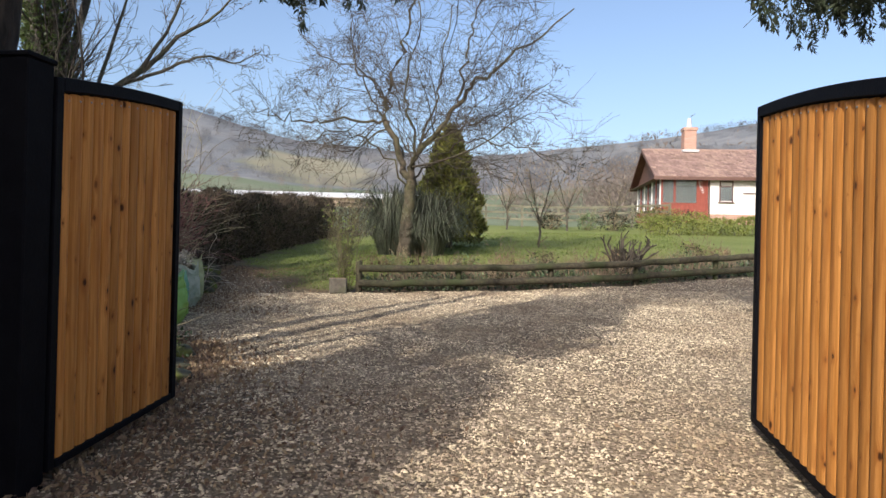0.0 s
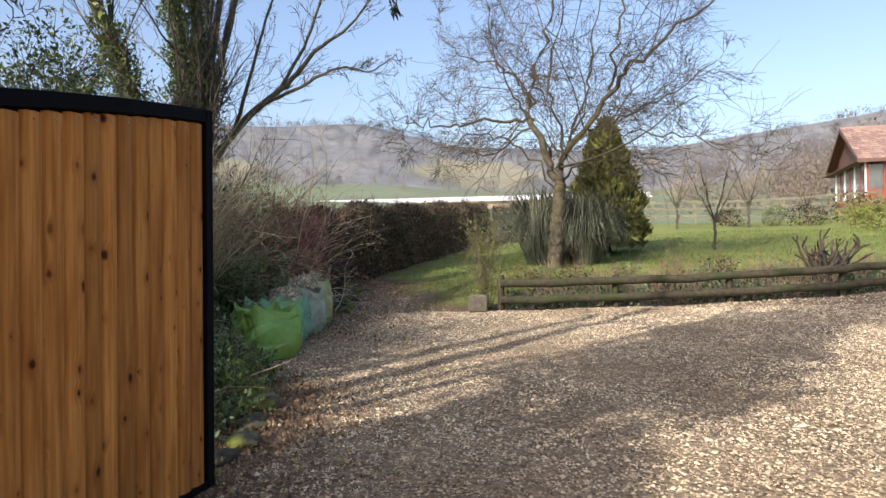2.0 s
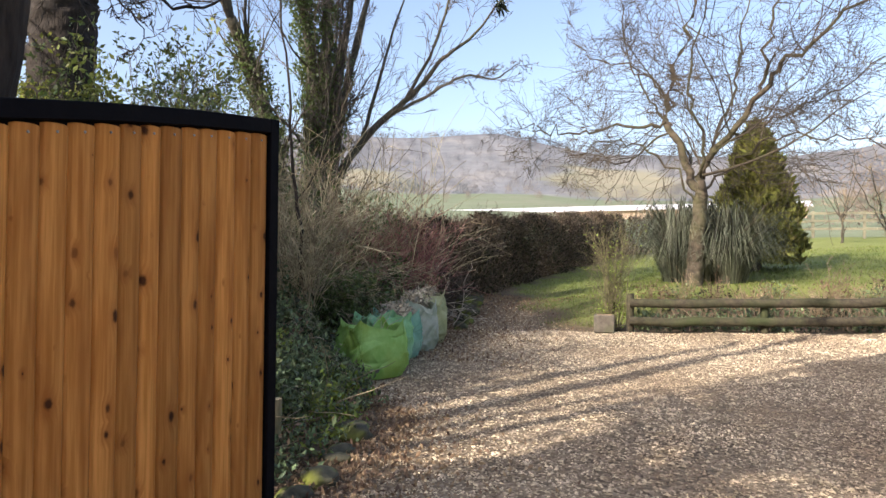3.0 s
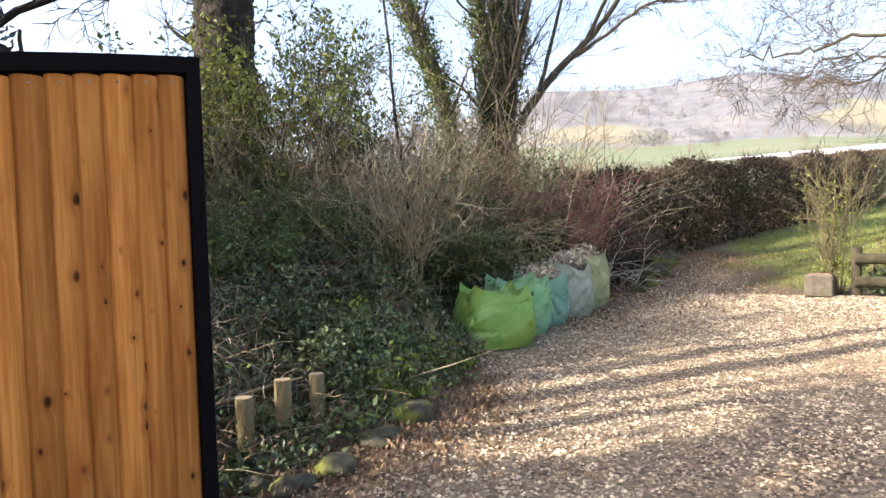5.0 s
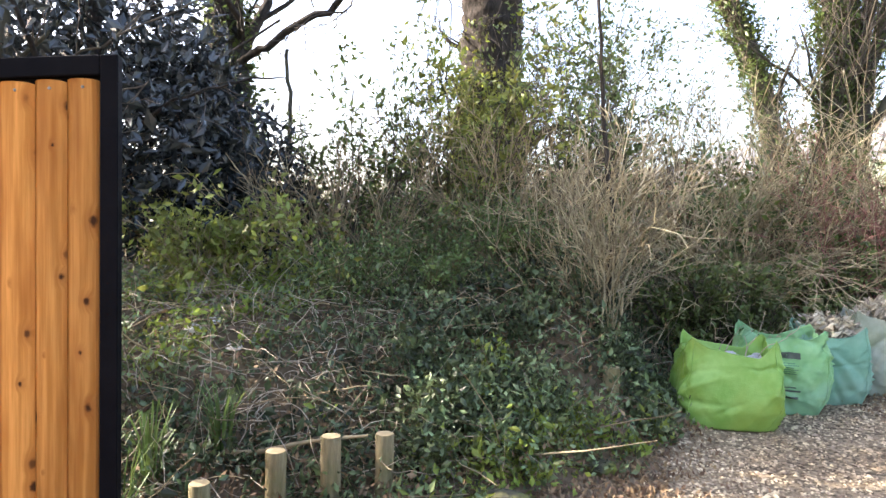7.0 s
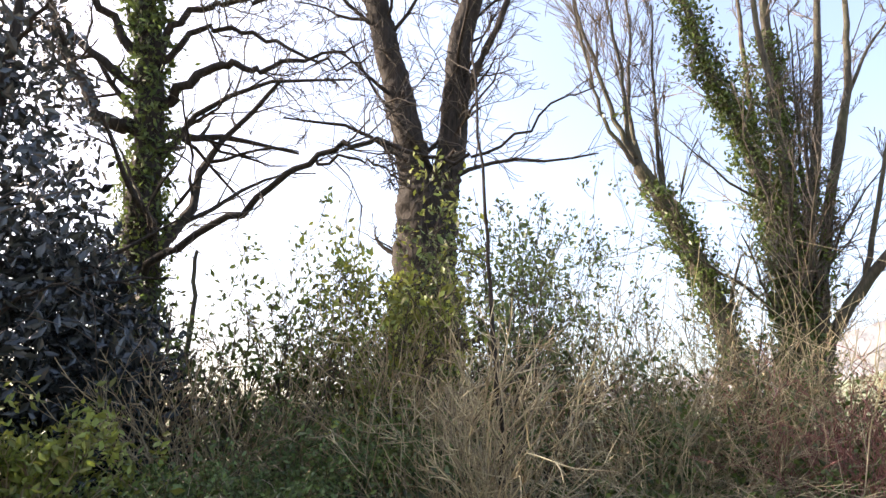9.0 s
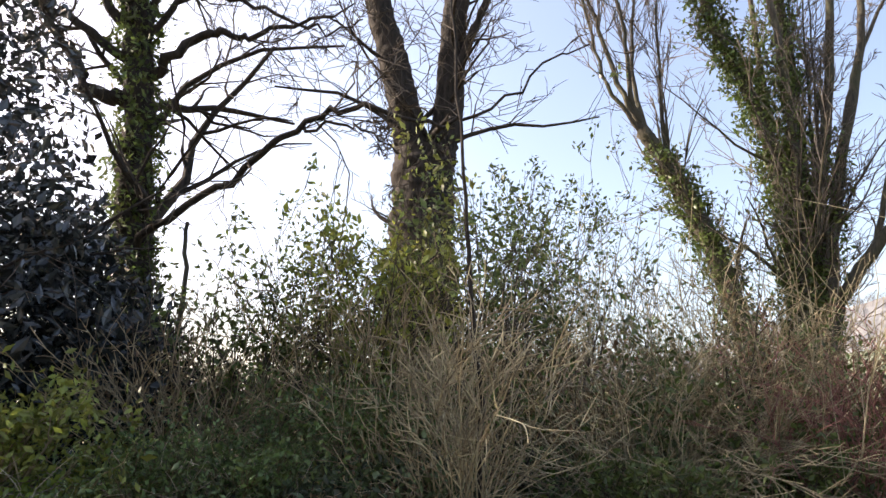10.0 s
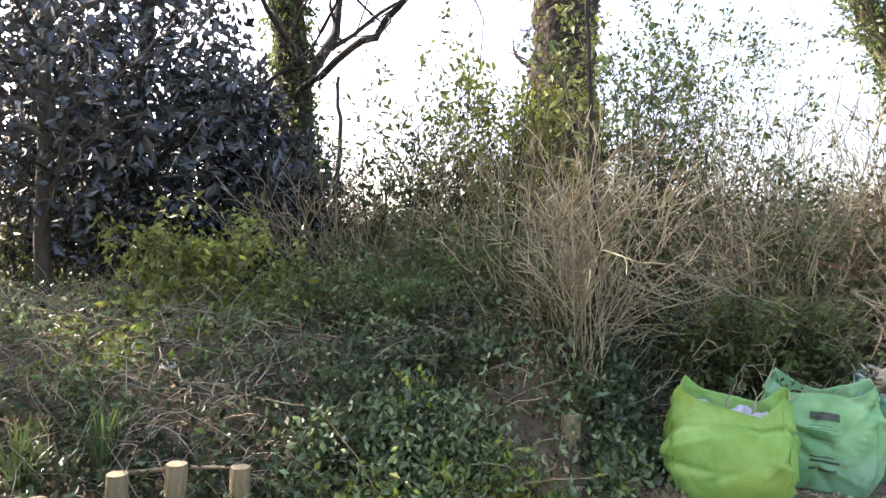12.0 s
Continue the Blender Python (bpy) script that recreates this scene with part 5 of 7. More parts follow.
# twin-stemmed tree with ivy round its foot
t1_limbs = [
    ([(0, 0, -0.4), (0.0, 0.02, 1.0), (0.02, 0.0, 2.4), (0.03, 0.0, 4.1)], 0.41, 0.43),
    ([(0.03, -0.10, 3.6), (0.02, -0.30, 4.8), (0, -0.72, 6.4), (0, -1.15, 8.2), (0, -1.5, 10.5)], 0.26, 0.12),
    ([(0.03, 0.14, 3.6), (0.0, 0.34, 4.8), (0.0, 0.45, 6.6), (0.05, 0.9, 8.4), (0.05, 1.2, 10.5)], 0.24, 0.12),
    ([(0.1, 0.3, 4.9), (0.3, 0.7, 6.0), (0.4, 1.2, 7.4), (0.5, 1.5, 9.6)], 0.08, 0.03),
]
t1, t1_lines, _ = make_tree("twin_stem_tree", (-8.8, 7.25), "tall twin-stemmed bare tree with furrowed bark and ivy on its foot", t1_limbs,
                            [(17, 0.28, 52, 0.2, 0.06, 0.2, 0.1), (8, 0.5, 46, 0.2, 0.02, 0.5, 0.12), (3, 0.5, 42, 0.2, 0.0, 0.55, 0.2)], "bark_dark", "twig_dark", 91, 12, least=0.006)
leaves("ivy", ivy_rng, np.concatenate([wrap(ivy_rng, t1_lines[0], 0.41, 11500, 0.05, 0.71, 0.12, 0.0), wrap(ivy_rng, t1_lines[0], 0.41, 300, 0.7, 0.85, 0.08, 0.0)]), 0.046, "ivy_sunlit", t1, "ivy sleeve with sunlight painted into its yellow-green")

# many-stemmed ivy-clad tree at the hedge's end
t2_limbs = [
    ([(0, 0, -0.4), (0.02, 0, 0.8), (0.0, 0.06, 2.3)], 0.38, 0.30),
    ([(-0.05, -0.1, 1.6), (0, -0.12, 2.9), (0, -0.22, 4.5), (0, -0.56, 6.0), (0, -1.0, 7.05), (0, -1.34, 8.5), (0, -1.6, 10)], 0.15, 0.05),
    ([(0, 0, 1.9), (0, -0.04, 3.2), (0, 0.16, 5.3), (0.05, 0.12, 7.2), (0, 0.12, 8.6), (0, 0.1, 11)], 0.17, 0.05),
    ([(0.05, 0.1, 1.9), (0.05, 0.2, 3.4), (0.1, 0.69, 5.8), (0.1, 1.1, 8.6), (0.1, 1.3, 11)], 0.12, 0.035),
    ([(0.1, 0.22, 1.9), (0.1, 0.47, 3.57), (0.1, 0.94, 5.3), (0.15, 1.4, 7.1), (0.1, 1.62, 8.7), (0.1, 1.7, 10.5)], 0.11, 0.03),
    ([(0.12, 0.15, 1.8), (0.2, 0.61, 2.86), (0.6, 1.25, 3.8), (1.2, 1.75, 4.5), (1.8, 2.05, 5.3), (2.5, 2.4, 5.9), (3.1, 2.6, 6.7)], 0.11, 0.015),
    ([(0.75, 1.4, 4.0), (1.6, 1.6, 4.35), (2.6, 1.75, 4.75), (3.4, 1.8, 4.6), (4.0, 1.8, 4.9)], 0.05, 0.008),
    ([(1.1, 1.65, 4.4), (1.7, 1.9, 5.6), (2.1, 2.1, 7.0), (2.2, 2.3, 8.2)], 0.05, 0.012),
    ([(0.35, 0.9, 3.2), (0.6, 1.2, 4.6), (0.9, 1.5, 6.2), (1.3, 1.9, 7.8)], 0.055, 0.012),
    ([(0.1, 0.9, 5.2), (0.1, 1.19, 6.3), (0.1, 1.84, 7.6), (0.1, 2.58, 8.6)], 0.06, 0.015),
    ([(-0.2, 0.1, 1.9), (-0.4, 0.1, 4), (-0.5, 0.0, 6.5), (-0.7, 0.1, 9.5)], 0.11, 0.03),
    ([(0.1, -0.05, 1.7), (0.2, -0.1, 3.4), (0.25, -0.05, 5.6), (0.25, -0.2, 8.2), (0.2, -0.3, 11)], 0.10, 0.03),
]
shoot_rng = np.random.RandomState(96)
for _ in range(7):
    sx, sy = shoot_rng.normal(0.1, 0.15), shoot_rng.normal(0.25, 0.3)
    top = shoot_rng.uniform(6, 9)
    t2_limbs.append(([(sx * 0.6, sy * 0.6, 1.7), (sx, sy, 3.2), (sx * 1.3, sy * 1.5, 5.5), (sx * 1.5, sy * 2.0, top)], shoot_rng.uniform(0.03, 0.05), 0.01))
t2, t2_lines, _ = make_tree("ivy_clad_tree", (-9.4, 13.05), "tall many-stemmed bare tree with ivied limbs at the hedge end", t2_limbs,
                            [(9, 0.24, 34, 0.16, 0.08, 0.26, 0.1), (7, 0.5, 36, 0.18, 0.04, 0.45, 0.12), (3, 0.55, 36, 0.2, 0.0, 0.55, 0.15)], "bark_grey", "twig_grey", 92, 12, least=0.007)
leaves("ivy", ivy_rng, np.concatenate([wrap(ivy_rng, t2_lines[k], r, n, 0.0, hi, th) for k, r, n, hi, th in ((1, 0.22, 9500, 0.95, 0.18), (2, 0.20, 3900, 0.7, 0.11), (3, 0.16, 1900, 0.45, 0.12), (4, 0.15, 1000, 0.35, 0.1), (10, 0.16, 3600, 0.8, 0.16), (11, 0.13, 1500, 0.6, 0.1), (0, 0.42, 1500, 1.0, 0.12))]), 0.044, "ivy", t2, "dark green ivy")

# leaning pale tree between them
t3_limbs = [
    ([(0, 0, -0.4), (-0.02, -0.3, 1.3), (0, -0.65, 2.68), (0, -0.92, 3.5), (0, -1.34, 4.4), (0, -1.82, 5.17)], 0.20, 0.11),
    ([(0, -1.8, 5.1), (0, -2.21, 6.1), (0, -2.51, 7.15), (0, -2.83, 8.3), (0, -3.0, 10)], 0.055, 0.014),
    ([(0, -1.66, 4.9), (0, -1.96, 5.7), (0, -2.04, 6.95), (0, -2.22, 8.3), (0, -2.3, 10)], 0.055, 0.014),
    ([(0, -1.41, 4.6), (0, -1.49, 5.6), (0, -1.45, 7.0), (0, -1.41, 8.3)], 0.045, 0.012),
    ([(0, -1.7, 5.0), (-0.1, -1.9, 6.2), (-0.1, -1.8, 7.6), (-0.1, -1.85, 9)], 0.05, 0.012),
    ([(0, -1.8, 5.1), (0.1, -2.4, 5.9), (0.1, -2.7, 7.2), (0.1, -2.9, 8.6)], 0.045, 0.012),
]
t3, t3_lines, _ = make_tree("leaning_tree", (-9.6, 12.6), "leaning pale bare tree with upright broom-like twigs", t3_limbs,
                            [(18, 0.28, 26, 0.08, 0.10, 0.3, 0.3), (8, 0.5, 24, 0.1, 0.05, 0.45, 0.15)], "bark_grey", "twig_grey", 93, 10, least=0.007)
leaves("ivy", ivy_rng, wrap(ivy_rng, t3_lines[0], 0.28, 5200, 0.1, 0.9, 0.18, 0.4), 0.04, "ivy", t3, "yellowish ivy up the leaning stem")

# dark ivied tree with the long bare bough
ta_limbs = [
    ([(0, 0.1, -0.4), (0.05, 0.03, 1.4), (0.1, -0.04, 2.3), (0.1, -0.15, 3.45), (0.1, -0.24, 4.6), (0.1, -0.38, 5.85), (0.1, -0.6, 6.75), (0.1, -0.8, 9)], 0.28, 0.10),
    ([(0.1, -0.1, 2.42), (0.3, -0.04, 2.55), (0.6, 0.61, 2.85), (1.0, 1.42, 3.33), (1.3, 2.06, 3.74), (1.5, 2.69, 3.83), (1.6, 3.31, 3.68), (1.7, 3.85, 3.7), (1.8, 4.52, 4.18), (1.9, 5.14, 4.53)], 0.058, 0.008),
    ([(1.3, 2.06, 3.72), (1.5, 2.5, 3.66), (1.6, 2.9, 3.45), (1.7, 3.2, 3.15)], 0.022, 0.006),
    ([(0.1, -0.25, 4.5), (0.2, -0.79, 4.6), (0.2, -1.23, 5.23), (0.2, -1.56, 5.9), (0.2, -1.91, 6.7)], 0.11, 0.03),
    ([(0.1, -0.4, 5.4), (0.2, -1.0, 6.1), (0.3, -1.42, 6.44), (0.3, -1.9, 6.6), (0.4, -2.5, 6.5)], 0.07, 0.012),
    ([(0.1, -0.3, 4.9), (0.3, -1.21, 5.57), (0.4, -1.9, 5.8), (0.5, -2.7, 6.1)], 0.07, 0.012),
    ([(0.1, -0.2, 4.7), (0.3, 0.29, 5.12), (0.4, 0.78, 5.4), (0.5, 1.17, 5.24), (0.6, 1.83, 5.4), (0.7, 2.5, 5.6)], 0.075, 0.01),
    ([(0.1, -0.4, 5.6), (0.2, 0.18, 6.25), (0.3, 0.85, 6.37), (0.4, 1.7, 6.6), (0.5, 2.5, 6.4)], 0.06, 0.01),
    ([(0.1, -0.3, 5.0), (0.2, 0.01, 5.7), (0.3, 0.43, 5.94), (0.4, 1.28, 5.76), (0.5, 1.98, 5.44), (0.6, 2.6, 5.5)], 0.055, 0.01),
    ([(0.1, -0.55, 6.6), (0.2, 0.2, 7.2), (0.4, 1.2, 7.5), (0.5, 2.4, 7.4)], 0.06, 0.01),
]
ta, ta_lines, _ = make_tree("ivied_ash_tree", (-8.0, 3.8), "dark ivied bare tree with one long bough reaching sideways", ta_limbs,
                            [(9, 0.36, 52, 0.26, 0.03, 0.38, 0.3), (7, 0.5, 48, 0.26, 0.02, 0.55, 0.15), (4, 0.5, 44, 0.24, 0.0, 0.6, 0.15)], "bark_dark", "twig_dark", 94, 12, least=0.006, crook=0.035)
leaves("ivy", ivy_rng, wrap(ivy_rng, ta_lines[0], 0.29, 7000, 0.0, 0.85, 0.14), 0.044, "ivy", ta, "dark ivy on the trunk")


# slim bare stems standing free among the shrubs
slim = [([(0, 0, -0.2), (-0.02, -0.03, 1.0), (0.02, 0.02, 1.9), (0.0, -0.03, 2.72)], 0.045, 0.022)]
make_tree("dead_sapling", (-7.4, 4.55), "dead snapped-off grey sapling under the long bough", slim, [(3, 0.12, 50, 0.12, 0.02, 0.4, 0.35)], "bark_grey", "twig_grey", 99)
slim = [([(0, 0, -0.1), (0.02, 0.0, 0.9), (-0.08, -0.06, 1.9), (-0.1, -0.12, 2.9), (-0.3, -0.2, 4.2)], 0.026, 0.008)]
make_tree("bare_sapling", (-4.25, 7.5), "slim dark bare sapling rising through the pale shrub", slim, [(7, 0.2, 40, 0.12, 0.03, 0.4, 0.35)], "bark_dark", "twig_dark", 97)
slim = [([(0, 0, -0.2), (0.03, -0.05, 1.2), (0.0, -0.1, 2.4), (-0.05, -0.25, 4.2)], 0.075, 0.04), ([(0, -0.05, 1.0), (0.25, 0.5, 1.5), (0.3, 1.1, 1.75)], 0.02, 0.006), ([(0, -0.1, 1.6), (0.2, 0.6, 2.0), (0.1, 1.5, 2.5)], 0.02, 0.006)]
make_tree("bare_sapling", (-4.85, 2.75), "slim brown bare stem before the dark evergreen", slim, [(7, 0.4, 45, 0.16, 0.02, 0.45, 0.2), (3, 0.5, 40, 0.14, 0.0, 0.6, 0.2)], "bark_grey", "twig_grey", 98)


slim = [([(0, 0, -0.3), (0.0, 0.05, 1.5), (0.05, 0.15, 3.0), (0.12, 0.3, 4.5), (0.1, 0.5, 7)], 0.145, 0.09)]
make_tree("yew_tree", (-2.13, 3.58), "dark red-brown tree trunk just behind the open gate", slim, [(5, 0.2, 60, 0.12, 0.0, 0.3, 0.75)], "bark_dark", "twig_dark", 100)


# big dark glossy evergreen next to the fence
def holly():
    rng = np.random.RandomState(95)
    limbs = [([(0, 0, -0.3), (0.05, 0, 1.6), (0.0, 0.05, 3.4), (0, 0, 5.2)], 0.10, 0.04)]
    for q in range(9):
        a, zz = q * 0.9, 0.7 + 0.42 * q
        ln = 2.1 - 0.14 * q
        limbs.append(([(0, 0, zz), (math.cos(a) * ln * 0.5, math.sin(a) * ln * 0.5, zz + 0.45), (math.cos(a) * ln, math.sin(a) * ln, zz + 0.6)], 0.03, 0.008))
    t, lines, tips = make_tree("holly_tree", (-5.9, 2.9), "large dark glossy-leaved evergreen with brown stem", limbs, [(6, 0.4, 45, 0.12, 0.02, 0.5, 0.2)], "bark_dark", "twig_dark", 95)
    c = np.concatenate([blob(rng, 8200, (0.0, 0.1, 1.7), (1.75, 1.6, 1.7), 0.15), blob(rng, 4600, (-0.2, -0.4, 3.9), (1.7, 1.6, 1.9), 0.15), blob(rng, 6500, (-0.6, -1.5, 1.6), (1.2, 1.2, 1.7), 0.15), blob(rng, 3000, (-1.6, -2.2, 2.0), (1.3, 1.4, 2.2), 0.2), blob(rng, 5200, (-0.5, 1.2, 0.75), (0.95, 0.85, 1.15), 0.15), blob(rng, 2400, (-0.6, 0.7, 1.9), (0.85, 0.7, 0.9), 0.2), blob(rng, 1900, (-0.5, -1.8, 3.9), (1.1, 1.1, 1.7), 0.3)])
    leaves("crown", rng, c, 0.06, "holly", t, "dark glossy leaves")


holly()


def leafy(name, place, label, clumps, n_stems, height, spread, size, material, twig, seed, category="shrub"):
    t, tips = twiggy(name, place, label, n_stems, height, spread, 0.017, twig, seed, 6, 0.03, category)
    rng = np.random.RandomState(seed + 1)
    c = [np.repeat(tips, 9, 0) + rng.normal(0, 0.045, (len(tips) * 9, 3))] if len(tips) else []
    for n, o, r in clumps:
        heads = blob(rng, max(n // 40, 6), o, r, 0.2)
        heads = heads + rng.normal(0, 0.14, heads.shape)
        c.append(np.repeat(heads, 22, 0) + rng.normal(0, 1, (len(heads) * 22, 3)) * np.array([0.065, 0.065, 0.08]))
    leaves("foliage", rng, np.concatenate(c), size, material, t)
    return t


leafy("laurel_shrub", (-4.45, 4.5), "yellow-green leafy shrub in front of the dark evergreen", [(560, (0, 0, 0.52), (0.8, 1.0, 0.42)), (300, (0.2, 0.5, 0.35), (0.6, 0.6, 0.35))], 16, 0.85, 1.3, 0.034, "laurel_lime", "twig_tan", 101)
leafy("laurel_shrub", (-6.1, 6.55), "tall slim evergreen shrub with upright leafy stems", [(1100, (0, -0.1, 0.9), (0.7, 0.7, 0.7)), (650, (0, -0.1, 1.7), (0.6, 0.6, 0.6)), (300, (0, -0.3, 2.35), (0.4, 0.45, 0.4))], 16, 2.4, 1.0, 0.038, "laurel_lime", "twig_dark", 103)
leafy("laurel_shrub", (-6.3, 5.7), "slim evergreen shrub with sparse dark leaves", [(500, (0, 0, 1.2), (0.7, 0.7, 0.7)), (260, (0, 0.1, 2.1), (0.5, 0.6, 0.5))], 14, 2.4, 1.3, 0.036, "ivy", "twig_dark", 105)
leafy("evergreen_sapling", (-6.2, 7.75), "slender evergreen sapling against the sky", [(420, (0, 0, 2.3), (0.7, 0.7, 0.6)), (260, (0, 0.1, 1.5), (0.7, 0.7, 0.6))], 10, 2.8, 1.2, 0.034, "laurel", "twig_dark", 107, "tree")
leafy("evergreen_sapling", (-9.0, 9.4), "tall evergreen sapling with a leafy top", [(520, (0, 0.0, 3.3), (0.8, 0.7, 0.42)), (260, (0, 0.35, 2.8), (0.6, 0.6, 0.5)), (420, (0, 0.3, 2.0), (1.1, 1.1, 0.8))], 20, 3.5, 1.7, 0.036, "laurel", "twig_grey", 109, "tree")
leafy("evergreen_shrub", (-5.15, 9.0), "low dense dark evergreen bush behind the garden bags", [(2600, (0, 0, 0.45), (0.55, 0.75, 0.5))], 14, 0.9, 0.9, 0.036, "laurel", "twig_dark", 147)
leafy("laurel_shrub", (-7.5, 8.2), "tall bushy evergreen shrub beside the twin-stemmed tree", [(1500, (0, 0, 1.2), (0.75, 0.75, 0.8)), (1000, (0, 0.05, 2.1), (0.6, 0.65, 0.6)), (420, (0, 0.1, 2.75), (0.4, 0.45, 0.35))], 18, 2.9, 1.2, 0.038, "laurel", "twig_dark", 141)
for px, py, hh, rr, sd in ((-4.5, 6.1, 0.42, 0.55, 131), (-4.75, 6.75, 0.5, 0.5, 133), (-4.4, 5.45, 0.36, 0.45, 135), (-5.3, 6.2, 0.7, 0.6, 137), (-5.4, 7.3, 0.7, 0.5, 139)):
    leafy("privet_shrub", (px, py), "low mid-green small-leaved shrub on the bank", [(1500, (0, 0, hh * 0.55), (rr, rr, hh * 0.6))], 12, hh * 1.25, rr * 1.6, 0.021, "privet", "twig_olive", sd)
leafy("dark_shrub", (-5.25, 8.75), "low dense dark green shrub behind the garden bags", [(3000, (0, 0, 0.45), (0.75, 0.95, 0.62))], 14, 0.9, 1.1, 0.03, "ivy", "twig_dark", 111)
leafy("dark_shrub", (-5.9, 10.6), "dense dark green shrub under the ivy-clad tree", [(2600, (0, 0, 0.6), (1.0, 1.1, 0.8))], 14, 1.2, 1.4, 0.036, "ivy", "twig_dark", 113)
twiggy("twiggy_shrub", (-4.2, 7.42), "pale straw-coloured bare shrub with many fine upright stems", 46, 1.5, 0.95, 0.0065, "twig_straw", 115, 6, 0.03, tilt=0.4, wander=0.13)
twiggy("red_stemmed_shrub", (-5.95, 11.25), "red-stemmed bare dogwood shrub", 80, 2.0, 1.6, 0.009, "twig_red", 117, 7, 0.0, tilt=0.6)
twiggy("bramble_mound", (-6.1, 9.2), "tangled mound of tan bramble stems", 92, 2.1, 3.0, 0.008, "twig_straw", 119, 6, -0.12, wander=0.18, tilt=0.6)
twiggy("bramble_mound", (-7.2, 10.5), "tangled tan bramble and bare stems under the trees", 70, 2.3, 3.2, 0.008, "twig_tan", 121, 6, -0.08, wander=0.18, tilt=0.6)
twiggy("bare_thicket", (-6.2, 12.9), "bare brown thicket before the hedge", 50, 1.3, 2.2, 0.009, "twig_dark", 123, 6, -0.03, wander=0.14, tilt=0.6)


def brush_heap():
    """Dead boughs thrown down at the hedge's end."""
    rng = np.random.RandomState(128)
    x, y = -5.75, 12.1
    t = thing("brush_heap", (x, y, gz(x, y)), "heap of bleached dead boughs by the hedge end", "branches")
    for i in range(16):
        T = Tubes()
        a = rng.uniform(0, 6.28)
        line = stem(rng, (math.cos(a) * 0.4, math.sin(a) * 0.5, 0.03), (rng.normal(0, 0.6), rng.normal(0, 0.8), rng.uniform(0.5, 1.2)), rng.uniform(0.6, 1.4), 7, 0.16, -0.08)
        grow(rng, T, T, line, 0.013, 0.004, [(4, 0.4, 45, 0.14, -0.02, 0.55, 0.3)], [], 5, T)
        T.link("bough", "twig_bleached", t)


brush_heap()
twiggy("bare_thicket", (-5.6, 5.4), "bare brown thicket among the evergreens", 45, 1.5, 2.0, 0.008, "twig_tan", 125, 5, -0.02, wander=0.14, tilt=0.6)
twiggy("bare_thicket", (-5.6, 6.9), "dim thicket of bare stems behind the pale shrub", 45, 1.7, 1.8, 0.008, "twig_tan", 127, 5, -0.02, wander=0.12, tilt=0.5)


def back_screen():
    """Thick undergrowth that closes the back of the bank."""
    rng = np.random.RandomState(130)
    pts, tw = {"ivy": [], "laurel": [], "leaf_litter": []}, {"twig_dark": Tubes(), "twig_straw": Tubes()}
    for y in np.arange(-0.5, 12.7, 0.42):
        for row in (-9.2, -8.2, -7.4, -6.8, -6.3):
            x = row + rng.normal(0, 0.25)
            top = 2.55 + 0.25 * math.sin(y * 1.3 + row) + 0.3 * float(ramp01(y, 7.5, 9.0)) * (1 - float(ramp01(y, 11, 12.5))) + rng.normal(0, 0.15) - 0.5 * float(ramp01(y, 11.5, 13.5))
            h = max(top - gz(x, y), 0.5)
            material = rng.choice(["ivy", "laurel", "leaf_litter"], p=[0.38, 0.38, 0.24] if y < 8 else [0.25, 0.42, 0.33])
            pts[material].append(blob(rng, 430, (x, y, gz(x, y) + h * 0.45), (0.5, 0.5, h * 0.56), 0.1))
            for _ in range(4):
                line = stem(rng, (x + rng.normal(0, 0.3), y + rng.normal(0, 0.3), gz(x, y)), (rng.normal(0, 0.35), rng.normal(0, 0.35), 1), h * 1.3, 6, 0.17, -0.01)
                T = tw["twig_straw" if rng.uniform() < (0.45 if y < 8 else 0.8) else "twig_dark"]
                grow(rng, T, T, line, 0.009, 0.003, [(6, 0.4, 45, 0.14, 0.0, 0.5, 0.2)], [], 4)
    for material, name, label in (("ivy", "undergrowth", "dense dark ivy undergrowth at the back of the bank"), ("laurel", "evergreen_undergrowth", "mid-green evergreen undergrowth at the back of the bank"), ("leaf_litter", "dead_undergrowth", "brown dead leaves hanging in the undergrowth")):
        ob = leaves(name, rng, np.concatenate(pts[material]), 0.038 if material != "leaf_litter" else 0.03, material)
        tagged(ob, label, "undergrowth", kind="stuff")
    for material, label in (("twig_dark", "tangle of dark bare stems in the undergrowth"), ("twig_straw", "tangle of tan bare stems in the undergrowth")):
        tagged(tw[material].link("undergrowth_stems", material), label, "undergrowth", kind="stuff")


back_screen()


# ---- evergreens over the gateway, which shade the drive ----
def spray_points(rng, tip, length, n):
    """Places along one hanging conifer spray, thick above and pointed below."""
    k = rng.uniform(0, 1, n)
    r = 0.055 * (1 - k) ** 0.7 + 0.008
    a = rng.uniform(0, 2 * np.pi, n)
    return np.stack([tip[0] + np.cos(a) * r + 0.06 * k, tip[1] + np.sin(a) * r, tip[2] - length * k], 1)


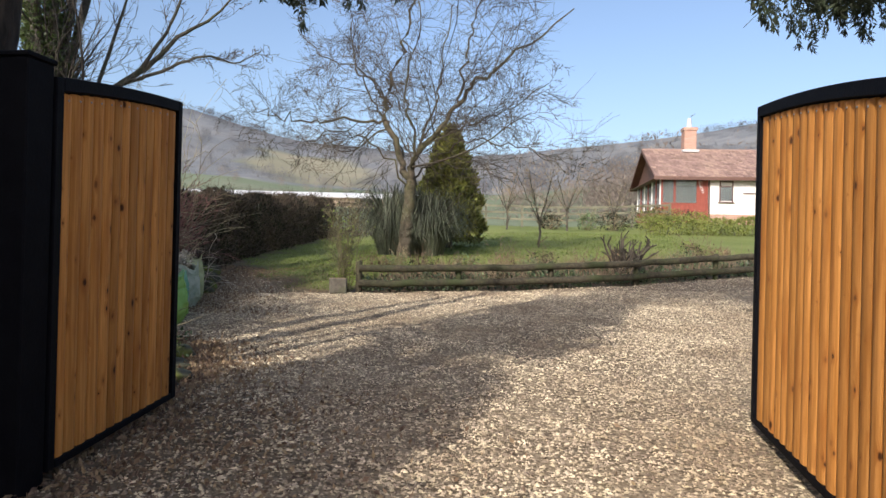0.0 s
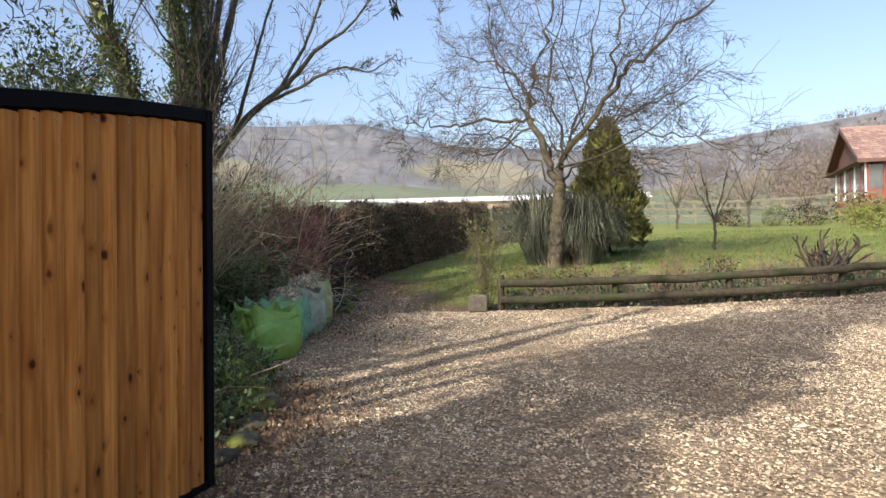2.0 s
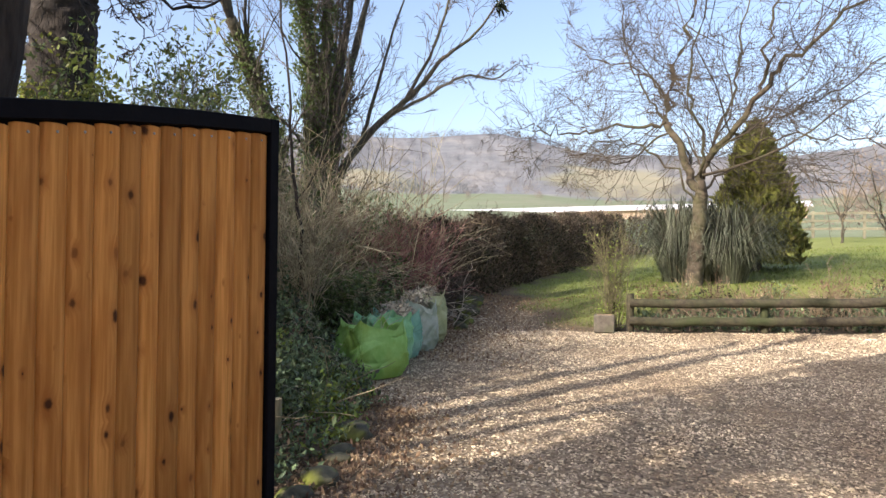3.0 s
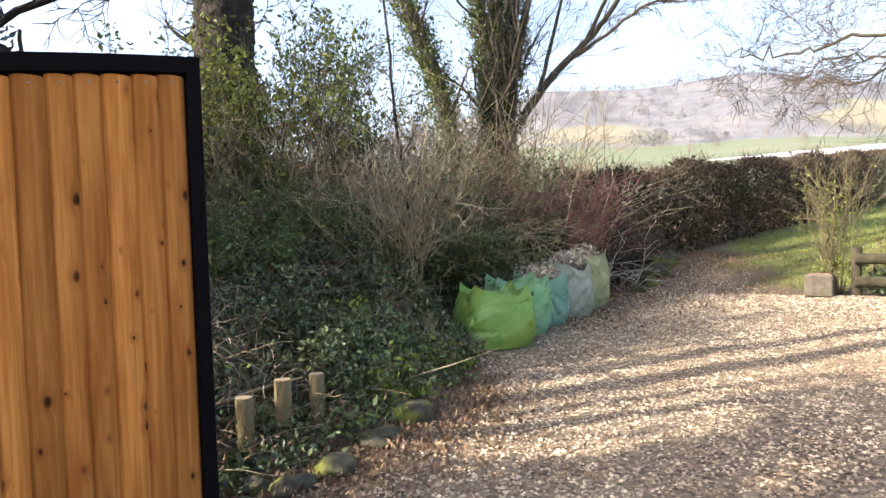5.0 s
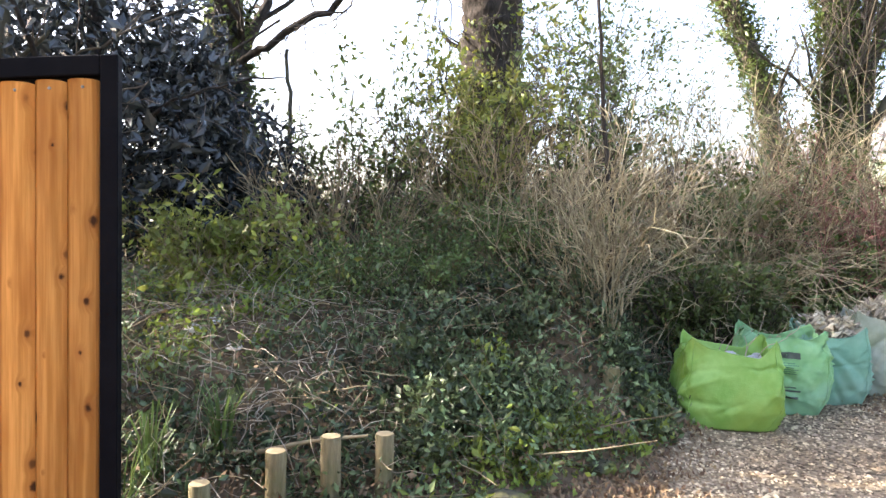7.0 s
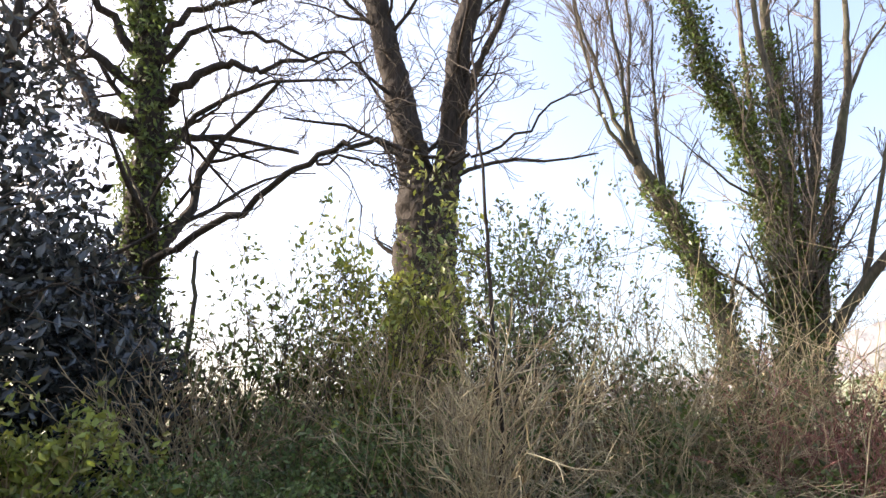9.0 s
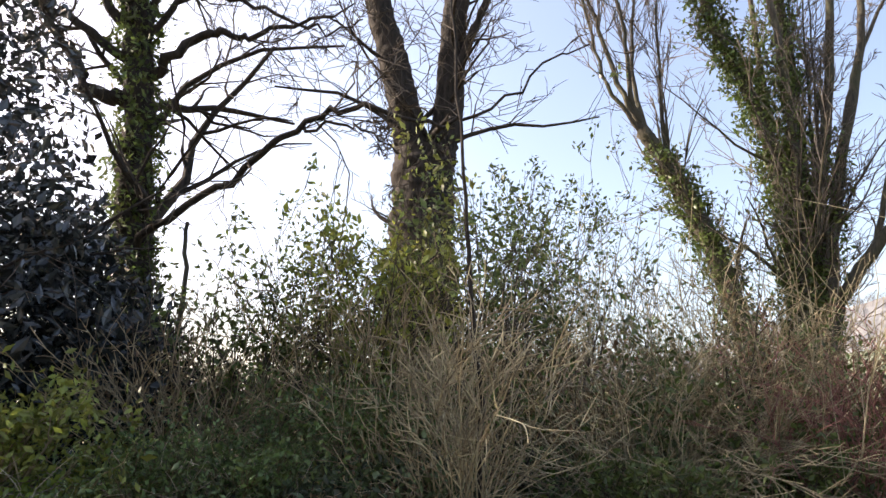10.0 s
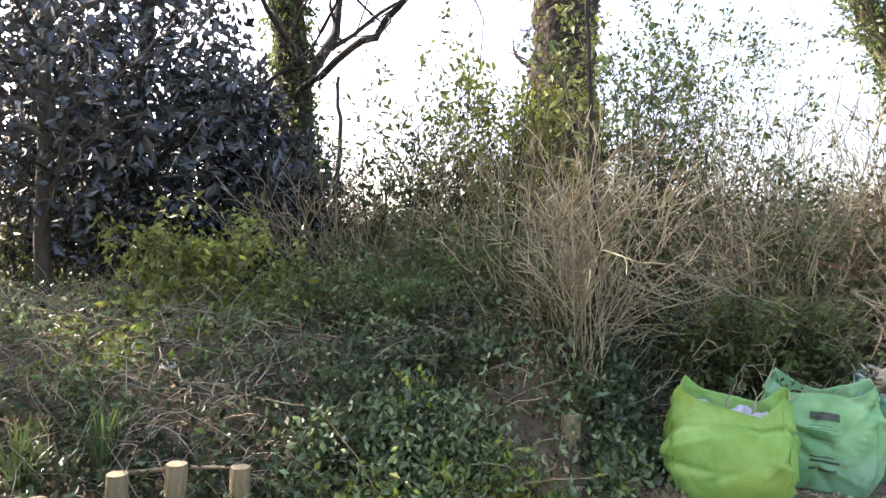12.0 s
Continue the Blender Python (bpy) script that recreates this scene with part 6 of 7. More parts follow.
def overhang():
    rng = np.random.RandomState(140)
    limbs = [([(0, 0, -0.3), (0, 0, 2), (-0.05, 0.1, 5), (0, 0, 9.5)], 0.24, 0.08),
             ([(0, 0, 3.0), (-1.2, 0.9, 3.9), (-2.2, 1.7, 4.0), (-2.9, 2.1, 3.6)], 0.06, 0.012),
             ([(0, 0, 3.4), (-0.6, 1.5, 4.1), (-1.4, 2.5, 4.2), (-2.2, 3.0, 3.8)], 0.06, 0.012),
             ([(0, 0, 5.4), (-2.4, 0.7, 6.3), (-4.6, 1.4, 5.5), (-6.2, 1.6, 4.2), (-7.6, 1.7, 3.75)], 0.07, 0.012)]
    t, lines, tips = make_tree("overhanging_conifer", (6.0, 4.8), "tall dark conifer with drooping sprays over the gateway", limbs, [(9, 0.25, 55, 0.1, -0.04, 0.4, 0.3)], "bark_dark", "twig_dark", 141)
    c = []
    for line, n, lo, hi, wide in ((lines[1], 110, 0.45, 1.0, 0.3), (lines[2], 110, 0.45, 1.0, 0.3), (lines[3], 75, 0.62, 1.0, 0.16)):
        s = rng.uniform(lo, hi, n) * (len(line) - 1)
        i = np.minimum(s.astype(int), len(line) - 2)
        p = line[i] + (line[i + 1] - line[i]) * (s - i)[:, None] + rng.normal(0, 1, (n, 3)) * np.array([wide, wide, 0.10])
        c += [spray_points(rng, q, rng.uniform(0.22, 0.45), 110) for q in p]
    leaves("foliage", rng, np.concatenate(c), 0.02, "yew", t, "drooping dark sprays", long=3.0, up=-1.6)
    c = np.concatenate([blob(rng, 3600, (0.5, -0.6, 4.9), (2.6, 2.4, 2.6), 0.15), blob(rng, 2600, (0.5, -0.6, 8.0), (1.9, 1.9, 2.4), 0.15)])
    leaves("crown", rng, c, 0.14, "yew", t, "dense dark needles")


overhang()


def shade_trees():
    """Unseen trees and hedges added behind the gateway, to shade drive and gate."""
    rng = np.random.RandomState(150)
    # Conifers out of view, set where their shadows fall right on the drive.
    for x, y, h, r, n, lo in ((-3.5, -4.2, 7.2, 1.25, 4200, 3.8), (-3.5, -2.6, 11.0, 1.6, 6000, 6.4)):
        limbs = [([(0, 0, -0.3), (0.05, 0, h * 0.4), (0, 0, h * 0.9)], 0.2, 0.06)]
        t, lines, tips = make_tree("shadow_conifer", (x, y), "unseen tall dark conifer behind the gateway, placed for its shadow", limbs, [(16, 0.25, 70, 0.1, 0.0, 0.25, 0.3)], "bark_dark", "twig_dark", 151)
        c = np.concatenate([blob(rng, n // 2, (0, 0, lo + (h - lo) * 0.35), (r, r, (h - lo) * 0.4), 0.1), blob(rng, n // 2, (0.2, 0.2, lo + (h - lo) * 0.7), (r * 0.7, r * 0.7, (h - lo) * 0.4), 0.1)])
        leaves("crown", rng, c, 0.11, "yew", t)
    # Added pine, leaned so its trunk's shadow stays off the sunlit gravel.
    lean = [([(0, 0, -0.3), (0.6, 0.4, 4), (2.1, 1.3, 9), (3.2, 2.0, 12.5)], 0.22, 0.06)]
    t, lines, tips = make_tree("shadow_pine", (-4.6, -3.4), "unseen leaning pine behind the gateway, added for its crown's shadow", lean, [(10, 0.2, 70, 0.1, 0.0, 0.25, 0.7)], "bark_dark", "twig_dark", 152)
    leaves("crown", rng, np.concatenate([blob(rng, 2600, (3.1, 2.0, 11.2), (2.0, 1.8, 1.4), 0.1), blob(rng, 1200, (4.4, 2.6, 11.6), (1.4, 1.4, 1.0), 0.1)]), 0.12, "yew", t)
    # Added leaf mass out of view: blocks sun and sky from the left gate.
    c = np.concatenate([blob(rng, 1500, (-3.3 - 0.5 * (k % 2), -2.0 + 0.75 * k, 1.7), (0.9, 0.8, 1.6), 0.2) for k in range(3)] + [blob(rng, 2000, (-2.5, 0.5 + 0.75 * k, 1.7), (0.6, 0.6, 1.75), 0.15) for k in range(3)])
    hedge = leaves("evergreen_screen", rng, c, 0.09, "yew")
    tagged(hedge, "unseen dark leaf screen added beside the gateway to block light", "hedge", kind="stuff")
    # Invented row of foliage out of view, cutting sky light from behind.
    c = np.concatenate([blob(rng, 700, (x, -8.2 + 0.6 * math.sin(x * 2.3), 2.2), (1.2, 1.0, 2.6 + 0.5 * math.sin(x * 1.7)), 0.25) for x in np.arange(-9, 12, 1.1)])
    block_hedge = leaves("roadside_hedge", rng, c, 0.13, "yew")
    tagged(block_hedge, "unseen tall dark hedge added outside the gateway to block sky light", "hedge", kind="stuff")
    # Bare trees out of view, there for the shadow stripes.
    bare = [([(0, 0, -0.3), (0.1, 0, 3), (0, 0.1, 7), (0, 0, 11)], 0.22, 0.08), ([(0, 0, 3), (0.8, 0.3, 5), (1.2, 0.4, 8)], 0.12, 0.04), ([(0, 0, 4), (-0.8, -0.3, 6), (-1.2, -0.4, 9)], 0.12, 0.04)]
    make_tree("shadow_tree", (-6.2, -2.6), "unseen bare tree outside the gateway, placed for its striped shadow", bare, [(8, 0.3, 40, 0.1, 0.04, 0.35, 0.2), (5, 0.5, 40, 0.1, 0.0, 0.45, 0.2)], "bark_dark", "twig_dark", 155)
    make_tree("shadow_tree", (-5.0, -0.6), "unseen bare tree outside the gateway, placed for its striped shadow", bare[:2], [(8, 0.3, 40, 0.1, 0.04, 0.35, 0.2), (5, 0.5, 40, 0.1, 0.0, 0.45, 0.2)], "bark_dark", "twig_dark", 156)


shade_trees()


# ---- on the bank: posts, stones, bags ----
def stump(x, y, top, r, lean=0.0):
    z = gz(x, y)
    t = thing("log_post", (x, y, z), "short round timber edging post with sawn top", "post", "edging posts")
    h = top - z
    T = Tubes()
    T.add([(0, 0, -0.25), (lean * 0.4, 0, h * 0.4), (lean, 0, h - 0.006), (lean, 0, h)], [r * 1.02, r, r, r * 0.94], 14)
    T.link("shaft", "stump_wood", t)
    bm = bmesh.new()
    bmesh.ops.create_circle(bm, cap_ends=True, segments=14, radius=r * 0.94, matrix=Matrix.Translation((lean, 0, h)))
    part("sawn_top", bm, "stump_top", t, "pale sawn end grain")


for sx, sy, top, r in ((-2.38, 4.86, 0.45, 0.05), (-2.49, 5.20, 0.565, 0.052), (-2.56, 5.465, 0.615, 0.052), (-2.67, 5.74, 0.59, 0.05), (-3.05, 6.35, 0.52, 0.05), (-3.74, 7.35, 0.72, 0.06), (-3.50, 7.02, 0.60, 0.045), (-5.35, 10.0, 1.06, 0.055)):
    stump(sx, sy, top, r)


def rock(name, place, size, seed, material, label, group=""):
    rng = np.random.RandomState(seed)
    bm = bmesh.new()
    bmesh.ops.create_icosphere(bm, subdivisions=3, radius=1)
    off = rng.uniform(0, 50, 3)
    for v in bm.verts:
        q = v.co.normalized()
        k = 1 + 0.35 * noise.noise(Vector(q * 1.3) + Vector(off)) + 0.12 * noise.noise(Vector(q * 3.7) + Vector(off))
        v.co = Vector((q.x * size[0] * k, q.y * size[1] * k, max(q.z * size[2] * k, -size[2] * 0.5)))
    me = part(name, bm, material, None, smooth=True)
    me.location = (place[0], place[1], gz(place[0], place[1]) + size[2] * 0.3)
    me.rotation_euler = (0, 0, rng.uniform(0, 6))
    tagged(me, label, "stone", group)


for i, (x, y, s) in enumerate(((-1.86, 4.95, 0.17), (-1.98, 5.28, 0.16), (-2.05, 5.55, 0.19), (-2.22, 5.9, 0.13), (-2.50, 6.34, 0.25), (-2.30, 6.02, 0.15), (-2.15, 5.1, 0.14), (-3.0, 7.05, 0.12), (-1.9, 4.62, 0.14))):
    rock("edging_stone", (x, y), (s * 0.85, s * 0.62, s * 0.38), 200 + i, "edge_stone", "mossy grey edging stone at the foot of the bank", "edging stones")
for i, (x, y, s) in enumerate(((-5.6, 13.0, 0.2), (-5.9, 13.6, 0.26), (-6.3, 14.3, 0.28), (-6.5, 14.9, 0.2), (-5.3, 12.4, 0.16))):
    rock("border_rock", (x, y), (s, s * 0.8, s * 0.7), 220 + i, "edge_stone", "pale rough rock at the hedge foot", "border rocks")
for i, (x, y, s) in enumerate(((-3.75, 4.45, 0.07), (-3.6, 4.75, 0.05), (-3.9, 4.55, 0.05))):
    rock("white_stone", (x, y), (s, s, s * 0.6), 230 + i, "white_stone", "small white stone among the leaf litter", "white stones")


def garden_bag(place, turn, w, d, h, material, label, seed, filled=None, liner=False, sag=0.10, printed=False):
    """An open square bag of creased woven plastic with a ragged rim and a real inside."""
    rng = np.random.RandomState(seed)
    x, y = place
    t = thing("garden_bag", (x, y, gz(x, y)), label, "bag", "row of garden waste bags", turn=turn)
    nu, nv = 120, 42
    folds = [(rng.uniform(0, 4), rng.uniform(0.1, 0.95), rng.uniform(-2.2, 2.2), rng.uniform(0.1, 0.5), rng.uniform(-1, 1) * 0.055, rng.choice([0.014, 0.022, 0.035, 0.06])) for _ in range(90)]
    off = Vector(rng.uniform(0, 40, 3))
    lift = [rng.uniform(-0.2, 1.0) for _ in range(4)]

    def surf(u, f, proud=0.0):
        """u runs 0 to 4 round the four sides, from the front's start; f from the ground to the rim."""
        side, k = int(u) % 4, u - int(u)
        e = 2 * k - 1
        # a soft square with rounded corners
        p = [(e, -1), (1, e), (-e, 1), (-1, -e)][side]
        r = (abs(p[0]) ** 6 + abs(p[1]) ** 6) ** (1 / 6)
        px, py = p[0] / r, p[1] / r
        out = 0.07 * math.sin(math.pi * min(f * 1.1, 1)) - 0.16 * max(0.22 - f, 0) / 0.22 - 0.05 * f * f + 0.05 * noise.noise(Vector((px * 1.4, py * 1.4, f * 2.2)) + off)
        du = 0.0
        for fu, fv, slope, ln, amp, wd in folds:
            a = (u - fu + 2) % 4 - 2
            if abs(a) < ln:
                dist = abs(f - fv - slope * a)
                du += amp * math.exp(-dist / wd) * (1 - (a / ln) ** 2)
        k2 = 1 + out + du * 2.2
        z = h * f
        if f > 0.5:
            corner = max(abs(e) - 0.55, 0) / 0.45
            near = lift[side if e < 0 else (side + 1) % 4]
            dip = (1 - corner) * (0.8 + 0.7 * noise.noise(Vector((px * 1.1, py * 1.1, 9)) + off)) - corner * near * 0.15
            z -= (f - 0.5) / 0.5 * sag * dip
        return Vector((px * (w / 2) * k2 + px * proud, py * (d / 2) * k2 + py * proud, max(z, 0) + 0.004))

    bm = bmesh.new()
    grid = [[bm.verts.new(surf(4 * i / nu, j / nv)) for i in range(nu)] for j in range(nv + 1)]
    for j in range(nv):
        for i in range(nu):
            bm.faces.new((grid[j][i], grid[j][(i + 1) % nu], grid[j + 1][(i + 1) % nu], grid[j + 1][i]))
    bm.faces.new(grid[0][::-1])
    bmesh.ops.recalc_face_normals(bm, faces=bm.faces)
    rim = [tuple(v.co) for v in grid[-1]]
    body = part("body", bm, material, t, smooth=True)
    body.modifiers.new("thickness", "SOLIDIFY").thickness = 0.003
    T = Tubes()
    T.add(rim + rim[:2], [0.004] * (len(rim) + 2), 4)
    T.link("hem", material, t)
    for u in (0.04, 0.97, 1.96, 3.0):
        T = Tubes()
        T.add([tuple(surf(u, f, 0.002)) for f in np.linspace(0.02, 0.98, 24)], np.full(24, 0.0035), 4)
        T.link("seam", material, t)

    def patch(name, u0, u1, f0, f1, mt, lab):
        bm = bmesh.new()
        n, m = 10, max(2, int((f1 - f0) * 60))
        g = [[bm.verts.new(surf(u0 + (u1 - u0) * i / n, f0 + (f1 - f0) * j / m, 0.005)) for i in range(n + 1)] for j in range(m + 1)]
        for j in range(m):
            for i in range(n):
                bm.faces.new((g[j][i], g[j][i + 1], g[j + 1][i + 1], g[j + 1][i]))
        part(name, bm, mt, t, lab)

    if printed:
        patch("print_block", 0.42, 0.66, 0.71, 0.80, "print", "dark printed block")
        for i, (f0, hh, u1, mt) in enumerate(((0.64, 0.010, 0.60, "print_faint"), (0.61, 0.010, 0.64, "print_faint"), (0.58, 0.010, 0.58, "print_faint"), (0.55, 0.010, 0.63, "print_faint"), (0.52, 0.010, 0.60, "print_faint"), (0.49, 0.010, 0.62, "print_faint"), (0.33, 0.012, 0.62, "print"), (0.285, 0.022, 0.66, "print"), (0.21, 0.024, 0.64, "print"))):
            patch("print_line", 0.42, u1, f0, f0 + hh, mt, "line of small print")
    if filled:
        c = blob(rng, 900, (0, 0, h * filled), (w * 0.40, d * 0.40, h * 0.20), 0.1)
        leaves("filling", rng, c, 0.03, "cuttings", t, "dry garden cuttings", long=2.4)
    else:
        bm = bmesh.new()
        bmesh.ops.create_grid(bm, x_segments=26, y_segments=26, size=0.5)
        for v in bm.verts:
            q = Vector(v.co)
            v.co = Vector((q.x * w * 0.84, q.y * d * 0.84, h * 0.72 + 0.07 * noise.noise(q * 5 + off) + 0.05 * abs(noise.noise(q * 11 + off))))
        part("filling", bm, "liner" if liner else "leaf_litter", t, "crumpled grey sheet inside the bag" if liner else "leaf waste inside", smooth=False)
    # dry stems sticking out over the rim
    for _ in range(9 if filled else 5):
        T = Tubes()
        p = stem(rng, (rng.uniform(-0.35, 0.35) * w, rng.uniform(-0.1, 0.4) * d, h * 0.7), (rng.normal(0, 0.5), rng.normal(0, 0.4), 1), rng.uniform(0.2, 0.5), 6, 0.2, 0.0)
        T.add(p, np.linspace(0.005, 0.0015, len(p)), 4)
        T.link("dry_stem", "twig_bleached", t)
    return t


b1 = garden_bag((-3.93, 8.31), 74, 0.68, 0.48, 0.655, "bag_lime", "bright lime-green open woven garden waste bag", 301, liner=True)
b2 = garden_bag((-4.30, 8.95), 70, 0.66, 0.48, 0.68, "bag_green", "mid-green printed garden waste bag beside the lime one", 302, printed=True)
b3 = garden_bag((-4.52, 9.53), 68, 0.56, 0.48, 0.66, "bag_teal", "faded teal garden waste bag full of cuttings", 303, 0.90)
b4 = garden_bag((-4.66, 10.12), 68, 0.56, 0.50, 0.72, "bag_pale", "pale grey-green bag heaped with dry cuttings", 304, 0.93)
b5 = garden_bag((-4.92, 10.74), 68, 0.56, 0.50, 0.80, "bag_olive", "pale olive bag heaped with dry cuttings", 305, 0.88)


def ground_cover():
    """Ivy, periwinkle, strap leaves, leaf litter and sticks on the bank."""
    rng = np.random.RandomState(310)
    groups = {"cover": [], "cover_dark": [], "lime_leaf": []}
    litter = []

    def patch_kind(x, y):
        a = wave(x, y, 0.9, 3.0) + 0.5 * rng.normal()
        return "lime_leaf" if a > 0.95 else ("cover_dark" if a < -0.15 else "cover")

    for _ in range(3700):
        y = rng.uniform(1.0, 12.2)
        x = float(edge_x(y)) - rng.uniform(0.05, 4.4)
        d = float(edge_x(y)) - x
        low = 0.55 if d < 0.3 else 1.0
        thick = 0.72 if (y < 5.6 and d > 0.8) else 1.0
        if rng.uniform() > thick:
            continue
        groups[patch_kind(x, y)].append(blob(rng, 34, (x, y, gz(x, y) + 0.06), (0.17, 0.17, rng.uniform(0.08, 0.28) * low), 0.15))
    # thick mound under the pale shrub
    for _ in range(330):
        y = rng.uniform(5.9, 7.75)
        x = float(edge_x(y)) - 0.35 - abs(rng.normal(0, 0.55))
        top = min(0.36, 0.12 + 0.35 * (float(edge_x(y)) - x))
        if (x + 3.6) ** 2 + (y - 7.2) ** 2 < 0.12:
            continue
        groups[patch_kind(x, y)].append(blob(rng, 44, (x, y, gz(x, y) + top * rng.uniform(0.3, 0.9)), (0.17, 0.17, 0.13), 0.15))
    for _ in range(110):
        x, y = rng.uniform(-4.3, -3.3), rng.uniform(7.5, 7.95)
        if x < edge_x(y) + 0.35:
            groups[patch_kind(x, y)].append(blob(rng, 44, (x, y, gz(x, y) + 0.08), (0.15, 0.15, 0.14), 0.15))
    for _ in range(21000):
        y = rng.uniform(2.4, 14)
        x = float(edge_x(y)) - abs(rng.normal(0, 1.7)) + 0.5
        litter.append((x, y, gz(x, y) + (rng.uniform(0.005, 0.03) if x > edge_x(y) - 0.1 else rng.uniform(0.01, 0.16))))
    for _ in range(7000):
        y = rng.uniform(2.6, 8.0)
        x = float(edge_x(y)) + abs(rng.normal(0, 0.95 if y < 5.5 else 0.6)) - 0.1
        litter.append((x, y, gz(x, y) + rng.uniform(0.006, 0.03)))
    for _ in range(9000):
        y = rng.uniform(9.5, 16.0)
        x = float(edge_x(y)) + abs(rng.normal(0, 1.1))
        litter.append((x, y, gz(x, y) + rng.uniform(0.006, 0.03)))
    for name, pts, size, material, label in (("ground_cover", np.concatenate(groups["cover"]), 0.026, "cover", "grey-green periwinkle covering the bank"), ("dark_ground_cover", np.concatenate(groups["cover_dark"]), 0.031, "cover_dark", "dark ivy covering the bank"), ("lime_ground_cover", np.concatenate(groups["lime_leaf"]), 0.028, "lime_leaf", "yellow-green patches of low leaves on the bank"), ("leaf_litter", np.array(litter), 0.021, "leaf_litter", "dry brown fallen leaves on the bank and drive edge")):
        ob = leaves(name, rng, pts, size, material, long=1.7, up=0.5)
        tagged(ob, label, "ground cover", kind="stuff")
    # dead standing stems on the open part of the bank
    T = Tubes()
    for _ in range(2100):
        y = rng.uniform(2.0, 6.4) if rng.uniform() < 0.75 else rng.uniform(6.4, 9)
        x = float(edge_x(y)) - rng.uniform(0.4, 3.4)
        p = stem(rng, (x, y, gz(x, y) + 0.07), (rng.normal(), rng.normal(), rng.uniform(0.2, 1.2)), rng.uniform(0.15, 0.5), 5, 0.22, -0.12)
        T.add(p, np.linspace(rng.uniform(0.002, 0.005), 0.0015, len(p)), 3)
    tagged(T.link("dead_stems", "twig_bleached"), "bleached dead stems and dry grass on the bank", "sticks", kind="stuff")
    for x, y in ((-2.62, 4.55), (-2.85, 4.85), (-2.35, 4.5)):
        t = thing("strap_leaf_clump", (x, y, gz(x, y)), "clump of green strap leaves by the edging posts", "plant", "strap leaf clumps")
        v, f = blades(rng, (0, 0, 0), 34, 0.2, 0.4, 0.25, 0.006, 0.06)
        link_mesh("leaf_tuft", v, f, "iris", t)
    T = Tubes()
    for _ in range(520):
        y = rng.uniform(2.6, 9.0)
        x = float(edge_x(y)) - rng.uniform(0.2, 3.6)
        p = stem(rng, (x, y, gz(x, y) + 0.06), (rng.normal(), rng.normal(), rng.uniform(0, 0.5)), rng.uniform(0.25, 0.9), 6, 0.14, -0.03)
        p[:, 2] = np.maximum(p[:, 2], ground_z(p[:, 0], p[:, 1]) + 0.02)
        T.add(p, np.linspace(rng.uniform(0.003, 0.008), 0.002, len(p)), 4)
    ob = T.link("fallen_sticks", "twig_tan")
    tagged(ob, "dry fallen sticks and dead stems on the bank", "sticks", kind="stuff")


ground_cover()


def fallen_bough():
    t = thing("fallen_bough", (-2.75, 5.25, gz(-2.75, 5.25)), "bleached fallen bough lying behind the edging posts", "branch")
    T = Tubes()
    T.add(bez((-0.1, -0.55, 0.10), (0.0, -0.2, 0.14), (0.02, 0.1, 0.2), (0.06, 0.4, 0.24), n=12), np.linspace(0.018, 0.008, 12), 6)
    T.link("bough", "twig_tan", t)


fallen_bough()


# ---- planting behind the rails ----
def bed_growth():
    """Low dark leaves and dry stalks filling the bed along the rail fence."""
    rng = np.random.RandomState(340)
    n = 9000
    s, d = rng.uniform(0.1, 15.5, n), 0.12 + 1.25 * rng.uniform(0, 1, n) ** 1.2
    clump = wave(s, d, 2.3, 0.7) + 0.6 * wave(s, d, 5.3, 2.1)
    ok = clump > -0.55 + 0.6 * rng.normal(0, 1, n)
    s, d, clump = s[ok], d[ok], clump[ok]
    x, y = FENCE_A.x + FENCE_WAY.x * s - FENCE_WAY.y * d, FENCE_A.y + FENCE_WAY.y * s + FENCE_WAY.x * d
    z = ground_z(x, y) + rng.uniform(0, 1, len(x)) * (0.10 + 0.12 * np.clip(clump, 0, 1.5))
    v, f = leaf_cloud(rng, np.stack([x, y, z], 1), 0.045, 1.8, 1.0)
    tagged(link_mesh("bed_leaves", v, f, "cover_dark"), "low dark leafy plants in the bed behind the rails", "plants", kind="stuff")
    T = Tubes()
    for _ in range(520):
        s, d = rng.uniform(0.2, 15.3), 0.1 + 1.4 * rng.uniform()
        x, y = FENCE_A.x + FENCE_WAY.x * s - FENCE_WAY.y * d, FENCE_A.y + FENCE_WAY.y * s + FENCE_WAY.x * d
        z, h = gz(x, y), rng.uniform(0.15, 0.62)
        a, b = rng.normal(0, 0.35 * h, 2)
        T.add([(x, y, z - 0.02), (x + 0.35 * a, y + 0.35 * b, z + 0.55 * h), (x + a, y + b, z + h)], [0.006, 0.0045, 0.0025], 4)
    tagged(T.link("bed_stalks", "twig_brown"), "dry brown stalks standing in the bed behind the rails", "plants", kind="stuff")


bed_growth()


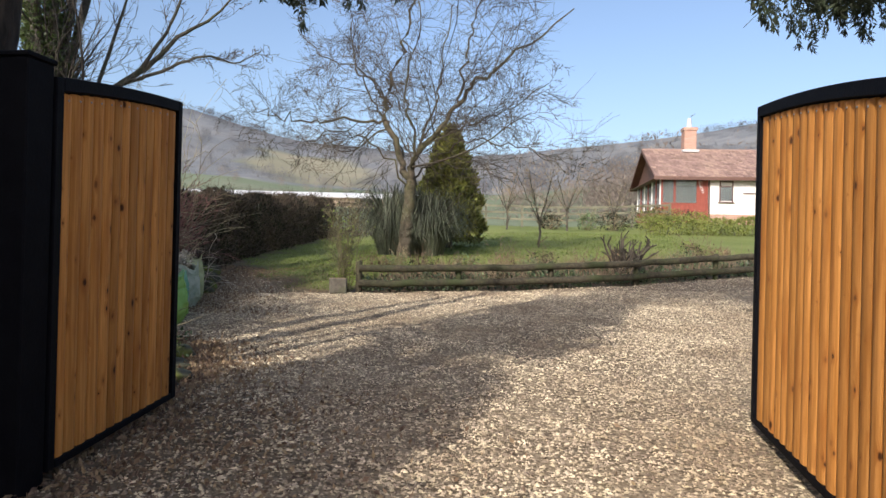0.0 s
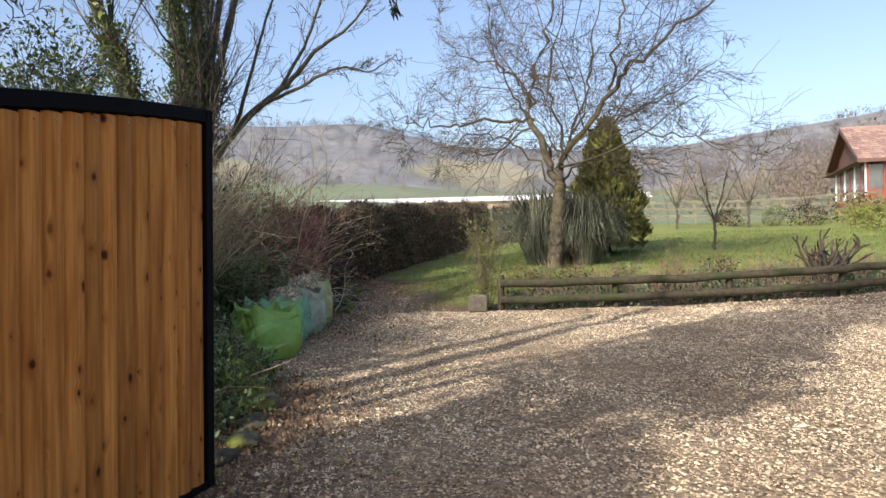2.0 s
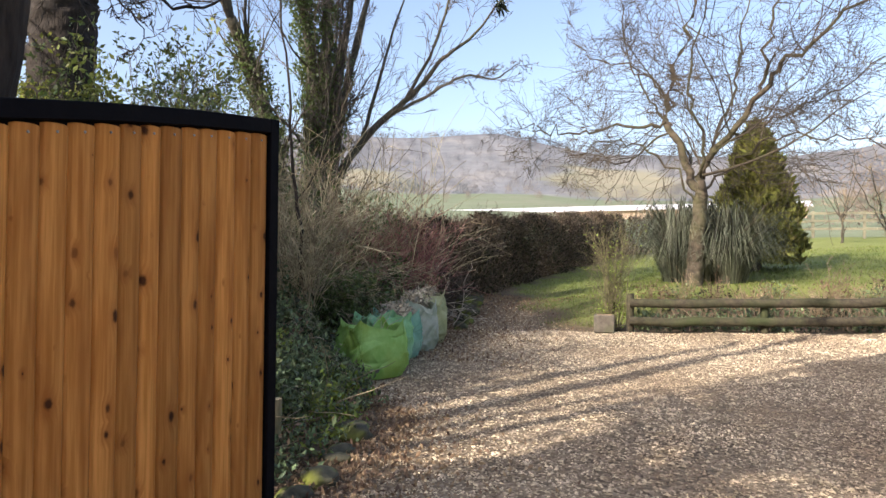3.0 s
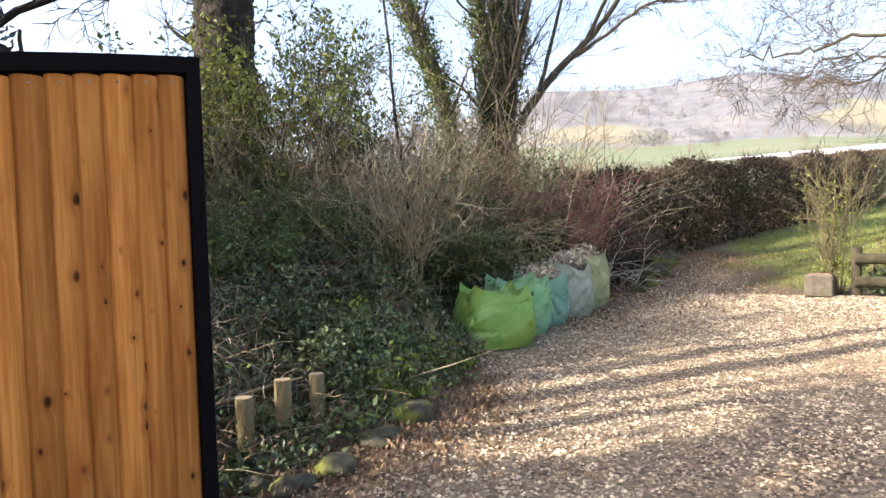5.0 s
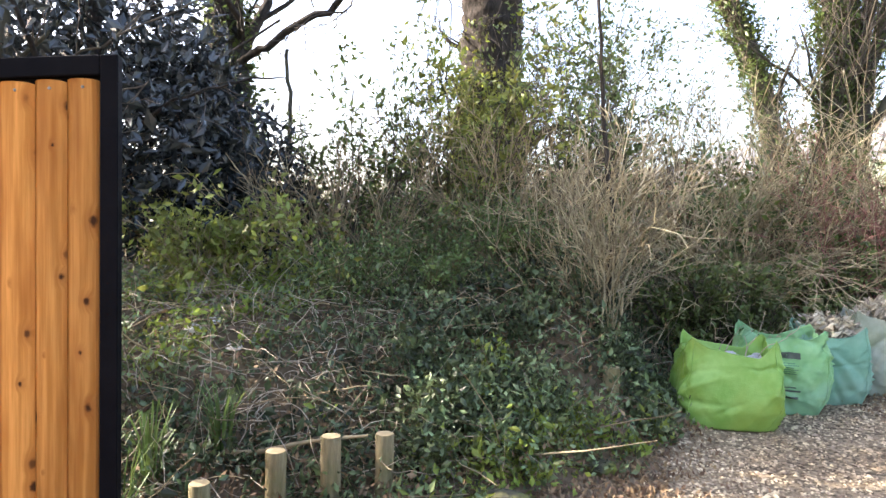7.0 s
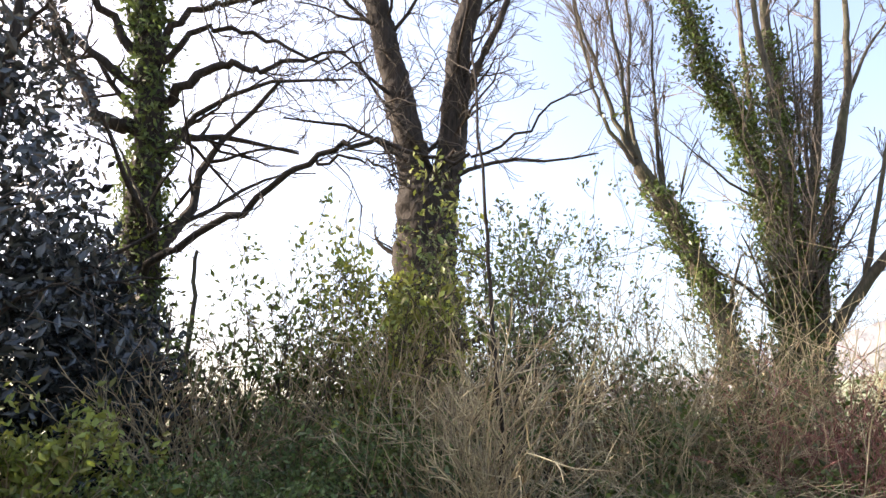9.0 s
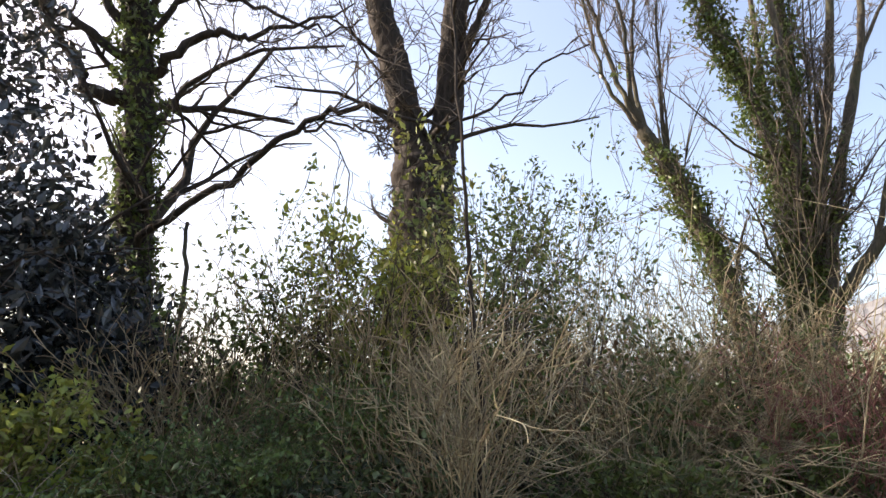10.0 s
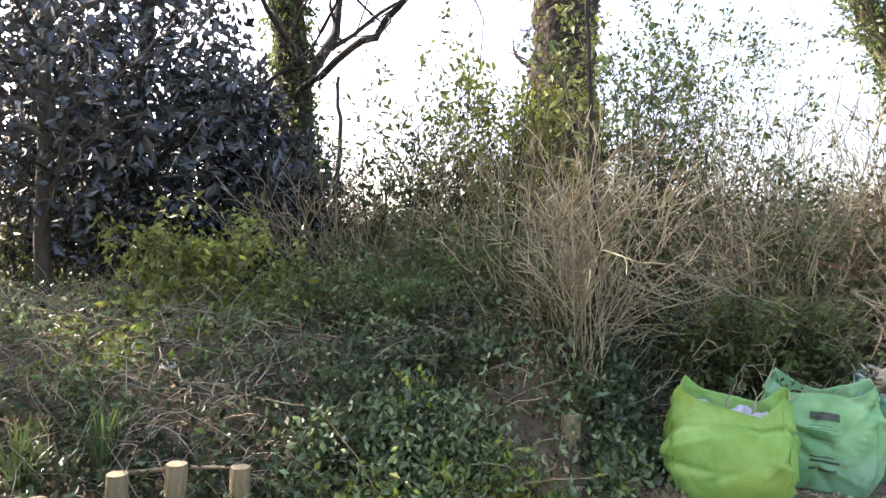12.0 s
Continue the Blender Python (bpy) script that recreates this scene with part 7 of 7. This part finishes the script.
# ---- lawn blades and gravel chips ----
def grass():
    rng = np.random.RandomState(320)
    n = 60000
    x, y = rng.uniform(-8, 6, n), 13.4 + 15 * rng.uniform(0, 1, n) ** 1.5
    u = behind(x, y)
    keep = (u > 0.6 + 1.3 * ramp01(x, -3.2, -1.8) + 0.4 * wave(x, y, 1.9, 0.5)) & (x - grass_edge(y) + 0.3 * wave(x, y, 1.9, 0.5) + 0.25 * wave(x, y, 3.1, 1.4) > 0.3 * rng.normal(0, 1, n) + 0.35)
    x, y = x[keep], y[keep]
    n = len(x)
    z = ground_z(x, y)
    a, h = rng.uniform(0, 2 * np.pi, n), rng.uniform(0.03, 0.075, n)
    dx, dy = np.cos(a), np.sin(a)
    w = 0.006
    v = np.stack([np.stack([x - dy * w, y + dx * w, z], 1), np.stack([x + dy * w, y - dx * w, z], 1), np.stack([x + dx * h * 0.5, y + dy * h * 0.5, z + h], 1)], 1).reshape(-1, 3)
    ob = link_mesh("lawn_grass", v, np.arange(3 * n).reshape(-1, 3), "grass")
    tagged(ob, "short mossy lawn grass", "grass", kind="stuff")


grass()


def gravel():
    rng = np.random.RandomState(330)
    n = 165000
    y = 3.0 + 11.5 * rng.uniform(0, 1, n) ** 1.15
    x = rng.uniform(-5.5, 4.5, n)
    ok = (x > edge_x(y) + 0.05 + 0.38 * np.abs(rng.normal(0, 1, n))) & (behind(x, y) < 0.05)
    x, y = x[ok], y[ok]
    m = 16000
    x2, y2 = rng.uniform(-1, 8, m), rng.uniform(12.5, 20, m)
    ok = (behind(x2, y2) < 0.0) & (behind(x2, y2) > -3.0)
    x3, y3 = rng.uniform(-6.4, -3.0, 9000), rng.uniform(12, 16.6, 9000)
    ok3 = (x3 > edge_x(y3)) & (x3 < grass_edge(y3) + 0.25 * rng.normal(0, 1, 9000)) & (y3 < 14.6 + 0.8 * rng.normal(0, 1, 9000))
    big = np.concatenate([np.ones(len(x)), np.full(int(ok.sum()), 1.6), np.full(int(ok3.sum()), 1.2)])
    x, y = np.concatenate([x, x2[ok], x3[ok3]]), np.concatenate([y, y2[ok], y3[ok3]])
    n = len(x)
    z = ground_z(x, y)
    s = big * rng.uniform(0.007, 0.0155, n) * np.where(rng.uniform(0, 1, n) < 0.12, 1.5, 1)
    unit = np.array([[1, 0, 0], [0, 1, 0], [-1, 0, 0], [0, -1, 0], [0.25, 0.2, 0.6], [-0.1, 0, -0.5]])
    q = unit[None] * (1 + 0.35 * rng.normal(0, 1, (n, 6, 3)).clip(-1.5, 1.5))
    a = rng.uniform(0, 2 * np.pi, n)
    c, sn = np.cos(a)[:, None], np.sin(a)[:, None]
    qx, qy = q[:, :, 0] * c - q[:, :, 1] * sn * 0.75, q[:, :, 0] * sn + q[:, :, 1] * c * 0.75
    v = np.stack([qx, qy, q[:, :, 2]], -1) * s[:, None, None] + np.stack([x, y, z + s * 0.35], 1)[:, None, :]
    tri = np.array([[0, 1, 4], [1, 2, 4], [2, 3, 4], [3, 0, 4]])
    f = (np.arange(n)[:, None, None] * 6 + tri[None]).reshape(-1, 3)
    ob = link_mesh("gravel_chips", v.reshape(-1, 3), f, "stone_chip")
    tagged(ob, "loose pale limestone gravel chips on the drive", "gravel", kind="stuff")


gravel()
